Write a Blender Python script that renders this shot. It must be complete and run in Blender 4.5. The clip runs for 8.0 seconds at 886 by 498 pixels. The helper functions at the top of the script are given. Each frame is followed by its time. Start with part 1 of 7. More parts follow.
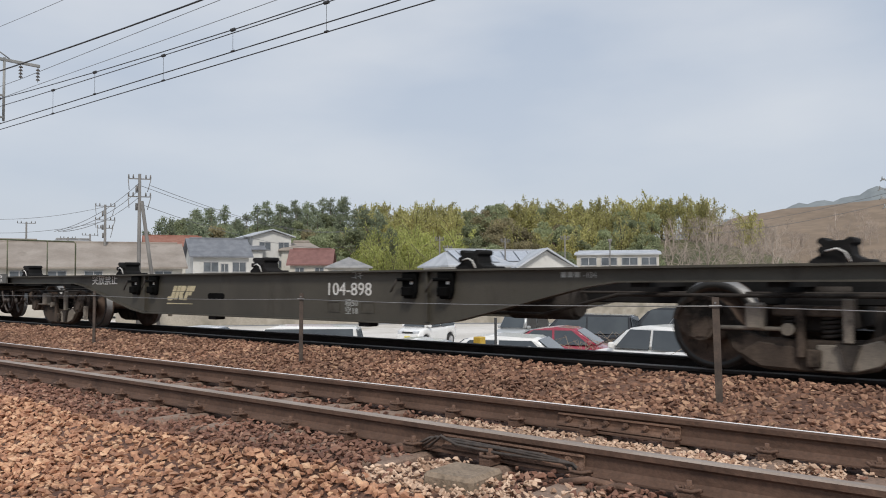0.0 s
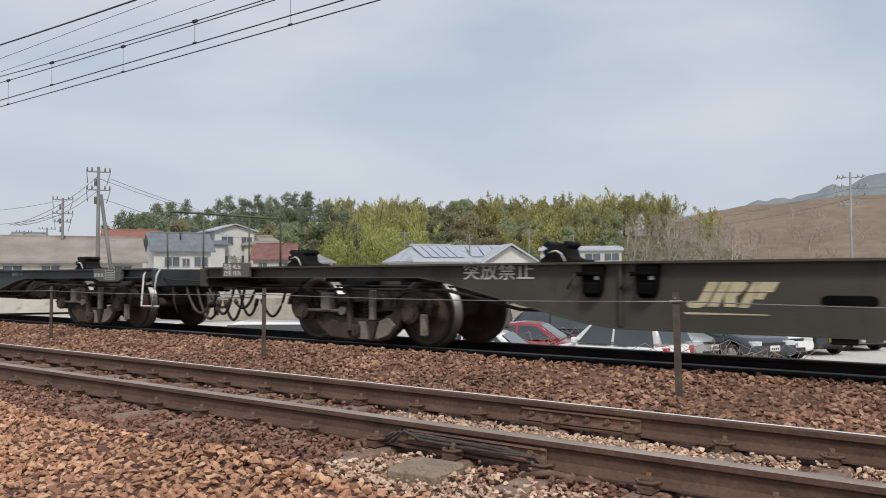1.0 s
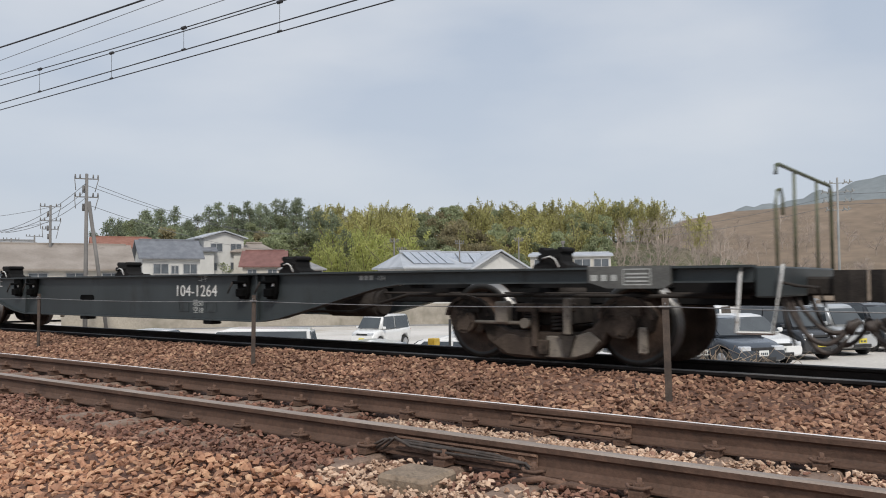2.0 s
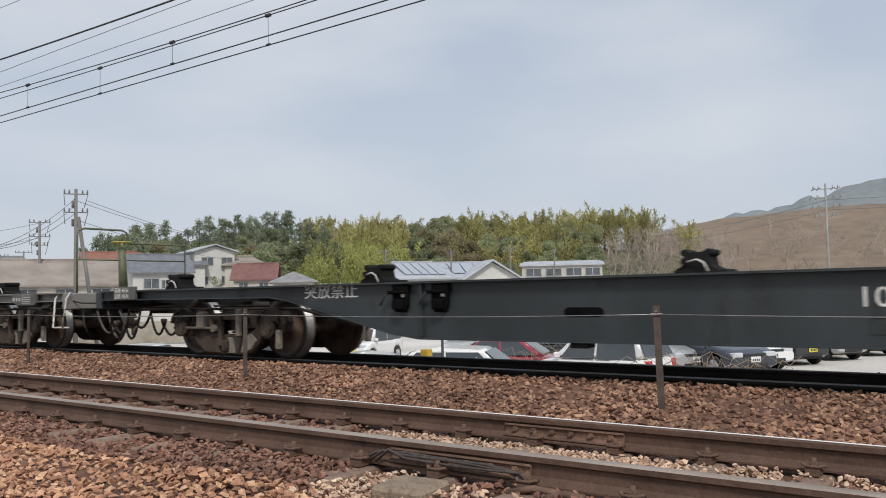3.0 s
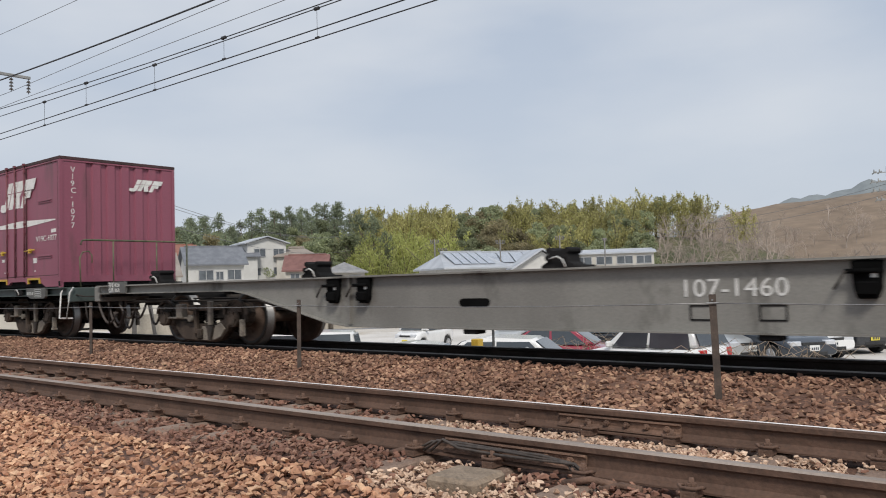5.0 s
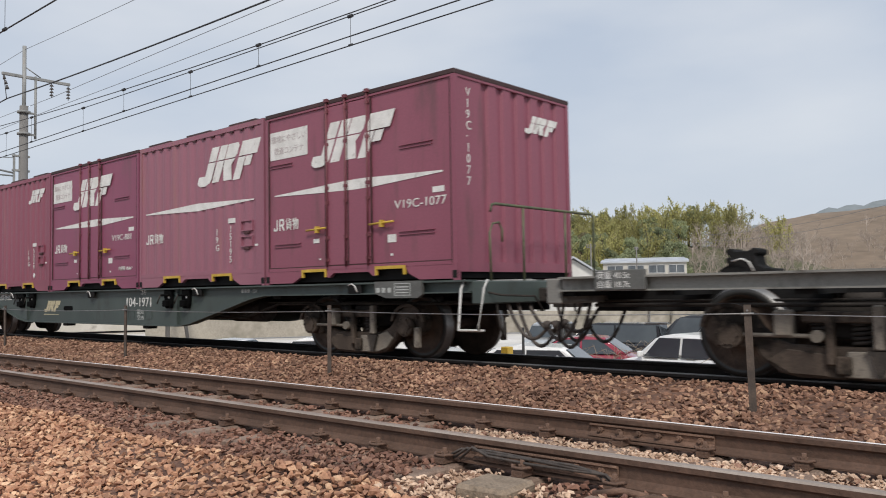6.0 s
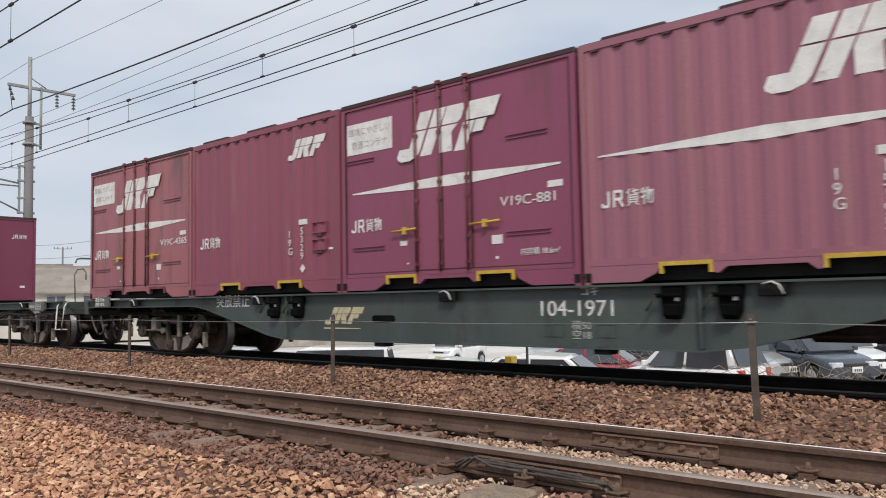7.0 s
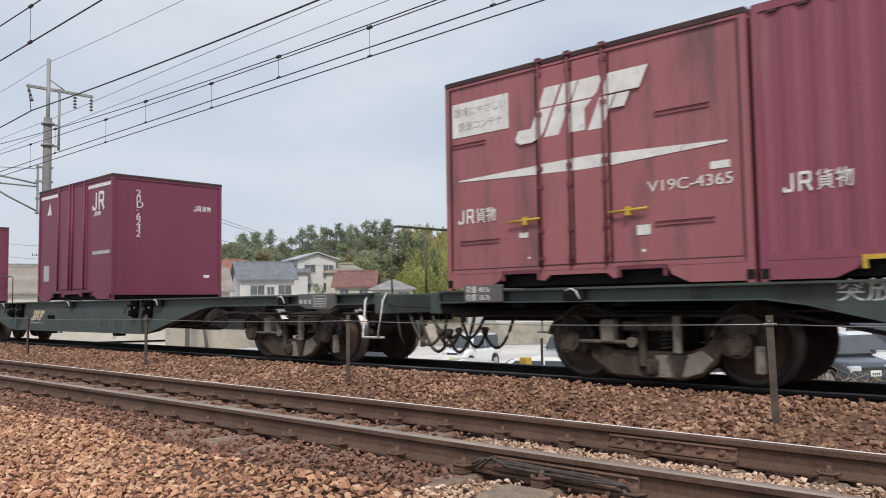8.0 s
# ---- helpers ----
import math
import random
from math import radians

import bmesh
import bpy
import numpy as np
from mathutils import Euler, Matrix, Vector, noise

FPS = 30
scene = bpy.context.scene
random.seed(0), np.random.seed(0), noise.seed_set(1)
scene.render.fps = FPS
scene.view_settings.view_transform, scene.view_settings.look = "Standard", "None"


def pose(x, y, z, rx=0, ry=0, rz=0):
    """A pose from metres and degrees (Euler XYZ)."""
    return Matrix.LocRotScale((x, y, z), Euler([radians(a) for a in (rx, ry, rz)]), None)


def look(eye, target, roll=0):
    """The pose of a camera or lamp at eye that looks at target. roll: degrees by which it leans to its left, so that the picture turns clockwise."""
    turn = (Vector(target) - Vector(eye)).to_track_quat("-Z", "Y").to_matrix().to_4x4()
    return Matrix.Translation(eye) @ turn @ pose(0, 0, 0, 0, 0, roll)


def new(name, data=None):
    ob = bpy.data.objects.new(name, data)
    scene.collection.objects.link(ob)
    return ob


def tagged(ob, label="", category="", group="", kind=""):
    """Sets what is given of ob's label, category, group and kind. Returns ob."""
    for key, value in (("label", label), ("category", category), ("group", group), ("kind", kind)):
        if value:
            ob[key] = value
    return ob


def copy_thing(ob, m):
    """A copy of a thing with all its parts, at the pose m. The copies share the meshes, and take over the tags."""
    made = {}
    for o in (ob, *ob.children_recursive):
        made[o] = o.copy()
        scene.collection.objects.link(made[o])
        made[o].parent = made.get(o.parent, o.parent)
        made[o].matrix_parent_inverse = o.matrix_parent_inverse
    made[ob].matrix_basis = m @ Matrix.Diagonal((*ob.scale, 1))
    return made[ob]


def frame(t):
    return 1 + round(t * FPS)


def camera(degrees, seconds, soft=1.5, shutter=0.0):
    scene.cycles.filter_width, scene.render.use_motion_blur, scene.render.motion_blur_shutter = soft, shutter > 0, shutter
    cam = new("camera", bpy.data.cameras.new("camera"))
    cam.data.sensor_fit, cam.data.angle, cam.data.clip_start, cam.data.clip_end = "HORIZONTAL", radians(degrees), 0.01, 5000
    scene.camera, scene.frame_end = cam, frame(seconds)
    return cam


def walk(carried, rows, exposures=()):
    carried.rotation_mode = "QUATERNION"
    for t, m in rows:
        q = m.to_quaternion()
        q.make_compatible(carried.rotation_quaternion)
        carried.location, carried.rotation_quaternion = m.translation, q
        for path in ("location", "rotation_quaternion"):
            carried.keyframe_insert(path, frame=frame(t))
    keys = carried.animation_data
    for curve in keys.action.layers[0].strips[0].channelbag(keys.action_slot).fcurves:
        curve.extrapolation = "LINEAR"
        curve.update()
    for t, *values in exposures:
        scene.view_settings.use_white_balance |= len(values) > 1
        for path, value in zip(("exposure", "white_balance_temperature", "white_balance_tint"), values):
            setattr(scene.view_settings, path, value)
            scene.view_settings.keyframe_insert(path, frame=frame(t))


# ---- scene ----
cam = camera(57.61, 8.0, soft=1.0, shutter=0.12)
PATH = [
    (0, pose(0.000, 0.010, 0.844, 92.24, 0.28, 39.93)),
    (0.5, pose(-0.004, 0.011, 0.843, 91.99, 0.36, 38.42)),
    (1, pose(0.006, 0.010, 0.843, 91.90, 0.19, 37.41)),
    (2.5, pose(0.005, 0.006, 0.842, 92.69, 0.63, 36.34)),
    (3, pose(0.014, 0.003, 0.843, 93.09, 1.18, 36.13)),
    (3.5, pose(0.007, -0.004, 0.847, 93.21, 1.64, 36.30)),
    (4, pose(0.025, -0.014, 0.845, 93.03, 1.99, 37.07)),
    (4.5, pose(0.012, -0.011, 0.851, 92.53, 1.97, 38.19)),
    (6, pose(-0.016, -0.001, 0.849, 92.98, 0.96, 41.75)),
    (6.5, pose(-0.012, -0.002, 0.849, 93.39, 0.86, 41.81)),
    (7, pose(-0.003, 0.001, 0.850, 93.63, 1.06, 42.05)),
    (7.5, pose(-0.011, -0.002, 0.843, 93.80, 0.95, 42.50)),
    (8, pose(-0.023, -0.004, 0.840, 93.76, 0.82, 43.03)),
]
walk(cam, PATH, exposures=[(0.0, 0.0), (4.7, 0.0), (6.0, 0.07), (8.0, 0.14)])

# ---------------------------------------------------------------- light
SUN_EL, SUN_AZ = 46.0, 134.0   # degrees up; compass turn from +y towards +x
world = bpy.data.worlds.new("overcast_sky")
world.use_nodes = True
scene.world = world


def build_world():
    nt = world.node_tree
    nt.nodes.clear()
    out = nt.nodes.new("ShaderNodeOutputWorld")
    bg = nt.nodes.new("ShaderNodeBackground")
    sky = nt.nodes.new("ShaderNodeTexSky")
    sky.sky_type = "NISHITA"
    sky.sun_disc = False
    sky.sun_elevation = radians(SUN_EL)
    sky.sun_rotation = radians(SUN_AZ)
    sky.dust_density = 3.0
    dim = nt.nodes.new("ShaderNodeVectorMath")
    dim.operation = "SCALE"
    dim.inputs["Scale"].default_value = 0.10
    co = nt.nodes.new("ShaderNodeTexCoord")
    mp = nt.nodes.new("ShaderNodeMapping")
    mp.inputs["Scale"].default_value = (1.0, 1.0, 3.2)
    mp.inputs["Rotation"].default_value = (0.0, 0.0, 0.9)
    n1 = nt.nodes.new("ShaderNodeTexNoise")
    n1.inputs["Scale"].default_value = 2.2
    n1.inputs["Detail"].default_value = 5.0
    n1.inputs["Roughness"].default_value = 0.45
    ramp = nt.nodes.new("ShaderNodeValToRGB")
    ramp.color_ramp.elements[0].position = 0.40
    ramp.color_ramp.elements[0].color = (0.520, 0.590, 0.700, 1)
    ramp.color_ramp.elements[1].position = 0.68
    ramp.color_ramp.elements[1].color = (0.710, 0.745, 0.800, 1)
    sep = nt.nodes.new("ShaderNodeSeparateXYZ")
    hz = nt.nodes.new("ShaderNodeMapRange")
    hz.inputs["From Min"].default_value = 0.0
    hz.inputs["From Max"].default_value = 0.30
    hz.inputs["To Min"].default_value = 0.75
    hz.inputs["To Max"].default_value = 0.0
    pale = nt.nodes.new("ShaderNodeMixRGB")
    pale.inputs[2].default_value = (0.640, 0.690, 0.765, 1)
    mix = nt.nodes.new("ShaderNodeMixRGB")
    mix.inputs[0].default_value = 0.86
    ln = nt.links.new
    ln(co.outputs["Generated"], mp.inputs["Vector"])
    ln(mp.outputs["Vector"], n1.inputs["Vector"])
    ln(n1.outputs["Fac"], ramp.inputs["Fac"])
    ln(co.outputs["Generated"], sep.inputs["Vector"])
    ln(sep.outputs["Z"], hz.inputs["Value"])
    ln(hz.outputs["Result"], pale.inputs[0])
    ln(ramp.outputs["Color"], pale.inputs[1])
    ln(sky.outputs["Color"], dim.inputs[0])
    ln(dim.outputs["Vector"], mix.inputs[1])
    ln(pale.outputs["Color"], mix.inputs[2])
    ln(mix.outputs["Color"], bg.inputs["Color"])
    bg.inputs["Strength"].default_value = 1.0
    ln(bg.outputs["Background"], out.inputs["Surface"])


build_world()
sun_data = bpy.data.lights.new("sun", "SUN")
sun_data.energy = 2.4
sun_data.angle = radians(12)
sun_data.color = (1.0, 0.95, 0.88)
sun = new("sun", sun_data)
sun.matrix_world = look((60 * math.sin(radians(SUN_AZ)), 60 * math.cos(radians(SUN_AZ)), 60 * math.tan(radians(SUN_EL))), (0, 0, 0))
scene.view_settings.exposure = 0.0


# ---------------------------------------------------------------- materials
def mat(name, c1, c2, scale=6.0, rough=0.75, metal=0.0, bump=0.15, fine=70.0, grain=0.25,
        stain=None, stain_scale=1.5, stain_cut=0.58, streak=1.0, per="", per_amount=0.3, gloss_var=0.12, world_space=False, spec=0.5):
    """Two-scale surface: c1 to c2 in broad patches, grain on top, stains with their own shape."""
    m = bpy.data.materials.new(name)
    m.use_nodes = True
    nt = m.node_tree
    nd, ln = nt.nodes.new, nt.links.new
    bs = nt.nodes["Principled BSDF"]
    co = nd("ShaderNodeTexCoord")
    if world_space:
        vec = nd("ShaderNodeNewGeometry").outputs["Position"]
    else:
        vec = co.outputs["Object"]
    mp = nd("ShaderNodeMapping")
    mp.inputs["Scale"].default_value = (1, 1, 1.0 / streak)
    ln(vec, mp.inputs["Vector"])
    big = nd("ShaderNodeTexNoise")
    big.inputs["Scale"].default_value = scale
    big.inputs["Detail"].default_value = 4
    ln(mp.outputs["Vector"], big.inputs["Vector"])
    rmp = nd("ShaderNodeMapRange")
    rmp.inputs["From Min"].default_value = 0.35
    rmp.inputs["From Max"].default_value = 0.65
    ln(big.outputs["Fac"], rmp.inputs["Value"])
    mix = nd("ShaderNodeMixRGB")
    mix.inputs[1].default_value = (*c1, 1)
    mix.inputs[2].default_value = (*c2, 1)
    ln(rmp.outputs["Result"], mix.inputs[0])
    col = mix.outputs["Color"]
    if stain:
        sn = nd("ShaderNodeTexNoise")
        sn.inputs["Scale"].default_value = stain_scale
        sn.inputs["Detail"].default_value = 7
        sn.inputs["Roughness"].default_value = 0.65
        ln(mp.outputs["Vector"], sn.inputs["Vector"])
        sr = nd("ShaderNodeMapRange")
        sr.inputs["From Min"].default_value = stain_cut
        sr.inputs["From Max"].default_value = stain_cut + 0.13
        ln(sn.outputs["Fac"], sr.inputs["Value"])
        sm = nd("ShaderNodeMixRGB")
        sm.inputs[2].default_value = (*stain, 1)
        ln(sr.outputs["Result"], sm.inputs[0])
        ln(col, sm.inputs[1])
        col = sm.outputs["Color"]
    fn = nd("ShaderNodeTexNoise")
    fn.inputs["Scale"].default_value = fine
    fn.inputs["Detail"].default_value = 3
    ln(vec, fn.inputs["Vector"])
    fr = nd("ShaderNodeMapRange")
    fr.inputs["From Min"].default_value = 0.25
    fr.inputs["From Max"].default_value = 0.75
    fr.inputs["To Min"].default_value = 1 - grain
    fr.inputs["To Max"].default_value = 1 + grain
    ln(fn.outputs["Fac"], fr.inputs["Value"])
    mul = nd("ShaderNodeVectorMath")
    mul.operation = "SCALE"
    ln(col, mul.inputs[0])
    ln(fr.outputs["Result"], mul.inputs["Scale"])
    col = mul.outputs["Vector"]
    if per:
        src = nd("ShaderNodeObjectInfo").outputs["Random"] if per == "object" else nd("ShaderNodeNewGeometry").outputs["Random Per Island"]
        pr = nd("ShaderNodeMapRange")
        pr.inputs["To Min"].default_value = 1 - per_amount
        pr.inputs["To Max"].default_value = 1 + per_amount
        ln(src, pr.inputs["Value"])
        m2 = nd("ShaderNodeVectorMath")
        m2.operation = "SCALE"
        ln(col, m2.inputs[0])
        ln(pr.outputs["Result"], m2.inputs["Scale"])
        col = m2.outputs["Vector"]
    ln(col, bs.inputs["Base Color"])
    rr = nd("ShaderNodeMapRange")
    rr.inputs["To Min"].default_value = max(0.02, rough - gloss_var)
    rr.inputs["To Max"].default_value = min(1.0, rough + gloss_var)
    ln(fn.outputs["Fac"], rr.inputs["Value"])
    ln(rr.outputs["Result"], bs.inputs["Roughness"])
    bs.inputs["Metallic"].default_value = metal
    bs.inputs["Specular IOR Level"].default_value = spec
    if bump:
        bp = nd("ShaderNodeBump")
        bp.inputs["Strength"].default_value = bump
        bp.inputs["Distance"].default_value = 0.02
        ln(fn.outputs["Fac"], bp.inputs["Height"])
        ln(bp.outputs["Normal"], bs.inputs["Normal"])
    return m


def stone_mat(name, stops, grain=0.25):
    """Loose stones, each its own tint."""
    m = bpy.data.materials.new(name)
    m.use_nodes = True
    nt = m.node_tree
    nd, ln = nt.nodes.new, nt.links.new
    bs = nt.nodes["Principled BSDF"]
    geo = nd("ShaderNodeNewGeometry")
    ramp = nd("ShaderNodeValToRGB")
    ramp.color_ramp.interpolation = "LINEAR"
    els = ramp.color_ramp.elements
    for i, (p, c) in enumerate(stops):
        e = els[i] if i < 2 else els.new(p)
        e.position, e.color = p, (*c, 1)
    ln(geo.outputs["Random Per Island"], ramp.inputs["Fac"])
    broad = nd("ShaderNodeTexNoise")
    broad.inputs["Scale"].default_value = 0.9
    broad.inputs["Detail"].default_value = 4
    ln(geo.outputs["Position"], broad.inputs["Vector"])
    br = nd("ShaderNodeMapRange")
    br.inputs["From Min"].default_value, br.inputs["From Max"].default_value = 0.35, 0.65
    br.inputs["To Min"].default_value, br.inputs["To Max"].default_value = 0.80, 1.18
    ln(broad.outputs["Fac"], br.inputs["Value"])
    fn = nd("ShaderNodeTexNoise")
    fn.inputs["Scale"].default_value = 55
    fn.inputs["Detail"].default_value = 4
    ln(geo.outputs["Position"], fn.inputs["Vector"])
    fr = nd("ShaderNodeMapRange")
    fr.inputs["From Min"].default_value, fr.inputs["From Max"].default_value = 0.25, 0.75
    fr.inputs["To Min"].default_value, fr.inputs["To Max"].default_value = 1 - grain, 1 + grain
    ln(fn.outputs["Fac"], fr.inputs["Value"])
    k = nd("ShaderNodeMath")
    k.operation = "MULTIPLY"
    ln(br.outputs["Result"], k.inputs[0])
    ln(fr.outputs["Result"], k.inputs[1])
    mul = nd("ShaderNodeVectorMath")
    mul.operation = "SCALE"
    ln(ramp.outputs["Color"], mul.inputs[0])
    ln(k.outputs["Value"], mul.inputs["Scale"])
    ln(mul.outputs["Vector"], bs.inputs["Base Color"])
    bs.inputs["Roughness"].default_value = 0.9
    bp = nd("ShaderNodeBump")
    bp.inputs["Strength"].default_value = 0.35
    bp.inputs["Distance"].default_value = 0.01
    ln(fn.outputs["Fac"], bp.inputs["Height"])
    ln(bp.outputs["Normal"], bs.inputs["Normal"])
    return m


M = {}
M["ballast"] = stone_mat("fresh_ballast_stone", [(0.0, (0.281, 0.147, 0.091)), (1.0, (0.655, 0.420, 0.264)), (0.3, (0.390, 0.197, 0.120)),
                                                 (0.55, (0.473, 0.257, 0.156)), (0.8, (0.538, 0.310, 0.187))])
M["ballast_rusty"] = stone_mat("rusty_ballast_stone", [(0.0, (0.132, 0.066, 0.048)), (1.0, (0.337, 0.198, 0.139)), (0.35, (0.201, 0.099, 0.068)), (0.7, (0.256, 0.132, 0.090))])
M["ballast_dusty"] = stone_mat("dusty_ballast_stone", [(0.0, (0.138, 0.074, 0.050)), (1.0, (0.435, 0.271, 0.174)), (0.35, (0.215, 0.112, 0.072)), (0.7, (0.292, 0.159, 0.103))])
M["pale_stone"] = stone_mat("pale_stone", [(0.0, (0.353, 0.218, 0.145)), (1.0, (0.705, 0.520, 0.384)), (0.5, (0.528, 0.366, 0.260))])
M["bed"] = mat("ballast_bed", (0.092, 0.046, 0.032), (0.184, 0.100, 0.067), scale=2.5, rough=0.95, bump=0.8, fine=38, grain=0.5, world_space=True)
M["dirt"] = mat("lot_ground", (0.519, 0.489, 0.446), (0.644, 0.612, 0.571), scale=0.25, rough=0.95, bump=0.3, fine=9, grain=0.12,
                stain=(0.401, 0.342, 0.260), stain_scale=0.12, stain_cut=0.56, world_space=True)
M["rail_side"] = mat("rail_rust", (0.080, 0.045, 0.030), (0.117, 0.067, 0.046), scale=3, rough=0.8, bump=0.25, fine=45, grain=0.25,
                     stain=(0.051, 0.028, 0.020), stain_scale=2.0, world_space=True)
# near-black sides for the far pair of rails
M["rail_dark"] = mat("rail_near_black", (0.014, 0.012, 0.011), (0.026, 0.021, 0.019), scale=3, rough=0.7, bump=0.2, fine=45, world_space=True, spec=0.25)
# near-white colour stands in for the bright glint along the polished head
M["rail_top"] = mat("rail_polished_painted_shine", (0.90, 0.88, 0.86), (0.95, 0.93, 0.91), scale=2, rough=0.55, metal=0.1, bump=0.03, fine=90, grain=0.1, world_space=True)
M["rail_far_top"] = mat("rail_running_top", (0.15, 0.145, 0.14), (0.20, 0.19, 0.185), scale=2, rough=0.5, metal=0.4, bump=0.05, fine=90, world_space=True)
M["rail_top_dull"] = mat("rail_worn_top", (0.337, 0.271, 0.225), (0.431, 0.356, 0.300), scale=2, rough=0.5, metal=0.5, bump=0.05, fine=90, grain=0.15, world_space=True)
M["concrete"] = mat("sleeper_concrete", (0.175, 0.115, 0.085), (0.265, 0.189, 0.145), scale=5, rough=0.92, bump=0.4, fine=60, grain=0.25,
                    stain=(0.145, 0.086, 0.060), stain_scale=3.5, world_space=True)
M["slab"] = mat("weathered_block", (0.187, 0.142, 0.101), (0.281, 0.215, 0.156), scale=8, rough=0.95, bump=0.5, fine=50, stain=(0.094, 0.073, 0.047), stain_scale=5)
M["rust"] = mat("rusty_iron", (0.10, 0.058, 0.04), (0.19, 0.11, 0.075), scale=8, rough=0.85, bump=0.35, fine=80, stain=(0.25, 0.15, 0.10), stain_scale=6)
M["cable"] = mat("black_rubber", (0.045, 0.036, 0.031), (0.085, 0.066, 0.055), scale=20, rough=0.6, bump=0.05)
M["post"] = mat("fence_post_steel", (0.06, 0.046, 0.038), (0.105, 0.077, 0.06), scale=9, rough=0.8, bump=0.2)
M["wire"] = mat("galvanised_wire", (0.22, 0.22, 0.22), (0.32, 0.31, 0.30), scale=9, rough=0.5, metal=0.6, bump=0)


# ---------------------------------------------------------------- mesh helpers
def box(bm, x0, x1, y0, y1, z0, z1):
    vs = [bm.verts.new((x, y, z)) for x in (x0, x1) for y in (y0, y1) for z in (z0, z1)]
    for f in ((0, 1, 3, 2), (4, 6, 7, 5), (0, 4, 5, 1), (2, 3, 7, 6), (0, 2, 6, 4), (1, 5, 7, 3)):
        bm.faces.new([vs[i] for i in f])
    return vs


def bbox(bm, x0, x1, y0, y1, z0, z1, r=0.012):
    """A box with bevelled edges."""
    b2 = bmesh.new()
    box(b2, x0, x1, y0, y1, z0, z1)
    bmesh.ops.bevel(b2, geom=b2.edges[:], offset=r, segments=1, affect="EDGES")
    join(bm, b2)


def join(bm, other, m=None):
    if m is not None:
        bmesh.ops.transform(other, matrix=m, verts=other.verts[:])
    tmp = bpy.data.meshes.new("tmp")
    other.to_mesh(tmp)
    bm.from_mesh(tmp)
    bpy.data.meshes.remove(tmp)
    other.free()


def cyl(bm, p0, p1, r, seg=10, r2=None, caps=True):
    p0, p1 = Vector(p0), Vector(p1)
    d = p1 - p0
    q = d.to_track_quat("Z", "Y").to_matrix()
    rings = []
    for p, rad in ((p0, r), (p1, r if r2 is None else r2)):
        rings.append([bm.verts.new(p + q @ Vector((rad * math.cos(2 * math.pi * i / seg), rad * math.sin(2 * math.pi * i / seg), 0))) for i in range(seg)])
    for i in range(seg):
        f = bm.faces.new((rings[0][i], rings[0][(i + 1) % seg], rings[1][(i + 1) % seg], rings[1][i]))
        f.smooth = seg > 6
    if caps:
        bm.faces.new(rings[0][::-1])
        bm.faces.new(rings[1])


def tube(bm, pts, r, seg=8):
    """A round bar bent through points."""
    pts = [Vector(p) for p in pts]
    rings = []
    for i, p in enumerate(pts):
        d = (pts[min(i + 1, len(pts) - 1)] - pts[max(i - 1, 0)]).normalized()
        up = Vector((0, 0, 1)) if abs(d.z) < 0.9 else Vector((1, 0, 0))
        a = d.cross(up).normalized()
        b = d.cross(a)
        rings.append([bm.verts.new(p + r * (math.cos(2 * math.pi * k / seg) * a + math.sin(2 * math.pi * k / seg) * b)) for k in range(seg)])
    for a, b in zip(rings, rings[1:]):
        for k in range(seg):
            bm.faces.new((a[k], a[(k + 1) % seg], b[(k + 1) % seg], b[k])).smooth = True
    bm.faces.new(rings[0][::-1])
    bm.faces.new(rings[-1])


def prism(bm, poly, y0, y1, plane="xz"):
    """A flat outline given thickness. plane xz: thickness along y; yz: along x; xy: along z."""
    def at(a, b, t):
        return {"xz": (a, t, b), "yz": (t, a, b), "xy": (a, b, t)}[plane]
    A = [bm.verts.new(at(a, b, y0)) for a, b in poly]
    B = [bm.verts.new(at(a, b, y1)) for a, b in poly]
    n = len(poly)
    fs = [bm.faces.new(A), bm.faces.new(B[::-1])]
    for i in range(n):
        fs.append(bm.faces.new((A[i], B[i], B[(i + 1) % n], A[(i + 1) % n])))
    bmesh.ops.recalc_face_normals(bm, faces=fs)


def mesh_of(bm, name, material):
    bmesh.ops.recalc_face_normals(bm, faces=bm.faces[:])
    me = bpy.data.meshes.new(name)
    bm.to_mesh(me)
    bm.free()
    for m in (material if isinstance(material, (list, tuple)) else [material]):
        me.materials.append(m)
    return me


def part(name, bm, material, parent=None, label=""):
    ob = new(name, mesh_of(bm, name, material))
    if parent is not None:
        ob.parent = parent
    return tagged(ob, label)


def thing(name, label, category, group="", m=None, kind=""):
    ob = new(name)
    ob.empty_display_size = 0.2
    if m is not None:
        ob.matrix_basis = m
    return tagged(ob, label, category, group, kind)


def bar(name, poly_pts, r, material, parent, label="", seg=8):
    bm = bmesh.new()
    tube(bm, poly_pts, r, seg)
    return part(name, bm, material, parent, label)


# ---------------------------------------------------------------- ground
PROFILE = [(-400, -0.9), (-12, -0.8), (-2, -0.66), (0.8, -0.60), (2.0, -0.40), (2.9, -0.215), (3.3, -0.20), (5.3, -0.20), (5.9, -0.19), (6.5, -0.14),
           (7.1, -0.085), (7.45, -0.075), (7.7, -0.20), (9.0, -0.20), (9.6, -0.14), (10.2, -0.35), (12.2, -1.55), (13.5, -1.72), (60, -1.75), (9000, -1.75)]


def bank(y):
    for (a, za), (b, zb) in zip(PROFILE, PROFILE[1:]):
        if a <= y <= b:
            return za + (zb - za) * (y - a) / (b - a)
    return PROFILE[-1][1]


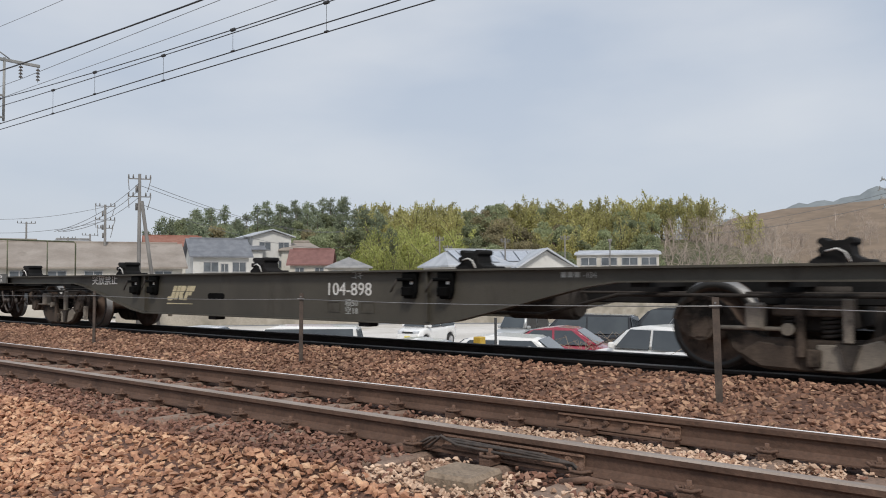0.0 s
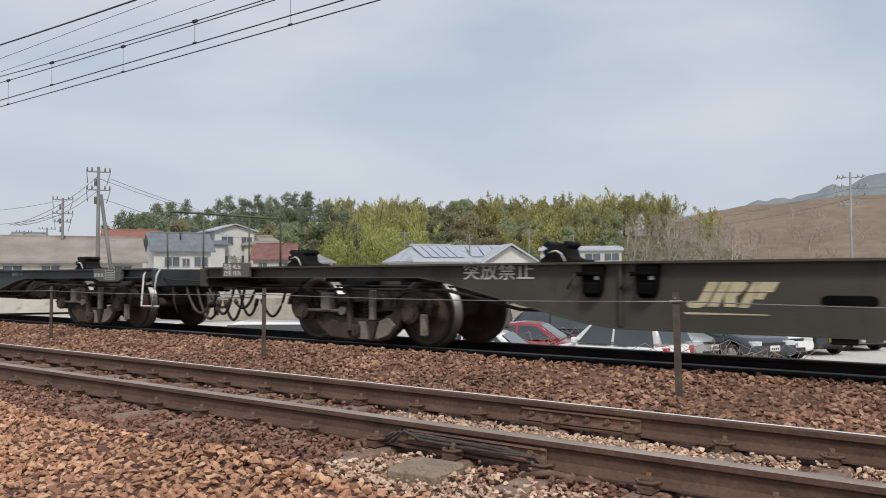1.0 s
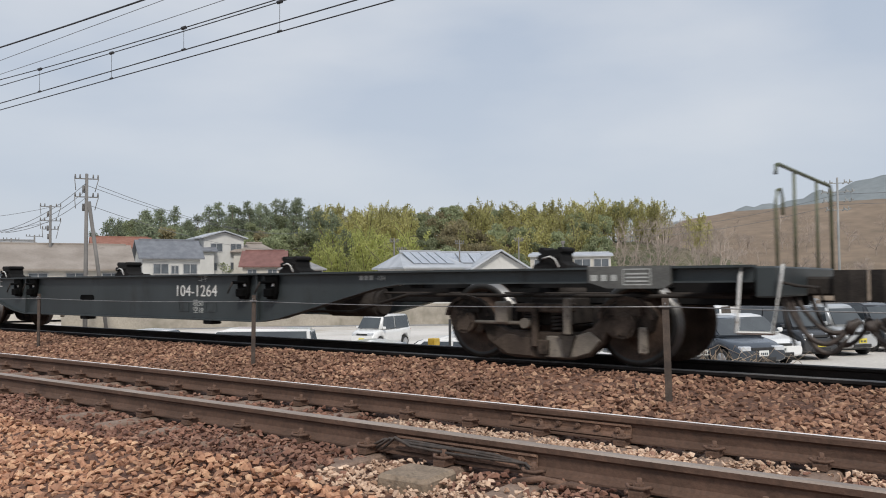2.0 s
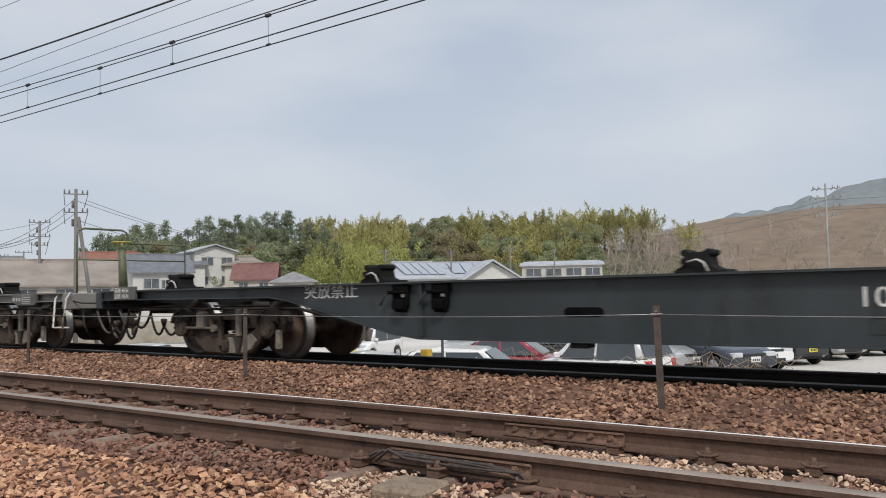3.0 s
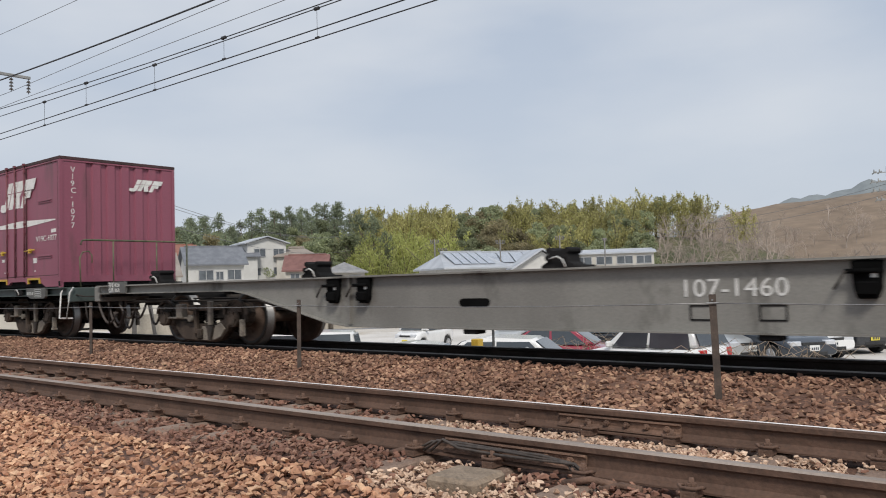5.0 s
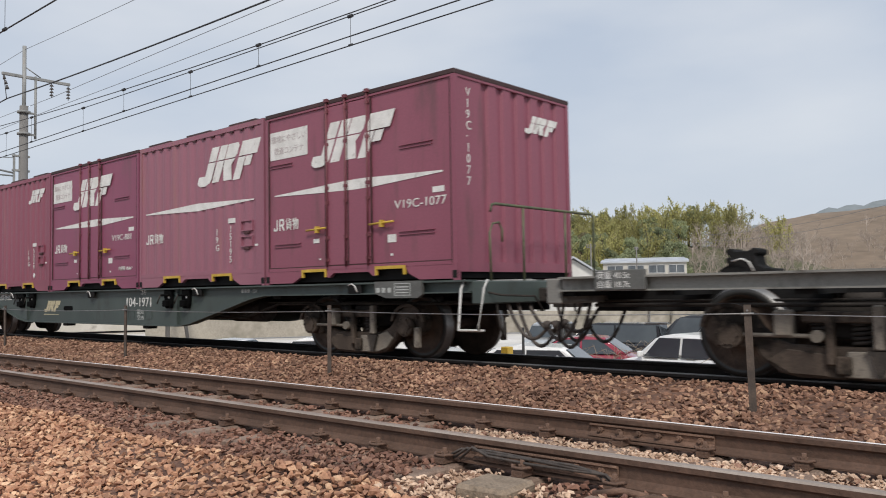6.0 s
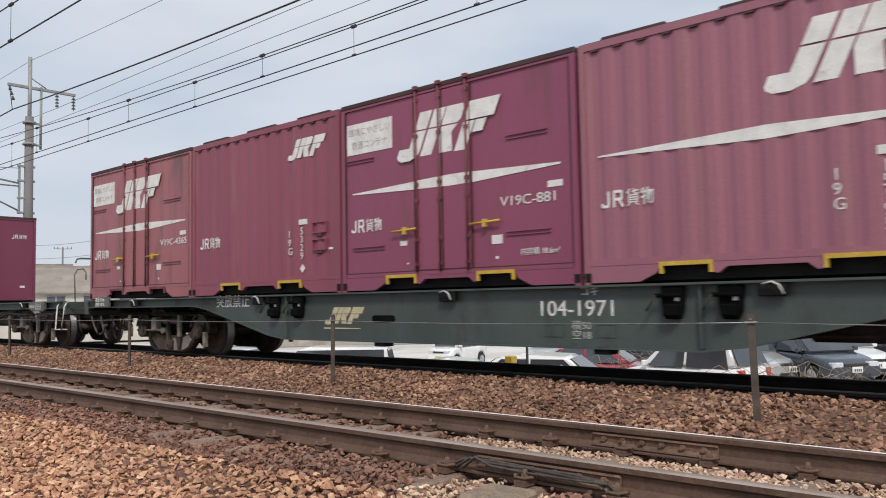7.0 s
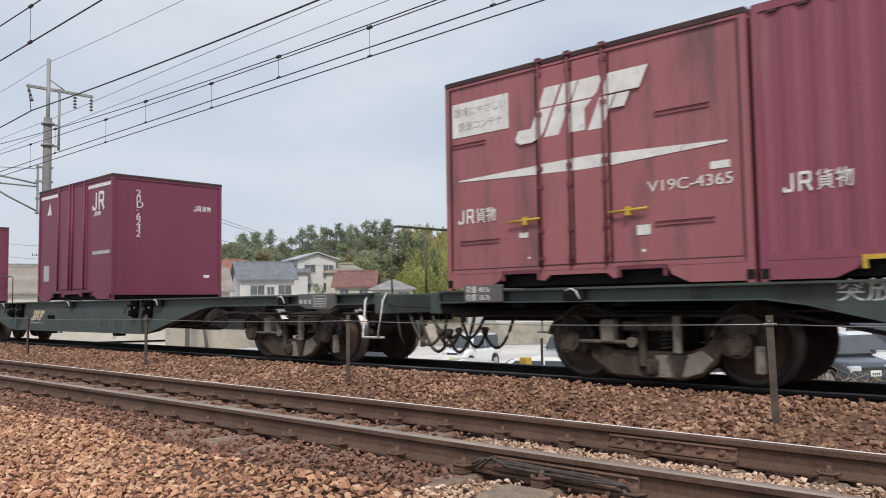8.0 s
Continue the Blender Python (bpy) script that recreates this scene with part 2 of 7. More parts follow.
def build_ground():
    ys = [-400, -60, -12, -6, -2, 0, 0.8, 1.4, 2.0, 2.5, 2.9, 3.3, 3.9, 4.6, 5.3, 5.9, 6.2, 6.5, 6.8, 7.1, 7.45, 7.7, 8.3, 9.0, 9.6, 10.2, 11, 12.2, 13.5, 18, 30, 60, 150, 400, 1500, 5000]
    xs = [-5000, -1500, -400, -150, -80, -50] + [-40 + i for i in range(56)] + [30, 60, 150, 400, 1500, 5000]
    bm = bmesh.new()
    grid = [[bm.verts.new((x, y, bank(y) + (-0.75 * min(1, max(0, (-9 - x) / 9)) if y > 13 else 0))) for x in xs] for y in ys]
    for j in range(len(ys) - 1):
        for i in range(len(xs) - 1):
            f = bm.faces.new((grid[j][i], grid[j][i + 1], grid[j + 1][i + 1], grid[j + 1][i]))
            f.material_index = 0 if ys[j] < 12 and ys[j] > -13 else 1
            f.smooth = True
    ob = part("ground", bm, [M["bed"], M["dirt"]])
    tagged(ob, "railway bank of brown ballast above a pale gravel parking lot", "ground", kind="structure")


build_ground()


def stones(name, spots, material, label, size=(0.021, 0.040), variants=14):
    """Loose angular stones as one mesh of small convex lumps."""
    rng = np.random.default_rng(7)
    shapes = []
    for k in range(variants):
        bm = bmesh.new()
        for p in rng.normal(size=(9, 3)):
            p = p / np.linalg.norm(p) * rng.uniform(0.75, 1.1)
            bm.verts.new((p[0] * 1.15, p[1] * 0.9, p[2] * 0.68))
        res = bmesh.ops.convex_hull(bm, input=bm.verts[:])
        bmesh.ops.delete(bm, geom=list({g for g in res["geom_interior"] if isinstance(g, bmesh.types.BMVert)}), context="VERTS")
        bm.verts.index_update()
        shapes.append((np.array([v.co[:] for v in bm.verts]), [[v.index for v in f.verts] for f in bm.faces]))
        bm.free()
    verts, faces, base = [], [], 0
    for (x, y, z) in spots:
        v, fs = shapes[rng.integers(variants)]
        a, b, c = rng.uniform(0, 6.28), rng.uniform(-0.5, 0.5), rng.uniform(-0.5, 0.5)
        ca, sa, cb, sb, cc, sc = math.cos(a), math.sin(a), math.cos(b), math.sin(b), math.cos(c), math.sin(c)
        R = np.array([[ca, -sa, 0], [sa, ca, 0], [0, 0, 1]]) @ np.array([[1, 0, 0], [0, cb, -sb], [0, sb, cb]]) @ np.array([[cc, 0, sc], [0, 1, 0], [-sc, 0, cc]])
        s = rng.uniform(*size) * (1.3 if rng.random() < 0.12 else 1.0)
        verts.append(v @ R.T * s + (x, y, z))
        faces.extend([[i + base for i in f] for f in fs])
        base += len(v)
    me = bpy.data.meshes.new(name)
    me.from_pydata(np.concatenate(verts).tolist(), [], faces)
    me.materials.append(material)
    return tagged(new(name, me), label, "gravel", kind="stuff")


def ballast_spots():
    rng = np.random.default_rng(3)
    out, pale = [], []
    y = 0.9
    while y < 7.55:
        step = 0.034 if y < 3.3 else (0.038 if y < 5.25 else 0.044)
        x = -3.4 * y - 0.8
        while x < 0.35:
            px, py = x + rng.uniform(-0.024, 0.024), y + rng.uniform(-0.024, 0.024)
            x += step
            if rng.random() < 0.06:
                continue
            between = 3.2 < py < 5.2
            if abs(py - RAIL_A) < 0.085 or abs(py - RAIL_B) < 0.085:
                continue
            z = bank(py) + rng.uniform(-0.016, 0.034) + 0.012 * noise.noise((px * 0.8, py * 0.8, 1.0)) * 3
            if px < -3.2 and 2.9 < py < 3.6:
                z += 0.02
            elif between:
                near = abs(((px - SLEEPER_X) / SLEEPER_STEP + 0.5) % 1.0 - 0.5) * SLEEPER_STEP
                if near < 0.13 and rng.random() < (0.55 if px < -3.5 else 0.82):
                    continue
                if px < -3.9 and rng.random() < 0.45:
                    continue
                z += 0.004
            if 2.95 < py < 5.0 and (-3.15 if py < 3.65 else -3.9) < px < -0.6 and noise.noise((px * 1.3, py * 1.5, 4.0)) > -0.10 and rng.random() < 0.85:
                pale.extend((px + rng.uniform(-0.02, 0.02), py + rng.uniform(-0.02, 0.02), z + 0.008 * k) for k in range(2))
            else:
                out.append((px, py, z))
        y += step * 0.92
    # small pale stones heaped between the rails at the joint
    for _ in range(5200):
        px, py = rng.uniform(-4.0, -1.1), rng.uniform(RAIL_A + 0.12, RAIL_B - 0.12)
        if noise.noise((px * 1.1, py * 1.3, 9.0)) > -0.22 - 0.3 * (rng.random() - 0.5):
            pale.append((px, py, -0.182 + rng.uniform(-0.012, 0.018)))
    # sparser stones over the rest of the bank
    y = 0.9
    while y < 7.5:
        x = -30.0
        while x < 9.0:
            px, py = x + rng.uniform(-0.05, 0.05), y + rng.uniform(-0.05, 0.05)
            x += 0.098
            if -3.4 * py - 0.8 < px < 0.35 or abs(py - RAIL_A) < 0.09 or abs(py - RAIL_B) < 0.09:
                continue
            out.append((px, py, bank(py) + rng.uniform(-0.01, 0.035)))
        y += 0.092
    # thin cover round the standpoint and beyond the far track
    for x0, x1, y0, y1, gap in ((-8.0, 6.0, -4.0, 0.9, 0.15), (0.35, 5.0, 0.9, 3.0, 0.12), (-26.0, 8.0, 9.1, 11.0, 0.16)):
        for px in np.arange(x0, x1, gap):
            for py in np.arange(y0, y1, gap):
                qx, qy = px + rng.uniform(-0.06, 0.06), py + rng.uniform(-0.06, 0.06)
                if abs(qy - RAIL_D) > 0.1:
                    out.append((qx, qy, bank(qy) + rng.uniform(-0.01, 0.03)))
    return out, pale


RAIL_A, RAIL_B, RAIL_C, RAIL_D = 3.686, 4.753, 7.805, 8.905
FAR_Y, FAR_Z = 8.355, -0.03
SLEEPER_X, SLEEPER_STEP = -2.66, 0.565
spots, pale_spots = ballast_spots()
stones("ballast", [p for p in spots if p[1] < 3.02], M["ballast"], "fresh tan-brown angular crushed-stone ballast", size=(0.018, 0.036))
stones("rusty_ballast", [p for p in spots if 3.02 <= p[1] < 5.25], M["ballast_rusty"], "rust-stained crushed stone around the near track", size=(0.015, 0.030))
stones("dusty_ballast", [p for p in spots if p[1] >= 5.25], M["ballast_dusty"], "dark brake-dusted crushed stone between the tracks")
stones("pale_ballast", pale_spots, M["pale_stone"], "pale crushed stone powdered around the rail joint", size=(0.010, 0.024))


# ---------------------------------------------------------------- track
def rail(name, y, z, top, side, label, thin=False):
    prof = [(-0.0635, -0.153), (0.0635, -0.153), (0.0635, -0.143), (0.018, -0.128), (0.0075, -0.112), (0.0075, -0.052), (0.0325, -0.037),
            (0.0325, -0.010), (0.024, -0.0015), (0.012, 0.0), (-0.012, 0.0), (-0.024, -0.0015), (-0.0325, -0.010), (-0.0325, -0.037), (-0.0075, -0.052), (-0.0075, -0.112), (-0.018, -0.128), (-0.0635, -0.143)]
    bm = bmesh.new()
    prism(bm, [(y + a, z + b) for a, b in prof], -420, 160, "yz")
    for f in bm.faces:
        c = f.calc_center_median()
        # thin keeps the painted shine to a narrow strip of the head
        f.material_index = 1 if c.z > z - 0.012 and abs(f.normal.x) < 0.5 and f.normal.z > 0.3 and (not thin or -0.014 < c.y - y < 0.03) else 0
    ob = part(name, bm, [side, top])
    return tagged(ob, label, "rail", "rails", kind="structure")


rail("rail_1", RAIL_A, 0, M["rail_top_dull"], M["rail_side"], "rust-brown steel rail with a worn head on ballast")
rail("rail_2", RAIL_B, 0, M["rail_top"], M["rail_side"], "rust-brown steel rail with a polished head, its shine painted near white", thin=True)
rail("rail_3", RAIL_C, FAR_Z, M["rail_far_top"], M["rail_dark"], "near-black steel rail under the freight train")
rail("rail_4", RAIL_D, FAR_Z, M["rail_far_top"], M["rail_dark"], "near-black steel rail under the freight train")


def clip_mesh():
    bm = bmesh.new()
    prism(bm, [(-0.055, -0.16), (0.055, -0.16), (0.055, -0.128), (0.03, -0.118), (-0.03, -0.118), (-0.055, -0.128)], -0.035, 0.035, "yz")
    cyl(bm, (0, 0, -0.12), (0, 0, -0.075), 0.013, 8)
    cyl(bm, (0, 0, -0.117), (0, 0, -0.098), 0.024, 6)
    tube(bm, [(-0.05, 0.02, -0.118), (-0.055, -0.02, -0.108), (-0.03, -0.05, -0.112), (0.03, -0.05, -0.112), (0.055, -0.02, -0.108), (0.05, 0.02, -0.118)], 0.009, 6)
    return mesh_of(bm, "rail_clip", M["rust"])


def build_sleepers():
    bm = bmesh.new()
    prism(bm, [(-0.12, -0.32), (0.12, -0.32), (0.085, -0.168), (-0.085, -0.168)], 3.22, 5.22)
    bmesh.ops.bevel(bm, geom=[e for e in bm.edges], offset=0.012, segments=1, affect="EDGES")
    me = mesh_of(bm, "sleeper", M["concrete"])
    clip = clip_mesh()
    far = bmesh.new()
    prism(far, [(-0.12, -0.35), (0.12, -0.35), (0.09, -0.19), (-0.09, -0.19)], 7.35, 9.36)
    far_me = mesh_of(far, "sleeper", M["concrete"])
    for k in range(-52, 6):
        s = tagged(new("sleeper", me), "stained concrete sleeper half buried in ballast", "sleeper", "sleepers")
        s.location.x = SLEEPER_X + k * SLEEPER_STEP
        if k > -34:
            for y in (RAIL_A - 0.10, RAIL_A + 0.10, RAIL_B - 0.10, RAIL_B + 0.10):
                c = new("rail_clip", clip)
                c.parent = s
                c.location.y = y
        d = tagged(new("sleeper", far_me), "stained concrete sleeper of the far track", "sleeper", "far sleepers")
        d.location.x = SLEEPER_X + 0.2 + k * SLEEPER_STEP


build_sleepers()


def fishplate(x0, x1, y, group="fishplates"):
    th = thing("fishplate", "rusty bolted fishplate joining two rail ends", "rail joint", group, pose(x0, y, 0))
    n = x1 - x0
    bm = bmesh.new()
    prism(bm, [(-0.010, -0.058), (-0.034, -0.050), (-0.036, -0.062), (-0.020, -0.072), (-0.020, -0.104), (-0.052, -0.118), (-0.055, -0.130), (-0.020, -0.124)], 0, n, "yz")
    part("bar", bm, M["rust"], th)
    for i in range(6):
        bm = bmesh.new()
        x = n * (i + 0.6) / 6.2
        cyl(bm, (x, -0.018, -0.088), (x, -0.045, -0.088), 0.020, 6)
        cyl(bm, (x, -0.045, -0.088), (x, -0.062, -0.088), 0.011, 8)
        part("bolt", bm, M["rust"], th)


fishplate(-2.93, -2.07, RAIL_B)
fishplate(-3.05, -2.12, RAIL_A)


def build_joint_bits():
    for k in range(3):
        bm = bmesh.new()
        dx, dz = 0.05 * k, 0.012 * k
        tube(bm, [(-3.22 + dx, 3.60, -0.13), (-3.12 + dx, 3.615 - 0.01 * k, -0.075 + dz), (-2.9, 3.61 - 0.012 * k, -0.062 - 0.012 * k), (-2.6, 3.605 - 0.01 * k, -0.070 - 0.012 * k + 0.01 * (k % 2)),
                  (-2.35, 3.60, -0.068 - 0.013 * k), (-2.2 + 0.03 * k, 3.60 - 0.01 * k, -0.085), (-2.13 + 0.04 * k, 3.58, -0.15), (-2.08 + 0.05 * k, 3.5, -0.19)], 0.0085, 7)
        tagged(part("bond_cable", bm, M["cable"]), "black rail bond cable looped along the rail joint", "cable", "bond cables")
    for x, y, w in ((-2.02, 3.52, 0.28), (-1.84, 3.50, 0.2), (-3.30, 3.56, 0.2)):
        bm = bmesh.new()
        tube(bm, [(x - w / 2, y - 0.03, -0.165), (x, y, -0.135), (x + w / 2, y + 0.01, -0.145)], 0.018, 7)
        tagged(part("cable_clamp", bm, M["rust"]), "rusty cable clamp lying beside the rail", "clamp", "cable clamps")
    bm = bmesh.new()
    bbox(bm, -0.155, 0.155, -0.15, 0.15, -0.12, 0.0, 0.02)
    s = tagged(part("concrete_block", bm, M["slab"]), "weathered mossy concrete block beside the rail joint", "block")
    s.matrix_basis = pose(-2.60, 3.27, -0.125, 0, 0, 4)


build_joint_bits()


def build_fence():
    posts = [2.62, -2.47, -7.57, -12.67, -17.77, -22.87, -27.97]
    for i, x in enumerate(posts):
        th = thing("fence_post", "brown weathered steel fence post standing in ballast", "fence post", "wire fence posts", pose(x, 6.40, 0, 0, (0.8, -1.2, 0.6, 0.3, -0.7, 0.4, 0)[i], 12))
        bm = bmesh.new()
        prism(bm, [(-0.028, -0.028), (0.028, -0.028), (0.028, -0.020), (-0.020, -0.020), (-0.020, 0.028), (-0.028, 0.028)], -0.45, 0.70, "xy")
        part("angle_bar", bm, M["post"], th)
        bm = bmesh.new()
        cyl(bm, (-0.05, -0.035, 0.628), (0.05, -0.035, 0.628), 0.010, 6)
        cyl(bm, (0.0, -0.05, 0.655), (0.0, -0.02, 0.655), 0.008, 6)
        part("wire_clip", bm, M["wire"], th)
    for a, b in zip(posts, posts[1:]):
        bm = bmesh.new()
        tube(bm, [(a + (b - a) * u, 6.365, 0.628 - 0.05 * 4 * u * (1 - u) * 0.5) for u in np.linspace(0, 1, 9)], 0.0045, 5)
        tagged(part("fence_wire", bm, M["wire"]), "thin grey wire strung between fence posts", "wire", "fence wires")


build_fence()


# ---------------------------------------------------------------- train materials
M["wagon_green"] = mat("wagon_green_paint", (0.045, 0.058, 0.053), (0.062, 0.080, 0.073), scale=1.3, rough=0.55, bump=0.06, fine=60, grain=0.16,
                       stain=(0.033, 0.033, 0.027), stain_scale=1.6, stain_cut=0.55, streak=2.2)
M["wagon_dusty"] = mat("wagon_green_paint_dusted_brown", (0.048, 0.043, 0.033), (0.067, 0.060, 0.046), scale=1.3, rough=0.6, bump=0.06, fine=60, grain=0.16,
                       stain=(0.034, 0.027, 0.019), stain_scale=1.6, stain_cut=0.55, streak=2.2)
M["wagon_dark"] = mat("wagon_dark_paint", (0.026, 0.032, 0.033), (0.041, 0.050, 0.052), scale=1.3, rough=0.5, bump=0.06, fine=60, grain=0.16,
                      stain=(0.017, 0.016, 0.014), stain_scale=1.6, stain_cut=0.55, streak=2.2)
M["wagon_grey"] = mat("wagon_grey_paint", (0.180, 0.171, 0.155), (0.243, 0.234, 0.211), scale=1.1, rough=0.6, bump=0.06, fine=60, grain=0.16,
                      stain=(0.085, 0.078, 0.066), stain_scale=1.4, stain_cut=0.56, streak=2.0)
M["grime"] = mat("brake_dust_iron", (0.024, 0.020, 0.018), (0.045, 0.038, 0.033), scale=4, rough=0.8, bump=0.25, fine=50, grain=0.3,
                 stain=(0.085, 0.07, 0.058), stain_scale=3.0, stain_cut=0.60, spec=0.25)
M["bogie"] = mat("bogie_frame_dusty", (0.063, 0.047, 0.037), (0.123, 0.092, 0.070), scale=2.2, rough=0.8, bump=0.2, fine=50, grain=0.25,
                 stain=(0.017, 0.013, 0.010), stain_scale=2.2, stain_cut=0.46, spec=0.25)
M["pale_iron"] = mat("dusty_pale_casting", (0.167, 0.144, 0.116), (0.251, 0.216, 0.177), scale=6, rough=0.8, bump=0.15, stain=(0.061, 0.050, 0.041), stain_scale=6, stain_cut=0.58)
M["tread"] = mat("wheel_iron", (0.062, 0.042, 0.032), (0.108, 0.075, 0.057), scale=5, rough=0.75, bump=0.15, fine=60, stain=(0.023, 0.020, 0.015), stain_scale=4, spec=0.25)
M["rim_shine"] = mat("wheel_tread_polished", (0.231, 0.226, 0.220), (0.286, 0.281, 0.275), scale=5, rough=0.45, metal=0.9, bump=0.02)
M["rim_side"] = mat("wheel_rim_side", (0.033, 0.031, 0.029), (0.045, 0.043, 0.040), scale=7, rough=0.42, metal=0.5, bump=0.05)
M["dark_gap"] = mat("underframe_black", (0.010, 0.010, 0.010), (0.018, 0.017, 0.017), scale=3, rough=0.85, bump=0.1, spec=0.15)
# near black: painted shade of the web slots, and the brackets' colour
M["slot_and_bracket_black"] = mat("slot_shade_and_bracket_black", (0.004, 0.004, 0.004), (0.007, 0.007, 0.007), scale=3, rough=0.95, bump=0.1, spec=0.05)
M["plate_grey"] = mat("data_plate_grey", (0.085, 0.085, 0.080), (0.12, 0.12, 0.112), scale=5, rough=0.7, bump=0.05)
M["white_paint"] = mat("white_lettering", (0.62, 0.61, 0.58), (0.74, 0.73, 0.70), scale=7, rough=0.6, bump=0.03, grain=0.12, stain=(0.36, 0.33, 0.30), stain_scale=5, stain_cut=0.60)
M["grey_letter"] = mat("faded_lettering", (0.34, 0.35, 0.33), (0.46, 0.47, 0.45), scale=7, rough=0.7, bump=0.03, grain=0.2)
M["gold_paint"] = mat("yellowed_emblem_paint", (0.46, 0.40, 0.25), (0.58, 0.50, 0.33), scale=6, rough=0.6, bump=0.03, stain=(0.30, 0.27, 0.18), stain_scale=5)
M["steel_white"] = mat("pale_handle_paint", (0.55, 0.54, 0.51), (0.70, 0.69, 0.66), scale=9, rough=0.5, bump=0.05, stain=(0.25, 0.2, 0.17), stain_scale=9)
M["yellow"] = mat("safety_yellow", (0.480, 0.310, 0.035), (0.558, 0.371, 0.055), scale=7, rough=0.55, bump=0.05, stain=(0.232, 0.147, 0.055), stain_scale=6, stain_cut=0.6)
M["wheel_olive"] = mat("brake_wheel_olive_yellow", (0.30, 0.28, 0.06), (0.40, 0.37, 0.10), scale=8, rough=0.55, bump=0.05)
M["rail_green"] = mat("handrail_green", (0.07, 0.085, 0.05), (0.13, 0.135, 0.07), scale=8, rough=0.55, bump=0.05)


def maroon(name, c1, c2, stain, cut=0.55, run=6.0):
    return mat(name, c1, c2, scale=0.9, rough=0.50, bump=0.05, fine=45, grain=0.10, stain=stain, stain_scale=1.9, stain_cut=cut, streak=run)


M["maroon_a"] = maroon("maroon_paint_fresh", (0.232, 0.067, 0.101), (0.258, 0.079, 0.114), (0.150, 0.062, 0.074))
M["maroon_p"] = maroon("maroon_paint_purple", (0.217, 0.052, 0.100), (0.246, 0.062, 0.112), (0.179, 0.057, 0.086))
M["maroon_e"] = maroon("maroon_paint_new", (0.155, 0.029, 0.063), (0.177, 0.036, 0.072), (0.133, 0.034, 0.057))
M["maroon_b"] = maroon("maroon_paint_chalky", (0.257, 0.097, 0.133), (0.299, 0.116, 0.153), (0.290, 0.135, 0.130), 0.56, 9.0)
M["maroon_c"] = maroon("maroon_paint_ribbed", (0.214, 0.054, 0.084), (0.252, 0.067, 0.098), (0.275, 0.118, 0.126), 0.57, 10.0)
M["rod_maroon"] = mat("dull_maroon_rod", (0.13, 0.035, 0.045), (0.17, 0.05, 0.06), scale=6, rough=0.6, bump=0.05)
M["notice_ink"] = mat("faded_notice_ink", (0.40, 0.34, 0.34), (0.50, 0.44, 0.44), scale=8, rough=0.7, bump=0.02)
M["seam_and_shade"] = mat("door_seam_and_notch_shade", (0.045, 0.018, 0.020), (0.075, 0.028, 0.030), scale=6, rough=0.7, bump=0.05)
M["roof_edge"] = mat("container_roof", (0.041, 0.020, 0.020), (0.066, 0.030, 0.030), scale=2, rough=0.7, bump=0.1)
M["maroon_d"] = maroon("maroon_paint_dusty", (0.294, 0.100, 0.113), (0.337, 0.118, 0.128), (0.165, 0.078, 0.080), 0.52)


def lettering(text, size, m, parent, name="lettering", material=None, depth=0.002, stretch=1.0, label=""):
    """Painted characters, built from the font as a thin mesh; m places the text's left baseline in the parent's space."""
    cu = bpy.data.curves.new("text", "FONT")
    cu.body, cu.size, cu.extrude, cu.resolution_u = text, size, depth, 3
    ob = bpy.data.objects.new("text", cu)
    scene.collection.objects.link(ob)
    bpy.context.view_layer.update()
    me = bpy.data.meshes.new_from_object(ob.evaluated_get(bpy.context.evaluated_depsgraph_get()))
    bpy.data.objects.remove(ob)
    me.name = name
    me.materials.clear()
    me.materials.append(material or M["white_paint"])
    me.transform(m @ Matrix.Diagonal((stretch, 1, 1, 1)))
    out = new(name, me)
    out.parent = parent
    return tagged(out, label)


def on_side(x, z, y=-1.225):
    """Pose of writing on a face that looks to -y."""
    return pose(x, y, z, 90, 0, 0)


def decal(name, polys, y, material, parent, label="", t=0.003):
    bm = bmesh.new()
    for poly in polys:
        prism(bm, poly, y - t, y + 0.001)
    return part(name, bm, material, parent, label)


def emblem(x, z, w, h):
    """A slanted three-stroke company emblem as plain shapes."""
    def sl(pts):
        return [(x + w * (a * 0.82 + 0.18 * b), z + h * b) for a, b in pts]
    return [sl([(0.02, 0.06), (0.08, 0.0), (0.20, 0.0), (0.28, 0.07), (0.30, 0.16), (0.30, 0.60), (0.14, 0.60), (0.14, 0.27), (0.0, 0.27), (0.0, 0.12)]), sl([(0.14, 0.63), (0.30, 0.63), (0.30, 1.0), (0.14, 1.0)]),
            sl([(0.33, 0.06), (0.48, 0.06), (0.48, 0.60), (0.33, 0.60)]), sl([(0.33, 0.63), (0.48, 0.63), (0.48, 1.0), (0.33, 1.0)]),
            sl([(0.495, 0.63), (0.70, 0.63), (0.73, 0.70), (0.73, 0.92), (0.69, 1.0), (0.495, 1.0)]), sl([(0.495, 0.45), (0.58, 0.06), (0.75, 0.06), (0.66, 0.45), (0.71, 0.60), (0.495, 0.60)]),
            sl([(0.78, 0.04), (0.92, 0.04), (0.92, 0.60), (0.78, 0.60)]), sl([(0.78, 0.63), (1.14, 0.63), (1.14, 1.0), (0.78, 1.0)]), sl([(0.935, 0.36), (1.06, 0.36), (1.06, 0.60), (0.935, 0.60)])]


def bars(x, z, w, h, n=4):
    """Unreadable or private marking as plain bars."""
    s = w / n
    return [[(x + i * s, z), (x + i * s + s * 0.72, z), (x + i * s + s * 0.72, z + h), (x + i * s, z + h)] for i in range(n)]


def rect(x0, x1, z0, z1):
    return [(x0, z0), (x1, z0), (x1, z1), (x0, z1)]


# ---------------------------------------------------------------- container flat wagon
WHEEL_R = 0.43


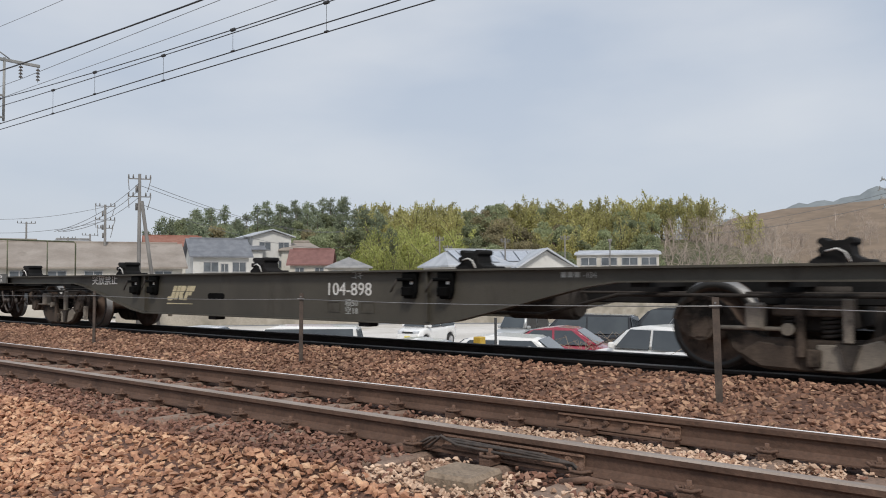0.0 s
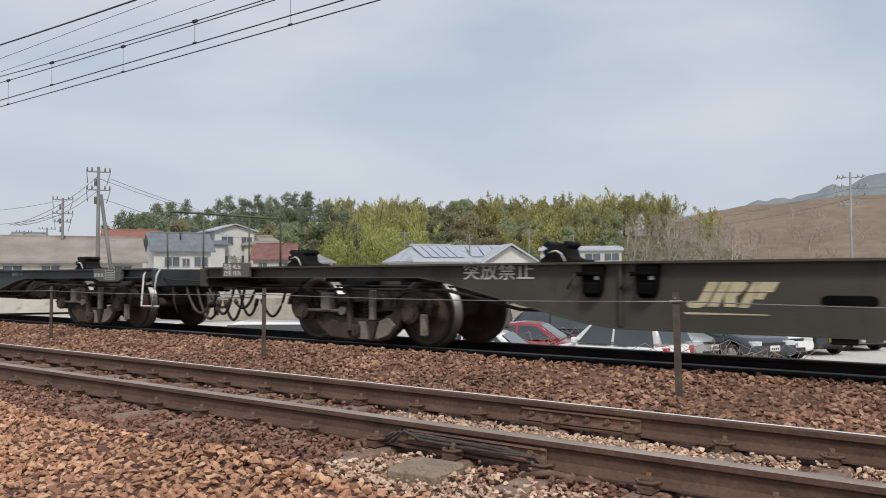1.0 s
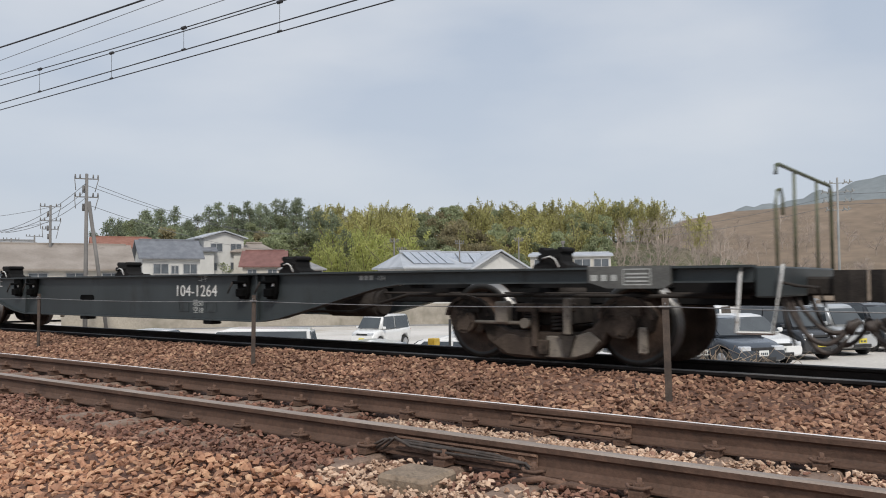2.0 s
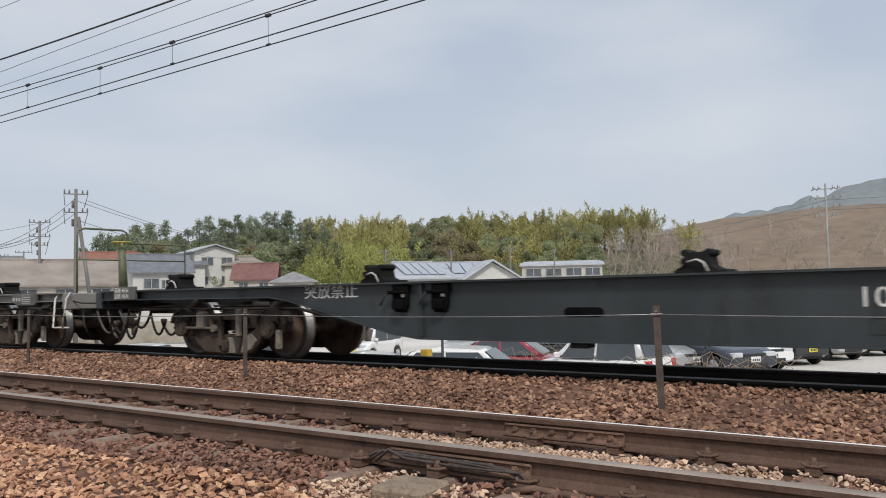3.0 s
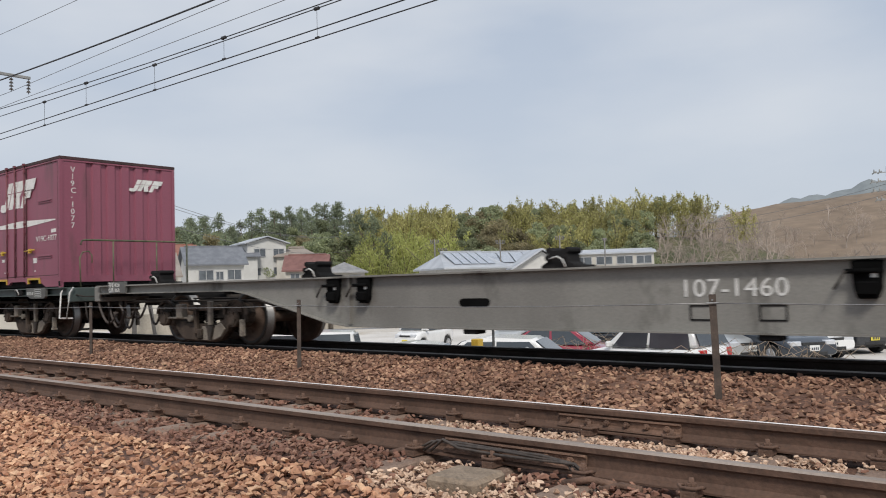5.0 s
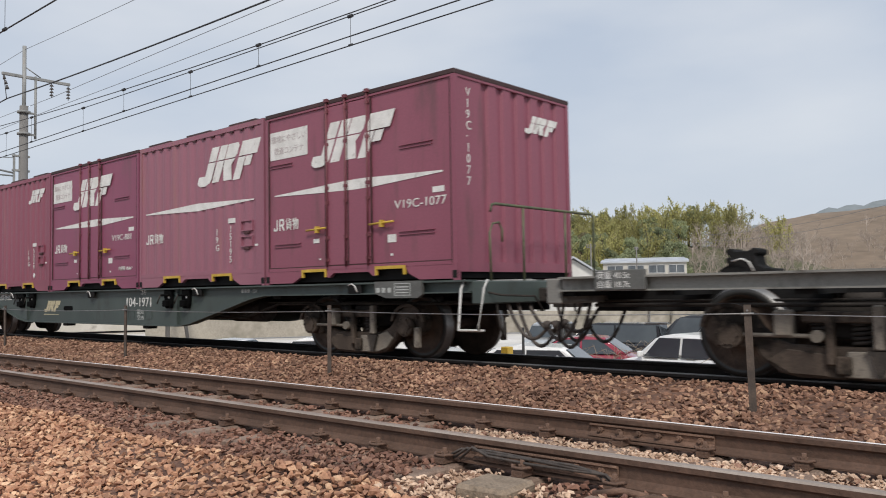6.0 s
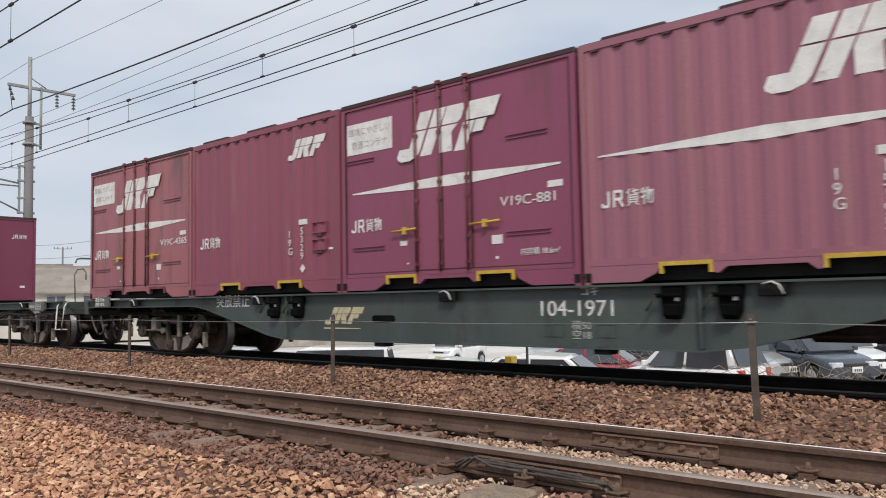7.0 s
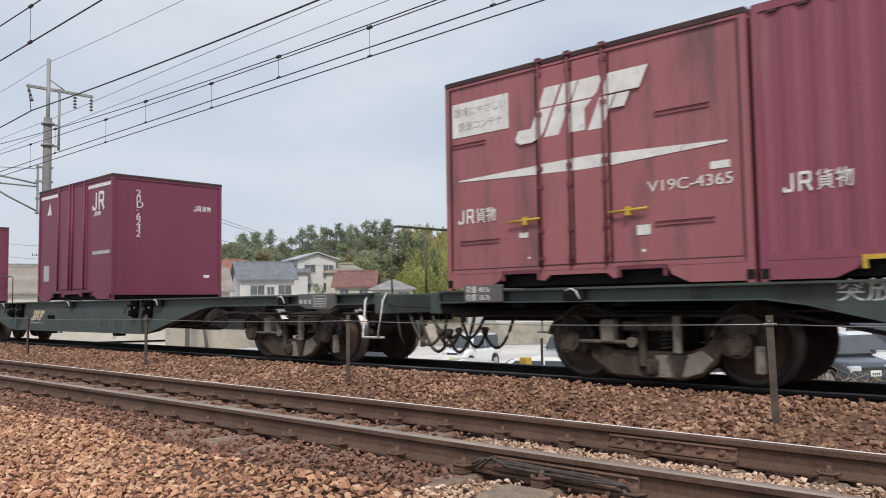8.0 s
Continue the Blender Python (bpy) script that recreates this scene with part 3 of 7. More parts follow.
def wheelset_mesh():
    bm = bmesh.new()
    cyl(bm, (0, -0.84, 0), (0, 0.84, 0), 0.09, 14)
    for s in (-1, 1):
        prof = [(0.445, 0.10), (0.47, 0.16), (0.50, 0.20), (0.497, 0.33), (0.475, 0.355), (0.470, 0.458), (0.498, 0.458), (0.506, WHEEL_R + 0.002), (0.60, WHEEL_R - 0.004), (0.605, 0.365), (0.57, 0.345), (0.535, 0.31), (0.535, 0.20), (0.58, 0.16), (0.62, 0.10)]
        seg = 40
        rings = [[bm.verts.new((r * math.cos(2 * math.pi * i / seg), s * y, r * math.sin(2 * math.pi * i / seg))) for i in range(seg)] for y, r in prof]
        for k, (a, b) in enumerate(zip(rings, rings[1:])):
            for i in range(seg):
                f = bm.faces.new((a[i], a[(i + 1) % seg], b[(i + 1) % seg], b[i]))
                f.smooth = True
                f.material_index = 1 if k in (6, 7) else (2 if k == 8 else 0)
        bm.faces.new(rings[0])
        bm.faces.new(rings[-1])
        for i in range(3):
            a = 2.1 * i
            cyl(bm, (0.25 * math.cos(a), s * 0.53, 0.25 * math.sin(a)), (0.25 * math.cos(a), s * 0.545, 0.25 * math.sin(a)), 0.03, 8)
    return mesh_of(bm, "wheelset", [M["tread"], M["rim_shine"], M["rim_side"]])


WHEELSET = wheelset_mesh()


def side_frame(s):
    """Cast bogie side frame: two pedestals over the axle boxes, a dropped middle, springs' seat."""
    bm = bmesh.new()
    y0, y1 = sorted((s * 0.70, s * 0.86))
    half = [(0.34, 0.055), (0.52, 0.09), (0.70, 0.24), (0.74, 0.34), (0.80, 0.30), (1.10, 0.30), (1.20, 0.38), (1.24, 0.52), (1.16, 0.65), (1.02, 0.70), (0.88, 0.69), (0.76, 0.62), (0.68, 0.50), (0.58, 0.40), (0.42, 0.345), (0.30, 0.34)]
    prism(bm, [(-x, z) for x, z in reversed(half)] + half, y0, y1)
    bmesh.ops.bevel(bm, geom=[e for e in bm.edges if abs((e.verts[0].co - e.verts[1].co).y) < 1e-4], offset=0.018, segments=1, affect="EDGES")
    return bm


def axle_box(x, s):
    bm = bmesh.new()
    cyl(bm, (x, s * 0.84, 0.43), (x, s * 0.95, 0.43), 0.130, 16)
    cyl(bm, (x, s * 0.95, 0.43), (x, s * 0.965, 0.43), 0.095, 16)
    for i in range(6):
        a = i * math.pi / 3
        cyl(bm, (x + 0.10 * math.cos(a), s * 0.95, 0.43 + 0.10 * math.sin(a)), (x + 0.10 * math.cos(a), s * 0.975, 0.43 + 0.10 * math.sin(a)), 0.017, 6)
    box(bm, x - 0.17, x + 0.17, *sorted((s * 0.78, s * 0.90)), 0.53, 0.62)
    return bm


def make_bogie(wagon, x0):
    b = new("bogie")
    b.empty_display_size = 0.2
    b.parent = wagon
    b.location.x = x0 + 0.18
    tagged(b, "dusty two-axle cast steel bogie")
    for s in (-1, 1):
        part("side_frame", side_frame(s), M["bogie"], b)
        for x in (-0.95, 0.95):
            part("axle_box", axle_box(x, s), M["bogie"], b)
        for x in (-0.17, 0.17):
            bm = bmesh.new()
            pts = [(x + 0.075 * math.cos(a), s * 0.78 + 0.075 * math.sin(a), 0.345 + 0.20 * a / (2 * math.pi * 5)) for a in np.linspace(0, 2 * math.pi * 5, 60)]
            tube(bm, pts, 0.017, 6)
            part("spring", bm, M["grime"], b)
        bm = bmesh.new()
        bbox(bm, -0.52, -0.36, *sorted((s * 0.86, s * 0.99)), 0.42, 0.66, 0.02)
        part("brake_cylinder", bm, M["pale_iron"], b, "pale dusty brake cylinder")
        bm = bmesh.new()
        bbox(bm, -0.30, 0.30, *sorted((s * 0.66, s * 0.90)), 0.545, 0.64)
        part("spring_cap", bm, M["bogie"], b)
        bm = bmesh.new()
        cyl(bm, (-0.80, s * 0.93, 0.43), (-0.16, s * 0.93, 0.43), 0.020, 8)
        cyl(bm, (-0.16, s * 0.86, 0.43), (-0.16, s * 0.97, 0.43), 0.055, 10)
        part("brake_rod", bm, M["pale_iron"], b)
        for hx0, hx1, hz0, hz1 in ((-0.10, -0.03, 0.18, 0.60), (0.28, 0.36, 0.32, 0.70), (1.10, 1.18, 0.16, 0.42), (-0.02, 0.10, 0.10, 0.26)):
            bm = bmesh.new()
            bbox(bm, hx0, hx1, *sorted((s * 0.86, s * 0.93)), hz0, hz1, 0.012)
            part("hanger", bm, M["pale_iron"] if hx0 in (0.28, 1.10) else M["bogie"], b)
        face = sorted((s * 0.858, s * 0.885))
        for outline in ([(0.04, 0.075), (0.36, 0.075), (0.56, 0.14), (0.68, 0.27), (0.56, 0.36), (0.40, 0.31), (0.06, 0.30)],
                        [(-0.62, 0.20), (-0.42, 0.085), (-0.10, 0.075), (-0.10, 0.27), (-0.44, 0.31)]):
            bm = bmesh.new()
            prism(bm, outline, *face)
            bmesh.ops.bevel(bm, geom=bm.edges[:], offset=0.010, segments=1, affect="EDGES")
            part("gusset", bm, M["bogie"] if outline[0][0] < 0 else M["pale_iron"], b)
        bm = bmesh.new()
        prism(bm, [(0.22, 0.31), (0.42, 0.31), (0.40, 0.27), (0.345, 0.09), (0.30, 0.09), (0.26, 0.27)], *sorted((s * 0.885, s * 0.93)))
        part("wedge_bracket", bm, M["grime"], b)
        for x in (-0.95, 0.95):
            bm = bmesh.new()
            arc = [(x + 0.30 * math.cos(a), 0.47 + 0.25 * math.sin(a)) for a in np.linspace(0.1, math.pi - 0.1, 11)]
            prism(bm, arc + [(x + (px - x) * 0.86, 0.47 + (pz - 0.47) * 0.86) for px, pz in reversed(arc)], *sorted((s * 0.86, s * 0.90)))
            part("pedestal_rib", bm, M["bogie"], b)
        for x in (-0.50, 0.50):
            bm = bmesh.new()
            prism(bm, [(x - 0.05, 0.20), (x + 0.05, 0.20), (x + 0.03, 0.62), (x - 0.03, 0.62)], *sorted((s * 0.50, s * 0.60)))
            part("brake_shoe", bm, M["grime"], b)
    bm = bmesh.new()
    bbox(bm, -0.24, 0.24, -0.72, 0.72, 0.40, 0.70, 0.02)
    cyl(bm, (0, 0, 0.70), (0, 0, 0.80), 0.3, 16)
    part("bolster", bm, M["grime"], b)
    for x in (-0.95, 0.95):
        w = new("wheelset", WHEELSET)
        w.parent = b
        w.location = (x, 0, WHEEL_R)
    return b


def sill_outline(flip=1):
    """Half of the deep-bellied side sill, mirrored."""
    right = [(3.15, 0.37), (3.55, 0.42), (5.25, 0.815), (5.6, 0.862), (9.30, 0.862), (9.55, 0.87)]
    top = [(9.55, 1.0)]
    pts = [(-x, z) for x, z in reversed(right)] + right + top + [(-9.55, 1.0)]
    return pts


def make_lock(wagon, x, s, raised):
    bm = bmesh.new()
    y0, y1 = sorted((s * 0.98, s * 1.245))
    if raised:
        half = [(0.20, 0.99), (0.20, 1.03), (0.13, 1.065), (0.112, 1.15), (0.142, 1.165), (0.142, 1.20), (0.10, 1.218), (0.06, 1.188)]
        prism(bm, [(x + a, b) for a, b in half] + [(x - a, b) for a, b in reversed(half)], y0, y1)
        bmesh.ops.bevel(bm, geom=bm.edges[:], offset=0.008, segments=1, affect="EDGES")
        bbox(bm, x - 0.22, x + 0.26, *sorted((s * 0.9, s * 1.22)), 0.99, 1.03)
        cyl(bm, (x - 0.10, s * 1.235, 1.105), (x - 0.10, s * 1.275, 1.105), 0.032, 10)
        cyl(bm, (x + 0.07, s * 1.235, 1.115), (x + 0.07, s * 1.265, 1.115), 0.026, 10)
    else:
        bbox(bm, x - 0.13, x + 0.13, *sorted((s * 1.2, s * 1.235)), 0.86, 0.99)
    part("container_lock", bm, M["dark_gap"], wagon, "black twist-lock bracket")
    bm = bmesh.new()
    z = 1.12 if raised else 0.99
    tube(bm, [(x - 0.07, s * 1.275, z - 0.02), (x + 0.02, s * 1.29, z), (x + 0.08, s * 1.29, z - 0.03), (x + 0.12, s * 1.285, z - 0.11)], 0.0085, 6)
    part("lock_lever", bm, M["steel_white"], wagon, "pale bent lock lever")


def make_wagon(paint, label, m, raised=True):
    w = thing("container_wagon", label, "flat wagon", "freight train wagons", m)
    for s in (-1, 1):
        bm = bmesh.new()
        prism(bm, sill_outline(), *sorted((s * 1.135, s * 1.155)))
        part("side_sill", bm, paint, w)
        bm = bmesh.new()
        box(bm, -9.55, 9.55, *sorted((s * 1.06, s * 1.245)), 0.982, 1.004)
        part("top_flange", bm, paint, w, "worn deck edge flange")
        bm = bmesh.new()
        right = [(3.15, 0.37), (3.55, 0.42), (5.25, 0.815), (5.6, 0.862), (9.55, 0.868)]
        line = [(-x, z) for x, z in reversed(right)] + right
        prism(bm, line + [(x, z - 0.016) for x, z in reversed(line)], *sorted((s * 1.06, s * 1.225)))
        part("bottom_flange", bm, paint, w)
        for x in (-3.13, 3.13):
            bm = bmesh.new()
            box(bm, x - 0.012, x + 0.012, *sorted((s * 1.155, s * 1.21)), 0.39, 0.982)
            part("web_joint", bm, paint, w)
        for x in (-3.42, -2.86, 2.86, 3.42):
            bm = bmesh.new()
            prism(bm, [(x - 0.12, 0.972), (x + 0.12, 0.972), (x + 0.105, 0.74), (x + 0.07, 0.66), (x - 0.08, 0.66), (x - 0.105, 0.74)], *sorted((s * 1.155, s * 1.225)))
            bmesh.ops.bevel(bm, geom=bm.edges[:], offset=0.012, segments=1, affect="EDGES")
            bbox(bm, x - 0.075, x + 0.075, *sorted((s * 1.22, s * 1.285)), 0.69, 0.80)
            cyl(bm, (x - 0.16, s * 1.25, 0.885), (x + 0.10, s * 1.25, 0.885), 0.020, 8)
            part("bracket", bm, M["slot_and_bracket_black"], w)
            bm = bmesh.new()
            tube(bm, [(x - 0.15, s * 1.265, 0.89), (x - 0.20, s * 1.28, 0.80), (x - 0.24, s * 1.28, 0.74)], 0.012, 6)
            part("bracket_lever", bm, M["grime"], w)
            bm = bmesh.new()
            box(bm, x + 0.03, x + 0.075, *sorted((s * 1.222, s * 1.229)), 0.83, 0.87)
            part("bracket_tag", bm, M["steel_white"], w)
        # the web stays uncut; a thin black plate paints the slot's shaded inside
        bm = bmesh.new()
        prism(bm, [(-1.37, 0.635), (-1.35, 0.615), (-1.32, 0.605), (-0.99, 0.605), (-0.96, 0.615), (-0.94, 0.635), (-0.94, 0.67), (-0.96, 0.69), (-0.99, 0.70), (-1.32, 0.70), (-1.35, 0.69), (-1.37, 0.67)], *sorted((s * 1.154, s * 1.159)))
        part("slot", bm, M["slot_and_bracket_black"], w, "slot in the web, its shaded inside painted black")
        for x in (-7.6, -3.8, 0.0, 3.8, 7.6):
            make_lock(w, x, s, raised and s < 0)
        # boxes for waybills
        for x in (1.47, 2.10):
            bm = bmesh.new()
            for a, b, c, d in ((x - 0.12, x + 0.12, 0.60, 0.615), (x - 0.12, x + 0.12, 0.47, 0.485), (x - 0.12, x - 0.105, 0.485, 0.60), (x + 0.105, x + 0.12, 0.485, 0.60)):
                box(bm, a, b, *sorted((s * 1.153, s * 1.162)), c, d)
            part("waybill_frame", bm, M["dark_gap"] if paint is M["wagon_grey"] else paint, w)
        # end steps
        bm = bmesh.new()
        x = 9.62 if s < 0 else -9.62
        tube(bm, [(x - 0.17, s * 1.16, 1.0), (x - 0.17, s * 1.24, 0.9), (x - 0.20, s * 1.26, 0.42), (x + 0.10, s * 1.26, 0.42), (x + 0.17, s * 1.24, 0.9), (x + 0.17, s * 1.16, 1.0)], 0.015, 6)
        bbox(bm, x - 0.20, x + 0.10, *sorted((s * 1.14, s * 1.26)), 0.405, 0.43, 0.006)
        part("step", bm, M["steel_white"], w, "pale steel foot step")
    # frame
    bm = bmesh.new()
    bbox(bm, -9.7, 9.7, -0.22, -0.14, 0.62, 0.97)
    bbox(bm, -9.7, 9.7, 0.14, 0.22, 0.62, 0.97)
    box(bm, -9.7, 9.7, -0.28, 0.28, 0.955, 0.975)
    part("centre_sill", bm, M["dark_gap"], w)
    for x in (-9.5, -8.4, -7.1, -5.8, -4.6, -3.8, -1.9, 0.0, 1.9, 3.8, 4.6, 5.8, 7.1, 8.4, 9.5):
        bm = bmesh.new()
        d = 0.55 if abs(x) < 3.5 else 0.80
        box(bm, x - 0.09, x + 0.09, -1.135, 1.135, d, 0.975)
        part("cross_beam", bm, M["dark_gap"], w)
    for x0, x1 in ((-9.56, -8.95), (8.95, 9.56)):
        bm = bmesh.new()
        box(bm, x0, x1, -1.06, 1.06, 0.977, 0.986)
        part("end_platform", bm, M["dark_gap"], w)
    # air reservoir and piping
    for x, y, z, r in ((4.35, -0.55, 0.62, 0.19), (1.1, 0.45, 0.62, 0.20)):
        bm = bmesh.new()
        hl = 0.42
        cyl(bm, (x - hl, y, z), (x + hl, y, z), r, 18)
        cyl(bm, (x - hl - 0.05, y, z), (x + hl + 0.05, y, z), r * 0.8, 18)
        part("air_tank", bm, M["grime"], w)
    bm = bmesh.new()
    tube(bm, [(-9.4, -0.75, 0.70), (-5.5, -0.80, 0.70), (-4.5, -0.80, 0.50), (4.5, -0.80, 0.50), (5.4, -0.80, 0.72), (9.4, -0.75, 0.72)], 0.022, 6)
    tube(bm, [(-9.4, -0.55, 0.74), (9.4, -0.55, 0.74)], 0.016, 6)
    part("brake_pipe", bm, M["grime"], w)
    for x in (-1.2, 2.07):
        bm = bmesh.new()
        bbox(bm, x - 0.1, x + 0.1, -1.20, -1.02, 0.30, 0.37)
        part("drain_box", bm, M["dark_gap"], w)
    for e in (-1, 1):
        # end beam, coupler, hoses
        bm = bmesh.new()
        bbox(bm, *sorted((e * 9.56, e * 9.74)), -1.18, 1.18, 0.72, 0.99, 0.015)
        part("end_beam", bm, paint, w)
        bm = bmesh.new()
        bbox(bm, *sorted((e * 9.7, e * 10.0)), -0.09, 0.09, 0.72, 0.90, 0.02)
        prism(bm, [(e * 9.98, -0.14), (e * 10.12, -0.17), (e * 10.24, -0.10), (e * 10.24, 0.02), (e * 10.12, 0.04), (e * 10.14, 0.16), (e * 9.98, 0.14)], 0.66, 0.96, "xy")
        part("coupler", bm, M["grime"], w)
        for y, dip in ((-0.42, 0.40), (-0.62, 0.30), (-0.20, 0.22), (0.42, 0.38)):
            bm = bmesh.new()
            pts = [(e * (9.66 + 0.54 * u), y * (1 - 0.12 * u), 0.72 - 0.22 * u - dip * math.sin(math.pi * u) ** 0.8) for u in np.linspace(0, 1, 13)]
            tube(bm, [(e * 9.66, y, 0.82)] + pts, 0.022, 8)
            cyl(bm, pts[-2], pts[-1], 0.034, 8)
            part("air_hose", bm, M["cable"], w, "black rubber air hose")
        bm = bmesh.new()
        tube(bm, [(e * 9.72, -1.1, 0.86), (e * 9.86, -1.0, 0.82), (e * 9.90, -0.4, 0.80), (e * 9.94, -0.3, 0.62)], 0.014, 6)
        tube(bm, [(e * 9.70, -0.9, 0.74), (e * 9.76, -0.9, 0.45), (e * 9.80, -0.86, 0.30)], 0.016, 6)
        part("uncoupling_lever", bm, M["grime"], w)
        # data plate on the sill's end
        bm = bmesh.new()
        if e < 0:
            bbox(bm, -9.10, -8.54, -1.262, -1.21, 0.86, 1.06, 0.006)
        else:
            prism(bm, [(8.02, 0.86), (8.22, 0.80), (8.78, 0.80), (8.84, 0.84), (8.84, 1.01), (8.02, 1.01)], -1.262, -1.21)
        part("data_plate", bm, M["plate_grey"], w, "grey stencilled data plate")
        make_bogie(w, e * 7.1)
    return w


def end_railing(w, bent):
    bm = bmesh.new()
    x = 9.70
    if bent:
        tube(bm, [(x, -1.00, 0.98), (x, -1.00, 1.95), (x, -0.97, 2.05), (x, -0.88, 2.09), (x, -0.16, 2.09), (x, -0.08, 2.05), (x, -0.05, 1.97), (x, -0.05, 1.86), (x, 0.10, 1.865), (x, 1.15, 1.865), (x, 1.15, 0.98)], 0.018, 8)
        tube(bm, [(x, -1.00, 1.56), (x, 1.15, 1.56)], 0.015, 6)
    else:
        tube(bm, [(x, -0.98, 1.80), (x, -0.95, 1.88), (x, -0.88, 1.895), (x, 1.25, 1.895), (x, 1.30, 1.85), (x, 1.30, 0.98)], 0.018, 8)
        tube(bm, [(x, -0.33, 1.895), (x, -0.33, 0.98)], 0.015, 6)
        tube(bm, [(x, 0.60, 1.895), (x, 0.60, 0.98)], 0.015, 6)
        tube(bm, [(x, -0.98, 0.98), (x, -1.0, 1.55), (x, -0.94, 1.66), (x, -0.82, 1.68), (x, -0.76, 1.60), (x, -0.76, 1.45)], 0.014, 6)
    part("end_railing", bm, M["rail_green"], w, "dull green bent-pipe end railing")


def hand_brake(w):
    bm = bmesh.new()
    cyl(bm, (-9.74, -0.68, 0.90), (-9.74, -0.72, 1.76), 0.075, 12, r2=0.06)
    part("brake_column", bm, M["rail_green"], w, "dull green hand brake column")
    bm = bmesh.new()
    pts = [(-9.74 + 0.15 * math.cos(a), -0.72 + 0.15 * math.sin(a), 1.81) for a in np.linspace(0, 2 * math.pi, 25)]
    tube(bm, pts, 0.014, 6)
    for i in range(4):
        a = i * math.pi / 2 + 0.4
        cyl(bm, (-9.74, -0.72, 1.80), (-9.74 + 0.15 * math.cos(a), -0.72 + 0.15 * math.sin(a), 1.81), 0.010, 6)
    cyl(bm, (-9.74, -0.72, 1.74), (-9.74, -0.72, 1.83), 0.03, 8)
    part("brake_wheel", bm, M["wheel_olive"], w, "olive-yellow hand brake wheel")


SPEED = 9.165
CENTRES = [-9.36, -29.88, -50.19, -70.53, -90.85, -111.25]
LABELS = ["empty brown-dusted dark green container flat wagon with white numerals", "empty dark green container flat wagon with white numerals",
          "empty weathered grey container flat wagon", "dark green container flat wagon carrying five maroon containers",
          "green container flat wagon carrying one maroon container", "green container flat wagon trailing with a container"]


def at_start(i, x=0.0, z=0.0):
    return pose(CENTRES[i] + x, FAR_Y, FAR_Z + z)


def build_wagons():
    ws = []
    base = make_wagon(M["wagon_dusty"], LABELS[0], at_start(0))
    dark = make_wagon(M["wagon_dark"], LABELS[1], at_start(1))
    low = make_wagon(M["wagon_green"], LABELS[3], at_start(3), raised=False)
    grey = make_wagon(M["wagon_grey"], LABELS[2], at_start(2))
    ws = [base, dark, grey, low, copy_thing(low, at_start(4)), copy_thing(low, at_start(5))]
    for w, lb in zip(ws, LABELS):
        w["label"] = lb
    hand_brake(ws[1])
    for i, w in enumerate(ws):
        end_railing(w, i == 2)
    for i, (w, num) in enumerate(zip(ws, ("104-898", "104-1264", "107-1460", "104-1971", "", ""))):
        y = -1.159
        if num:
            lettering(num, 0.235, on_side(1.80 - 0.068 * len(num), 0.69, y), w, "wagon_number", stretch=1.10)
            if i != 2:
                lettering("コキ", 0.115, on_side(1.80, 0.905, y), w, "type_mark", M["white_paint"] if i == 3 else M["grey_letter"])
                lettering("積50", 0.105, on_side(1.69, 0.555, y), w, "load_mark", M["grey_letter"], stretch=1.15, label="small faded load marking")
                lettering("空18", 0.105, on_side(1.69, 0.455, y), w, "load_mark", M["grey_letter"], stretch=1.15, label="small faded load marking")
        ex = -2.52 if i == 0 else -2.34
        if i not in (1, 2):
            decal("emblem", emblem(ex, 0.575, 0.74, 0.235) + [[(ex, 0.515), (ex + 0.74, 0.522), (ex + 0.74, 0.53), (ex, 0.535)]], -1.1555, M["gold_paint"], w, "yellowed slanted emblem with an underline")
        if i != 2:
            if i < 4:
                t = lettering("突放禁止", 0.205, on_side(-5.02, 0.845, y), w, "warning_text", M["white_paint"] if i in (0, 1, 3) else M["grey_letter"], stretch=1.12)
                decal("type_plate", bars(4.94, 0.90, 0.24, 0.055, 3), -1.1555, M["grey_letter"], w, "faded stencilled type marking")
                lettering("-104", 0.085, on_side(5.20, 0.895, y), w, "type_code", M["grey_letter"])
        lettering("荷重 40.5t", 0.085, on_side(-9.07, 0.975, -1.2645), w, "load_text", M["white_paint"] if i < 4 else M["grey_letter"])
        lettering("自重 18.7t", 0.085, on_side(-9.07, 0.885, -1.2645), w, "tare_text", M["white_paint"] if i < 4 else M["grey_letter"])
        for k, (x0, x1) in enumerate(((8.05, 8.12), (8.16, 8.22), (8.26, 8.32))):
            decal("plate_mark", [rect(x0, x1, 0.87, 0.93)], -1.2625, M["grey_letter"], w)
        decal("inspection_table", [rect(8.38, 8.66, 0.975, 0.985), rect(8.38, 8.66, 0.83, 0.84), rect(8.38, 8.39, 0.84, 0.975), rect(8.65, 8.66, 0.84, 0.975), rect(8.41, 8.63, 0.93, 0.945), rect(8.41, 8.63, 0.895, 0.91), rect(8.41, 8.63, 0.86, 0.875)], -1.2625, M["grey_letter"], w, "white inspection table painted on the plate")
    return ws


WAGONS = build_wagons()


# ---------------------------------------------------------------- containers
CL, CW, CH = 3.715, 2.45, 2.5


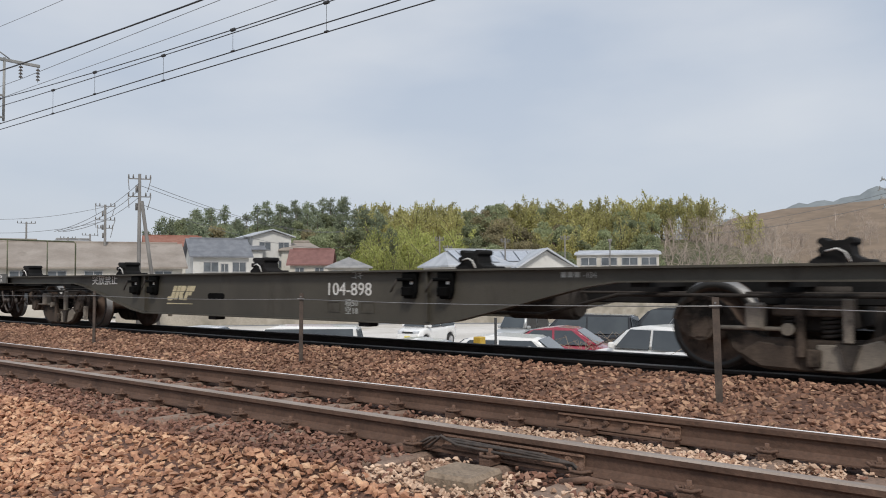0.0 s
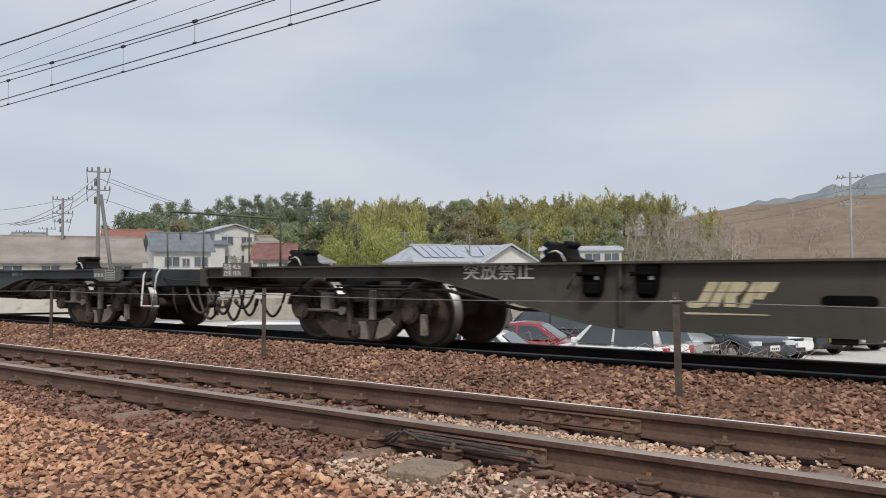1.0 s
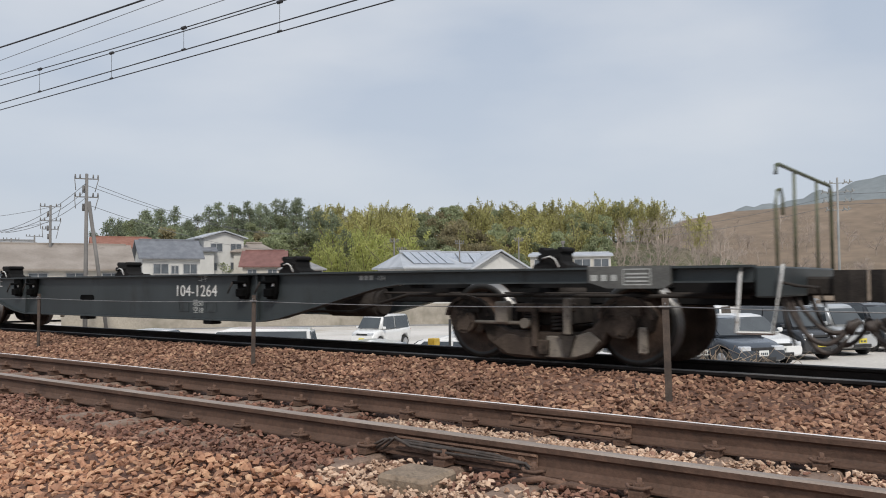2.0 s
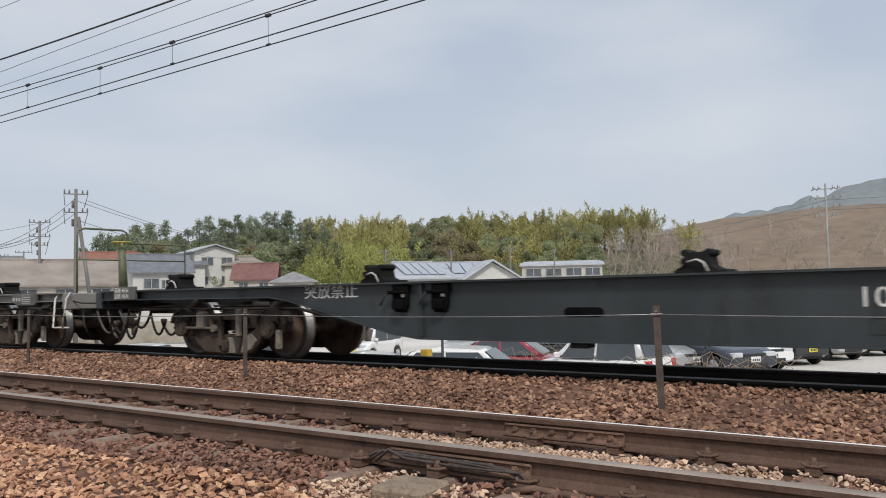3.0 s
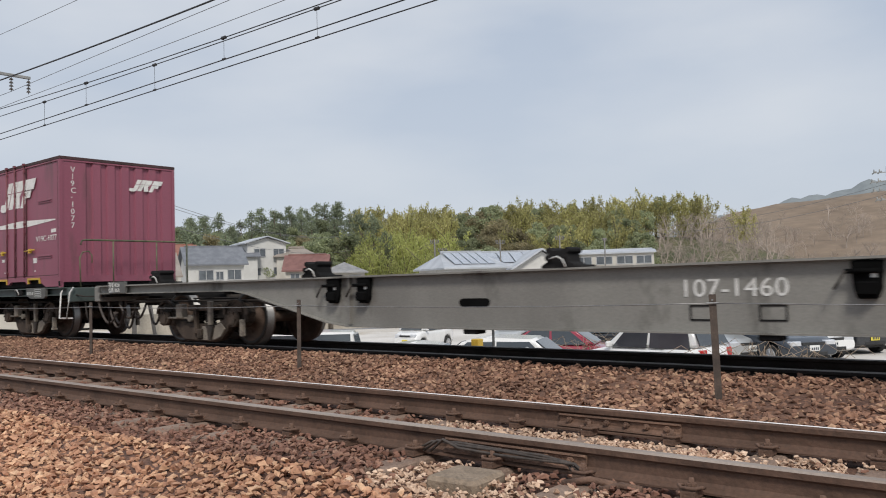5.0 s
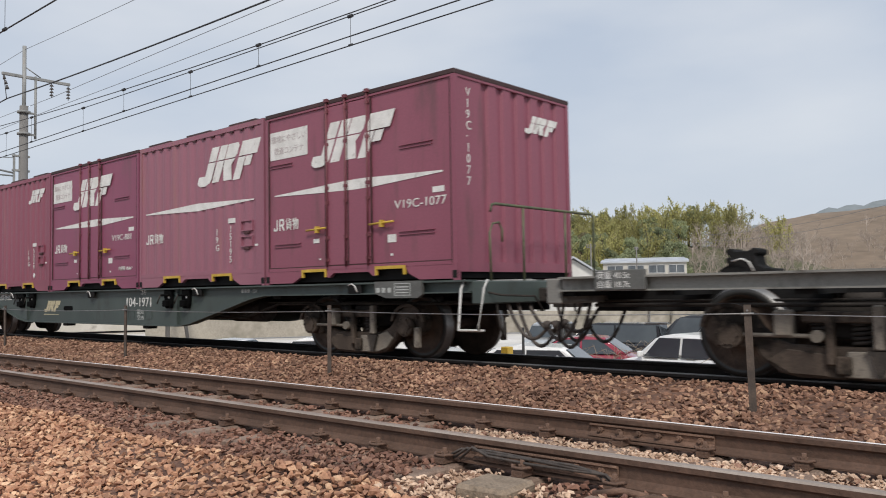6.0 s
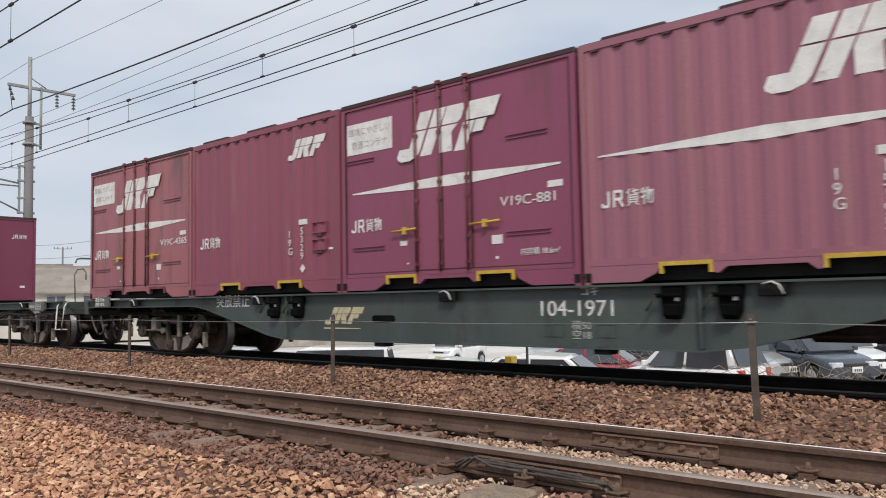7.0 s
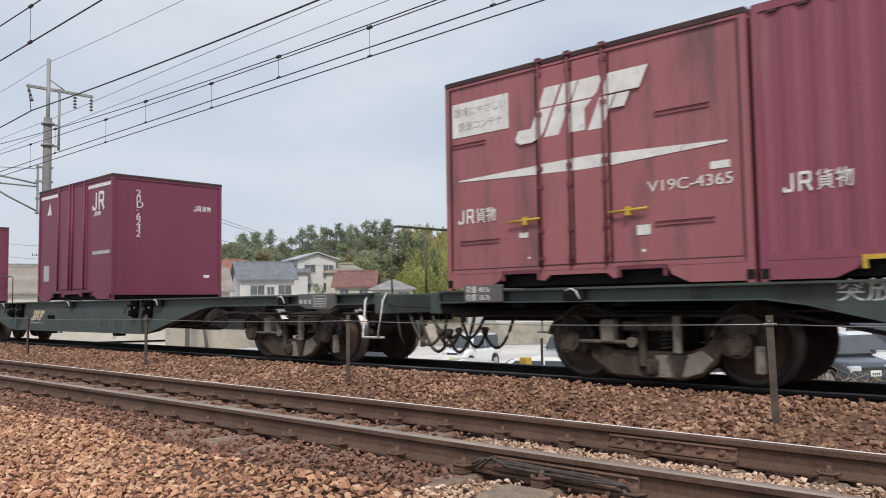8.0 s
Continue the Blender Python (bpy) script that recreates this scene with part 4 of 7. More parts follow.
def frame_parts(c, paint, low, ends=True, r=0.065):
    """Corner posts and rails, each a part."""
    def bar_part(name, *lim):
        bm = bmesh.new()
        box(bm, *lim)
        part(name, bm, paint, c)
    for x in (0, CL - r):
        for y in (-CW / 2, CW / 2 - r):
            bar_part("corner_post", x, x + r, y, y + r, 0.0, CH)
    for s in (-1, 1):
        bar_part("top_rail", r, CL - r, *sorted((s * (CW / 2 - 0.06), s * CW / 2)), CH - 0.075, CH - 0.002)
        bar_part("lower_rail", r, CL - r, *sorted((s * (CW / 2 - 0.04), s * CW / 2)), 0.19, low)
    if ends:
        for x in (0, CL - 0.06):
            bar_part("end_rail", x, x + 0.06, -CW / 2 + r, CW / 2 - r, CH - 0.075, CH - 0.002)
            bar_part("end_sill", x, x + 0.06, -CW / 2 + r, CW / 2 - r, 0.10, 0.22)


def operator_shapes(x, z, h):
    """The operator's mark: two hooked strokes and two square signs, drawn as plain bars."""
    out, w = [], h * 0.80

    def stroke(ox, a, b, t=0.13):
        (ax, az), (bx, bz) = a, b
        d = Vector((bx - ax, bz - az)).normalized() * t / 2
        n = Vector((-d.y, d.x))
        out.append([(x + ox + w * px, z + h * pz) for px, pz in ((ax - n.x, az - n.y), (bx - n.x, bz - n.y), (bx + n.x, bz + n.y), (ax + n.x, az + n.y))])
    for a, b in (((0.62, 1.0), (0.62, 0.12)), ((0.62, 0.08), (0.15, 0.08)), ((0.10, 0.02), (0.10, 0.28))):
        stroke(0, a, b, 0.17)
    for a, b in (((0.1, 0.0), (0.1, 1.0)), ((0.1, 0.95), (0.72, 0.95)), ((0.75, 0.98), (0.75, 0.5)), ((0.1, 0.48), (0.78, 0.48)), ((0.5, 0.48), (0.84, 0.0))):
        stroke(h * 0.80, a, b, 0.17)
    for a, b in (((0.28, 1.02), (0.05, 0.78)), ((0.18, 0.9), (0.18, 0.70)), ((0.45, 0.84), (0.98, 0.92)), ((0.6, 1.02), (0.68, 0.72)), ((0.68, 0.72), (1.0, 0.72)), ((0.2, 0.64), (0.9, 0.64)),
                 ((0.2, 0.64), (0.2, 0.2)), ((0.9, 0.64), (0.9, 0.2)), ((0.2, 0.5), (0.9, 0.5)), ((0.2, 0.36), (0.9, 0.36)), ((0.2, 0.22), (0.9, 0.22)), ((0.35, 0.18), (0.08, 0.0)), ((0.72, 0.18), (1.0, 0.0))):
        stroke(h * 1.72, a, b, 0.085)
    for a, b in (((0.12, 0.95), (0.05, 0.68)), ((0.06, 0.76), (0.46, 0.76)), ((0.03, 0.42), (0.48, 0.52)), ((0.28, 1.02), (0.28, 0.0)), ((0.62, 1.02), (0.5, 0.6)), ((0.56, 0.82), (1.02, 0.82)),
                 ((1.0, 0.82), (0.94, 0.08)), ((0.94, 0.06), (0.8, 0.1)), ((0.74, 0.8), (0.5, 0.28)), ((0.88, 0.8), (0.58, 0.08))):
        stroke(h * 2.66, a, b, 0.095)
    return out


def operator_mark(c, x, z, h, y):
    bm = bmesh.new()
    for i, poly in enumerate(operator_shapes(x, z, h)):
        prism(bm, poly, y - 0.003 - 0.00015 * i, y + 0.001)
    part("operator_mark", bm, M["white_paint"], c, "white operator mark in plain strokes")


def pockets(c, xs=((0.84, 1.37), (2.33, 2.87)), worn=False):
    for a, b in xs:
        for s in (-1, 1):
            bm = bmesh.new()
            y0, y1 = sorted((s * (CW / 2 - 0.02), s * (CW / 2 + 0.012)))
            box(bm, a, b, y0, y1, 0.165, 0.205)
            box(bm, a, a + 0.035, y0, y1, 0.09, 0.165)
            box(bm, b - 0.035, b, y0, y1, 0.09, 0.165)
            part("fork_pocket", bm, M["rod_maroon"] if worn else M["yellow"], c, "yellow-edged fork pocket" if not worn else "dull maroon fork pocket")
    return c


def base_frame(c, paint):
    """Skid base with the pockets and lock recesses cut out."""
    for s in (-1, 1):
        y0, y1 = sorted((s * (CW / 2 - 0.06), s * (CW / 2 - 0.004)))
        z = 0.20
        for outline in ([(0, 0.02), (0.62, 0.02), (0.80, 0.10), (0.86, z), (0.0, z)],
                        [(1.36, z), (1.36, 0.09), (1.42, 0.08), (1.5, 0.14), (2.2, 0.14), (2.28, 0.08), (2.34, 0.09), (2.34, z)],
                        [(2.86, z), (2.92, 0.10), (3.1, 0.02), (CL, 0.02), (CL, z)]):
            bm = bmesh.new()
            prism(bm, outline, y0, y1)
            part("bottom_rail", bm, paint, c)
    bm = bmesh.new()
    box(bm, 0.05, CL - 0.05, -CW / 2 + 0.10, CW / 2 - 0.10, 0.03, 0.20)
    part("underside", bm, M["dark_gap"], c)
    for x in (0.03, CL - 0.05):
        for s in (-1, 1):
            bm = bmesh.new()
            box(bm, x - 0.02, x + 0.05, *sorted((s * (CW / 2 - 0.05), s * (CW / 2 + 0.004))), 0.03, 0.12)
            part("corner_foot", bm, M["dark_gap"], c)


def end_panel(c, paint):
    """Pressed end wall with upright grooves."""
    pts, y0 = [(-CW / 2 + 0.066, 0)], -CW / 2 + 0.52
    for k in range(6):
        y = y0 + 0.30 * k
        pts += [(y, 0), (y + 0.025, 0.04), (y + 0.125, 0.04), (y + 0.15, 0)]
    pts.append((CW / 2 - 0.066, 0))
    bm = bmesh.new()
    lo = [bm.verts.new((CL - 0.014 - d, y, 0.22)) for y, d in pts]
    hi = [bm.verts.new((CL - 0.014 - d, y, CH - 0.075)) for y, d in pts]
    for i in range(len(pts) - 1):
        bm.faces.new((lo[i], lo[i + 1], hi[i + 1], hi[i]))
    ret = bmesh.ops.extrude_face_region(bm, geom=bm.faces[:])
    bmesh.ops.translate(bm, verts=[v for v in ret["geom"] if isinstance(v, bmesh.types.BMVert)], vec=(-0.006, 0, 0))
    part("end_panel", bm, paint, c)


def ventilated(m, number, paint, label):
    """Smooth-sided container with a wide pair of side doors."""
    c = thing("freight_container", label, "container", "containers on the train", m)
    bm = bmesh.new()
    bbox(bm, 0.02, CL - 0.065, -CW / 2 + 0.02, CW / 2 - 0.02, 0.19, CH - 0.03, 0.01)
    part("body", bm, paint, c)
    frame_parts(c, paint, 0.235)
    end_panel(c, paint)
    bm = bmesh.new()
    bbox(bm, -0.006, CL + 0.006, -CW / 2 - 0.007, CW / 2 + 0.007, CH - 0.050, CH + 0.016, 0.01)
    part("roof", bm, M["roof_edge"], c)
    base_frame(c, paint)
    pockets(c, worn=number == "4365")
    y = -CW / 2
    for x0, x1 in ((1.37, 1.81), (1.83, 2.26)):
        bm = bmesh.new()
        bbox(bm, x0, x1, y - 0.004, y + 0.03, 0.245, CH - 0.09, 0.008)
        d = part("door", bm, paint, c)
        for x in ((x0 + 0.04, x1 - 0.02) if x0 < 1.5 else (x1 - 0.04,)):
            bm = bmesh.new()
            cyl(bm, (x, y - 0.022, 0.22), (x, y - 0.022, CH + 0.01), 0.014, 8)
            for z in (0.32, 0.62, 1.10, 1.30, 1.9, 2.35):
                box(bm, x - 0.03, x + 0.03, y - 0.03, y, z - 0.022, z + 0.022)
            box(bm, x - 0.03, x + 0.04, y - 0.045, y - 0.005, CH - 0.02, CH + 0.025)
            part("lock_rod", bm, M["rod_maroon"], d)
    for x0, x1 in ((0.98, 1.40), (2.26, 2.70)):
        bm = bmesh.new()
        cyl(bm, (x0, y - 0.035, 0.745), (x1, y - 0.035, 0.76), 0.014, 8)
        box(bm, x0 + 0.2, x0 + 0.25, y - 0.05, y, 0.70, 0.79)
        part("handle", bm, M["yellow"] if number in ("1077", "881", "4365") else M["grime"], c, "yellow door handle")
    for x in (1.362, 1.820, 2.268):
        bm = bmesh.new()
        box(bm, x - 0.008, x + 0.008, y - 0.008, y + 0.02, 0.235, CH - 0.08)
        part("door_seam", bm, M["seam_and_shade"], c)
    for x in (0.066, CL - 0.080):
        bm = bmesh.new()
        box(bm, x, x + 0.014, y - 0.001, y + 0.03, 0.20, CH - 0.075)
        part("post_seam", bm, M["seam_and_shade"], c)
    bm = bmesh.new()
    box(bm, 0.08, CL - 0.08, y - 0.001, y + 0.03, 0.236, 0.248)
    part("sill_seam", bm, M["seam_and_shade"], c)
    # ventilation louvres and small grooves
    for x0, x1, z0 in ((0.10, 0.62, 1.745), (2.78, 3.34, 1.70), (2.76, 3.36, 0.62), (0.20, 0.80, 0.58)):
        bm = bmesh.new()
        for k in range(2):
            box(bm, x0, x1, y - 0.002 + 0.006 * k, y + 0.02, z0 - 0.04 * k, z0 - 0.04 * k + 0.011)
        part("louvre", bm, paint, c)
    yd = y + 0.0165
    for poly in emblem(1.04, 1.61, 1.52, 0.58):
        decal("emblem_stroke", [poly], y - 0.0045, M["white_paint"], c)
    for piece in [[(0.20, 1.292), (1.37, 1.250), (1.37, 1.352), (0.20, 1.308)], [(2.28, 1.238), (3.50, 1.300), (3.50, 1.322), (2.28, 1.364)]]:
        decal("stripe", [piece], yd, M["white_paint"], c)
    decal("door_stripe", [[(1.39, 1.249), (1.95, 1.232), (2.24, 1.237), (2.24, 1.365), (1.95, 1.368), (1.39, 1.353)]], y - 0.0045, M["white_paint"], c)
    decal("notice_panel", [rect(0.10, 0.96, 1.83, 2.24)], yd, M["white_paint"], c, "white notice panel with worn blocks")
    for k, line in enumerate(("環境にやさしい", "鉄道コンテナ")):
        lettering(line, 0.115, on_side(0.135 + 0.06 * k, 2.085 - 0.175 * k, yd - 0.004), c, "notice_text", M["notice_ink"])
    for piece in [rect(3.33, 3.52, 1.065, 1.135), rect(1.08, 1.2, 0.565, 0.625), rect(2.55, 2.70, 0.50, 0.60), rect(1.2, 1.23, 0.33, 0.35), rect(2.6, 2.64, 0.33, 0.36)]:
        decal("small_label", [piece], yd, M["white_paint"], c)
    operator_mark(c, 0.17, 0.785, 0.165, yd)
    lettering("V19C-" + number, 0.155, on_side(2.68, 0.915, yd - 0.003), c, "number", stretch=1.22)
    if number == "881":
        lettering("内容積 18.6m³", 0.085, on_side(2.95, 0.36, yd - 0.003), c, "capacity_mark")
    # front end face, +x
    for i, ch in enumerate("V19C-" + number):
        lettering(ch if ch != "-" else "·", 0.15, pose(CL - 0.011, -CW / 2 + 0.22, 2.22 - i * 0.135, 90, 0, 90), c, "end_number")
    bm = bmesh.new()
    for poly in emblem(0, 0, 0.70, 0.25):
        prism(bm, [(a + 0.18, b + 1.93) for a, b in poly], CL - 0.014, CL - 0.009, "yz")
    part("end_emblem", bm, M["white_paint"], c)
    return c


def ribbed(m, digits, paint, label, big):
    """Container with vertically ribbed steel sides."""
    c = thing("freight_container", label, "container", "containers on the train", m)
    bm = bmesh.new()
    for s in (-1, 1):
        pts, x = [(0.06, 0)], 0.09
        while x < CL - 0.26:
            pts += [(x, 0), (x + 0.060, 0.014), (x + 0.125, 0.014), (x + 0.185, 0)]
            x += 0.268
        pts.append((CL - 0.06, 0))
        lo = [bm.verts.new((a, s * (CW / 2 - 0.012 - b), 0.19)) for a, b in pts]
        hi = [bm.verts.new((a, s * (CW / 2 - 0.012 - b), CH - 0.07)) for a, b in pts]
        for i in range(len(pts) - 1):
            bm.faces.new((lo[i], lo[i + 1], hi[i + 1], hi[i]))
    box(bm, 0.03, CL - 0.03, -CW / 2 + 0.07, CW / 2 - 0.07, 0.19, CH - 0.03)
    part("body", bm, paint, c)
    frame_parts(c, paint, 0.255, ends=False)
    bm = bmesh.new()
    bbox(bm, 0.01, CL - 0.01, -CW / 2 + 0.01, CW / 2 - 0.01, CH - 0.012, CH + 0.010, 0.01)
    for x in (0.25, 1.5, 2.75):
        bbox(bm, x, x + 0.72, -CW / 2 + 0.03, CW / 2 - 0.03, CH, CH + 0.045, 0.012)
    part("roof", bm, M["roof_edge"], c)
    base_frame(c, paint)
    pockets(c)
    # dark blocks paint the shade of each rib's recess under the top rail
    for k in range(13):
        bm = bmesh.new()
        x = 0.145 + 0.268 * k
        box(bm, x, x + 0.085, -CW / 2 - 0.001, -CW / 2 + 0.03, CH - 0.10, CH - 0.0765)
        part("rib_notch", bm, M["seam_and_shade"], c)
    y = -CW / 2 + 0.0115
    ex, ez, ew, eh = (1.86, 1.63, 1.60, 0.60) if big else (2.55, 1.93, 0.78, 0.29)
    for poly in emblem(ex, ez, ew, eh):
        decal("emblem_stroke", [poly], y, M["white_paint"], c)
    if big:
        for piece in [[(0.20, 1.300), (1.9, 1.245), (3.45, 1.300), (3.45, 1.318), (1.9, 1.370), (0.20, 1.314)]]:
            decal("stripe", [piece], y, M["white_paint"], c)
    operator_mark(c, 0.22, 0.775, 0.165, y)
    xa, xb = (2.42, 2.80) if big else (2.56, 2.84)
    for i, ch in enumerate("19G"):
        lettering(ch, 0.145, on_side(xa, 0.815 - i * 0.125, y - 0.003), c, "type_code")
    for i, ch in enumerate(digits):
        lettering(ch, 0.145, on_side(xb, 0.845 - i * 0.118, y - 0.003), c, "number")
    for piece in [rect(xb - 0.03, xb + 0.16, 0.985, 1.06), rect(3.47, 3.55, 0.60, 0.63)]:
        decal("small_label", [piece], y, M["white_paint"], c)
    if len(digits) == 4:
        decal("check_mark", [[(xb + 0.05, 0.30), (xb + 0.11, 0.36), (xb + 0.05, 0.42), (xb - 0.01, 0.36)]], y, M["white_paint"], c)
    for k in range(2):
        z = 0.60 + 0.24 * k
        bm = bmesh.new()
        for lim in ((3.12, 3.42, z, z + 0.014), (3.12, 3.42, z + 0.146, z + 0.16), (3.12, 3.134, z + 0.014, z + 0.146), (3.406, 3.42, z + 0.014, z + 0.146)):
            box(bm, lim[0], lim[1], y - 0.018, y + 0.03, lim[2], lim[3])
        part("card_holder", bm, paint, c)
        bm = bmesh.new()
        bbox(bm, 3.22, 3.34, y - 0.028, y + 0.03, z - 0.05, z - 0.01, 0.006)
        part("latch", bm, M["seam_and_shade"], c)
    return c


def plain_end(m, label):
    """Newer smooth container with end writing and a pale top band."""
    c = thing("freight_container", label, "container", "containers on the train", m)
    bm = bmesh.new()
    bbox(bm, 0.02, CL - 0.02, -CW / 2 + 0.02, CW / 2 - 0.02, 0.19, CH - 0.03, 0.01)
    part("body", bm, M["maroon_e"], c)
    frame_parts(c, M["maroon_e"], 0.215)
    bm = bmesh.new()
    bbox(bm, -0.006, CL + 0.006, -CW / 2 - 0.007, CW / 2 + 0.007, CH - 0.050, CH + 0.016, 0.01)
    part("roof", bm, M["roof_edge"], c)
    base_frame(c, M["maroon_e"])
    pockets(c, worn=True)
    y = -CW / 2
    for x0, x1 in ((1.10, 1.80), (1.83, 2.55)):
        bm = bmesh.new()
        bbox(bm, x0, x1, y - 0.004, y + 0.03, 0.245, CH - 0.09, 0.008)
        d = part("door", bm, M["maroon_e"], c)
        for x in (x0 + 0.05, x1 - 0.08):
            bm = bmesh.new()
            cyl(bm, (x, y - 0.022, 0.22), (x, y - 0.022, CH), 0.016, 8)
            part("lock_rod", bm, M["maroon_e"], d)
    decal("top_band", [rect(0.10, 1.08, 2.30, 2.37), rect(2.58, 3.62, 2.30, 2.37)], y + 0.0165, M["white_paint"], c)
    bm = bmesh.new()
    for i, poly in enumerate(operator_shapes(2.78, 1.84, 0.36)[:8]):
        prism(bm, poly, y + 0.0135 - 0.0002 * i, y + 0.0175)
    part("emblem", bm, M["white_paint"], c, "white two-stroke emblem")
    operator_mark(c, 2.86, 1.72, 0.09, y + 0.0165)
    decal("pointer", [[(0.45, 1.93), (0.60, 2.2), (0.68, 1.93)]], y + 0.0165, M["white_paint"], c)
    for piece in [rect(0.3, 0.6, 0.45, 0.8), rect(2.8, 3.6, 0.93, 1.0)]:
        decal("small_label", [piece], y + 0.0165, M["grey_letter"], c)
    for i, ch in enumerate("20D·6232"):
        lettering(ch, 0.19, pose(CL - 0.019, -CW / 2 + 0.50, 2.10 - i * 0.118, 90, 0, 90), c, "end_number", stretch=1.15)
    bm = bmesh.new()
    for i, poly in enumerate(operator_shapes(0.56, 1.88, 0.115) + [rect(0.80, 0.93, 0.46, 0.52)]):
        prism(bm, poly, CL - 0.022, CL - 0.016 + 0.0002 * i, "yz")
    part("end_marks", bm, M["white_paint"], c)
    return c


SLOT = 3.765
REAR = -7.53 - CL / 2


def build_containers():
    made = []

    def slot(i, k, dx=0.0):
        return at_start(i, REAR + k * SLOT + dx, 1.003)
    made.append((3, ventilated(slot(3, 0), "4365", M["maroon_d"], "chalky faded maroon steel container with double side doors")))
    made.append((3, ribbed(slot(3, 1), "5329", M["maroon_c"], "maroon ribbed steel container with a small white emblem", False)))
    made.append((3, ventilated(slot(3, 2), "881", M["maroon_p"], "glossy maroon steel container with double side doors")))
    made.append((3, ribbed(slot(3, 3), "15195", M["maroon_b"], "chalky maroon ribbed container with a large white emblem", True)))
    made.append((3, ventilated(slot(3, 4), "1077", M["maroon_a"], "maroon steel container with yellow handles and pockets")))
    made.append((4, plain_end(slot(4, 2, 0.08), "clean dark maroon container with white end lettering")))
    made.append((5, plain_end(slot(5, 4, 0.1), "clean dark maroon container with white end lettering")))
    return made


CONTAINERS = build_containers()


# ---------------------------------------------------------------- surroundings: materials
M["pole_concrete"] = mat("pole_concrete", (0.13, 0.125, 0.12), (0.20, 0.19, 0.18), scale=2, rough=0.9, bump=0.1, streak=4)
M["mast_grey"] = mat("mast_grey_paint", (0.21, 0.215, 0.21), (0.30, 0.30, 0.29), scale=3, rough=0.6, bump=0.08, stain=(0.22, 0.14, 0.09), stain_scale=4, stain_cut=0.6, streak=3)
M["insulator"] = mat("insulator_brown", (0.055, 0.05, 0.05), (0.09, 0.08, 0.075), scale=9, rough=0.35, bump=0)
M["line"] = mat("overhead_line", (0.028, 0.028, 0.030), (0.05, 0.05, 0.052), scale=1, rough=0.6, bump=0)
M["line_pale"] = mat("overhead_line_pale", (0.13, 0.135, 0.14), (0.19, 0.19, 0.20), scale=1, rough=0.6, bump=0)
M["plaster"] = mat("white_plaster", (0.504, 0.496, 0.470), (0.588, 0.580, 0.554), scale=0.6, rough=0.9, bump=0.1, fine=20, grain=0.06, stain=(0.386, 0.370, 0.344), stain_scale=0.7)
M["plaster_warm"] = mat("cream_plaster", (0.441, 0.413, 0.360), (0.529, 0.503, 0.453), scale=0.6, rough=0.9, bump=0.1, fine=20, grain=0.06, stain=(0.318, 0.297, 0.259), stain_scale=0.7)
M["lot_wall"] = mat("weathered_block_wall", (0.30, 0.27, 0.225), (0.40, 0.36, 0.30), scale=0.4, rough=0.95, bump=0.2, fine=8, grain=0.15, stain=(0.22, 0.20, 0.16), stain_scale=0.5, stain_cut=0.5)
M["roof_slate"] = mat("blue_grey_roof", (0.135, 0.145, 0.165), (0.185, 0.195, 0.215), scale=1.5, rough=0.7, bump=0.4, fine=12, grain=0.12)
M["roof_red"] = mat("red_brown_roof", (0.164, 0.077, 0.067), (0.213, 0.104, 0.090), scale=1.5, rough=0.7, bump=0.4, fine=12, grain=0.12)
M["roof_orange"] = mat("orange_tile_roof", (0.230, 0.099, 0.068), (0.282, 0.136, 0.099), scale=1.5, rough=0.8, bump=0.4, fine=12)
M["roof_brown"] = mat("weathered_brown_roof", (0.24, 0.205, 0.175), (0.32, 0.28, 0.245), scale=0.5, rough=0.9, bump=0.3, fine=6, grain=0.1, stain=(0.19, 0.16, 0.135), stain_scale=0.35)
M["roof_grey"] = mat("grey_tile_roof", (0.20, 0.20, 0.205), (0.29, 0.285, 0.28), scale=1.2, rough=0.75, bump=0.4, fine=12)
M["roof_pale"] = mat("pale_metal_roof", (0.38, 0.40, 0.43), (0.50, 0.52, 0.55), scale=0.7, rough=0.45, metal=0.1, bump=0.1, fine=15, grain=0.06)
M["solar"] = mat("solar_panel", (0.33, 0.36, 0.41), (0.40, 0.43, 0.48), scale=3, rough=0.25, bump=0.05, fine=20, grain=0.08)
M["window"] = mat("window_glass", (0.07, 0.08, 0.09), (0.13, 0.145, 0.16), scale=0.8, rough=0.15, bump=0, grain=0.05)
M["frame_alu"] = mat("aluminium_frame", (0.32, 0.32, 0.32), (0.42, 0.42, 0.42), scale=4, rough=0.5, bump=0)


# ---------------------------------------------------------------- overhead line
def wire(name, pts, r, label, material=None, seg=5):
    bm = bmesh.new()
    tube(bm, pts, r, seg)
    return tagged(part(name, bm, material or M["line"]), label, "wire", "overhead wires")


def sag(x0, x1, y, z0, z1, dip, n=18, y1=None):
    y1 = y if y1 is None else y1
    return [(x0 + (x1 - x0) * u, y + (y1 - y) * u, z0 + (z1 - z0) * u - dip * 4 * u * (1 - u)) for u in np.linspace(0, 1, n)]


MAST_X, MAST_Y, SPAN = -29.0, 10.95, 42.0


def insulator(bm, x, y, z, n=4, r=0.075):
    cyl(bm, (x, y, z), (x, y, z - 0.12 * n - 0.05), 0.012, 6)
    for k in range(n):
        cyl(bm, (x, y, z - 0.06 - 0.115 * k), (x, y, z - 0.115 - 0.115 * k), r * 0.5, 10, r2=r)


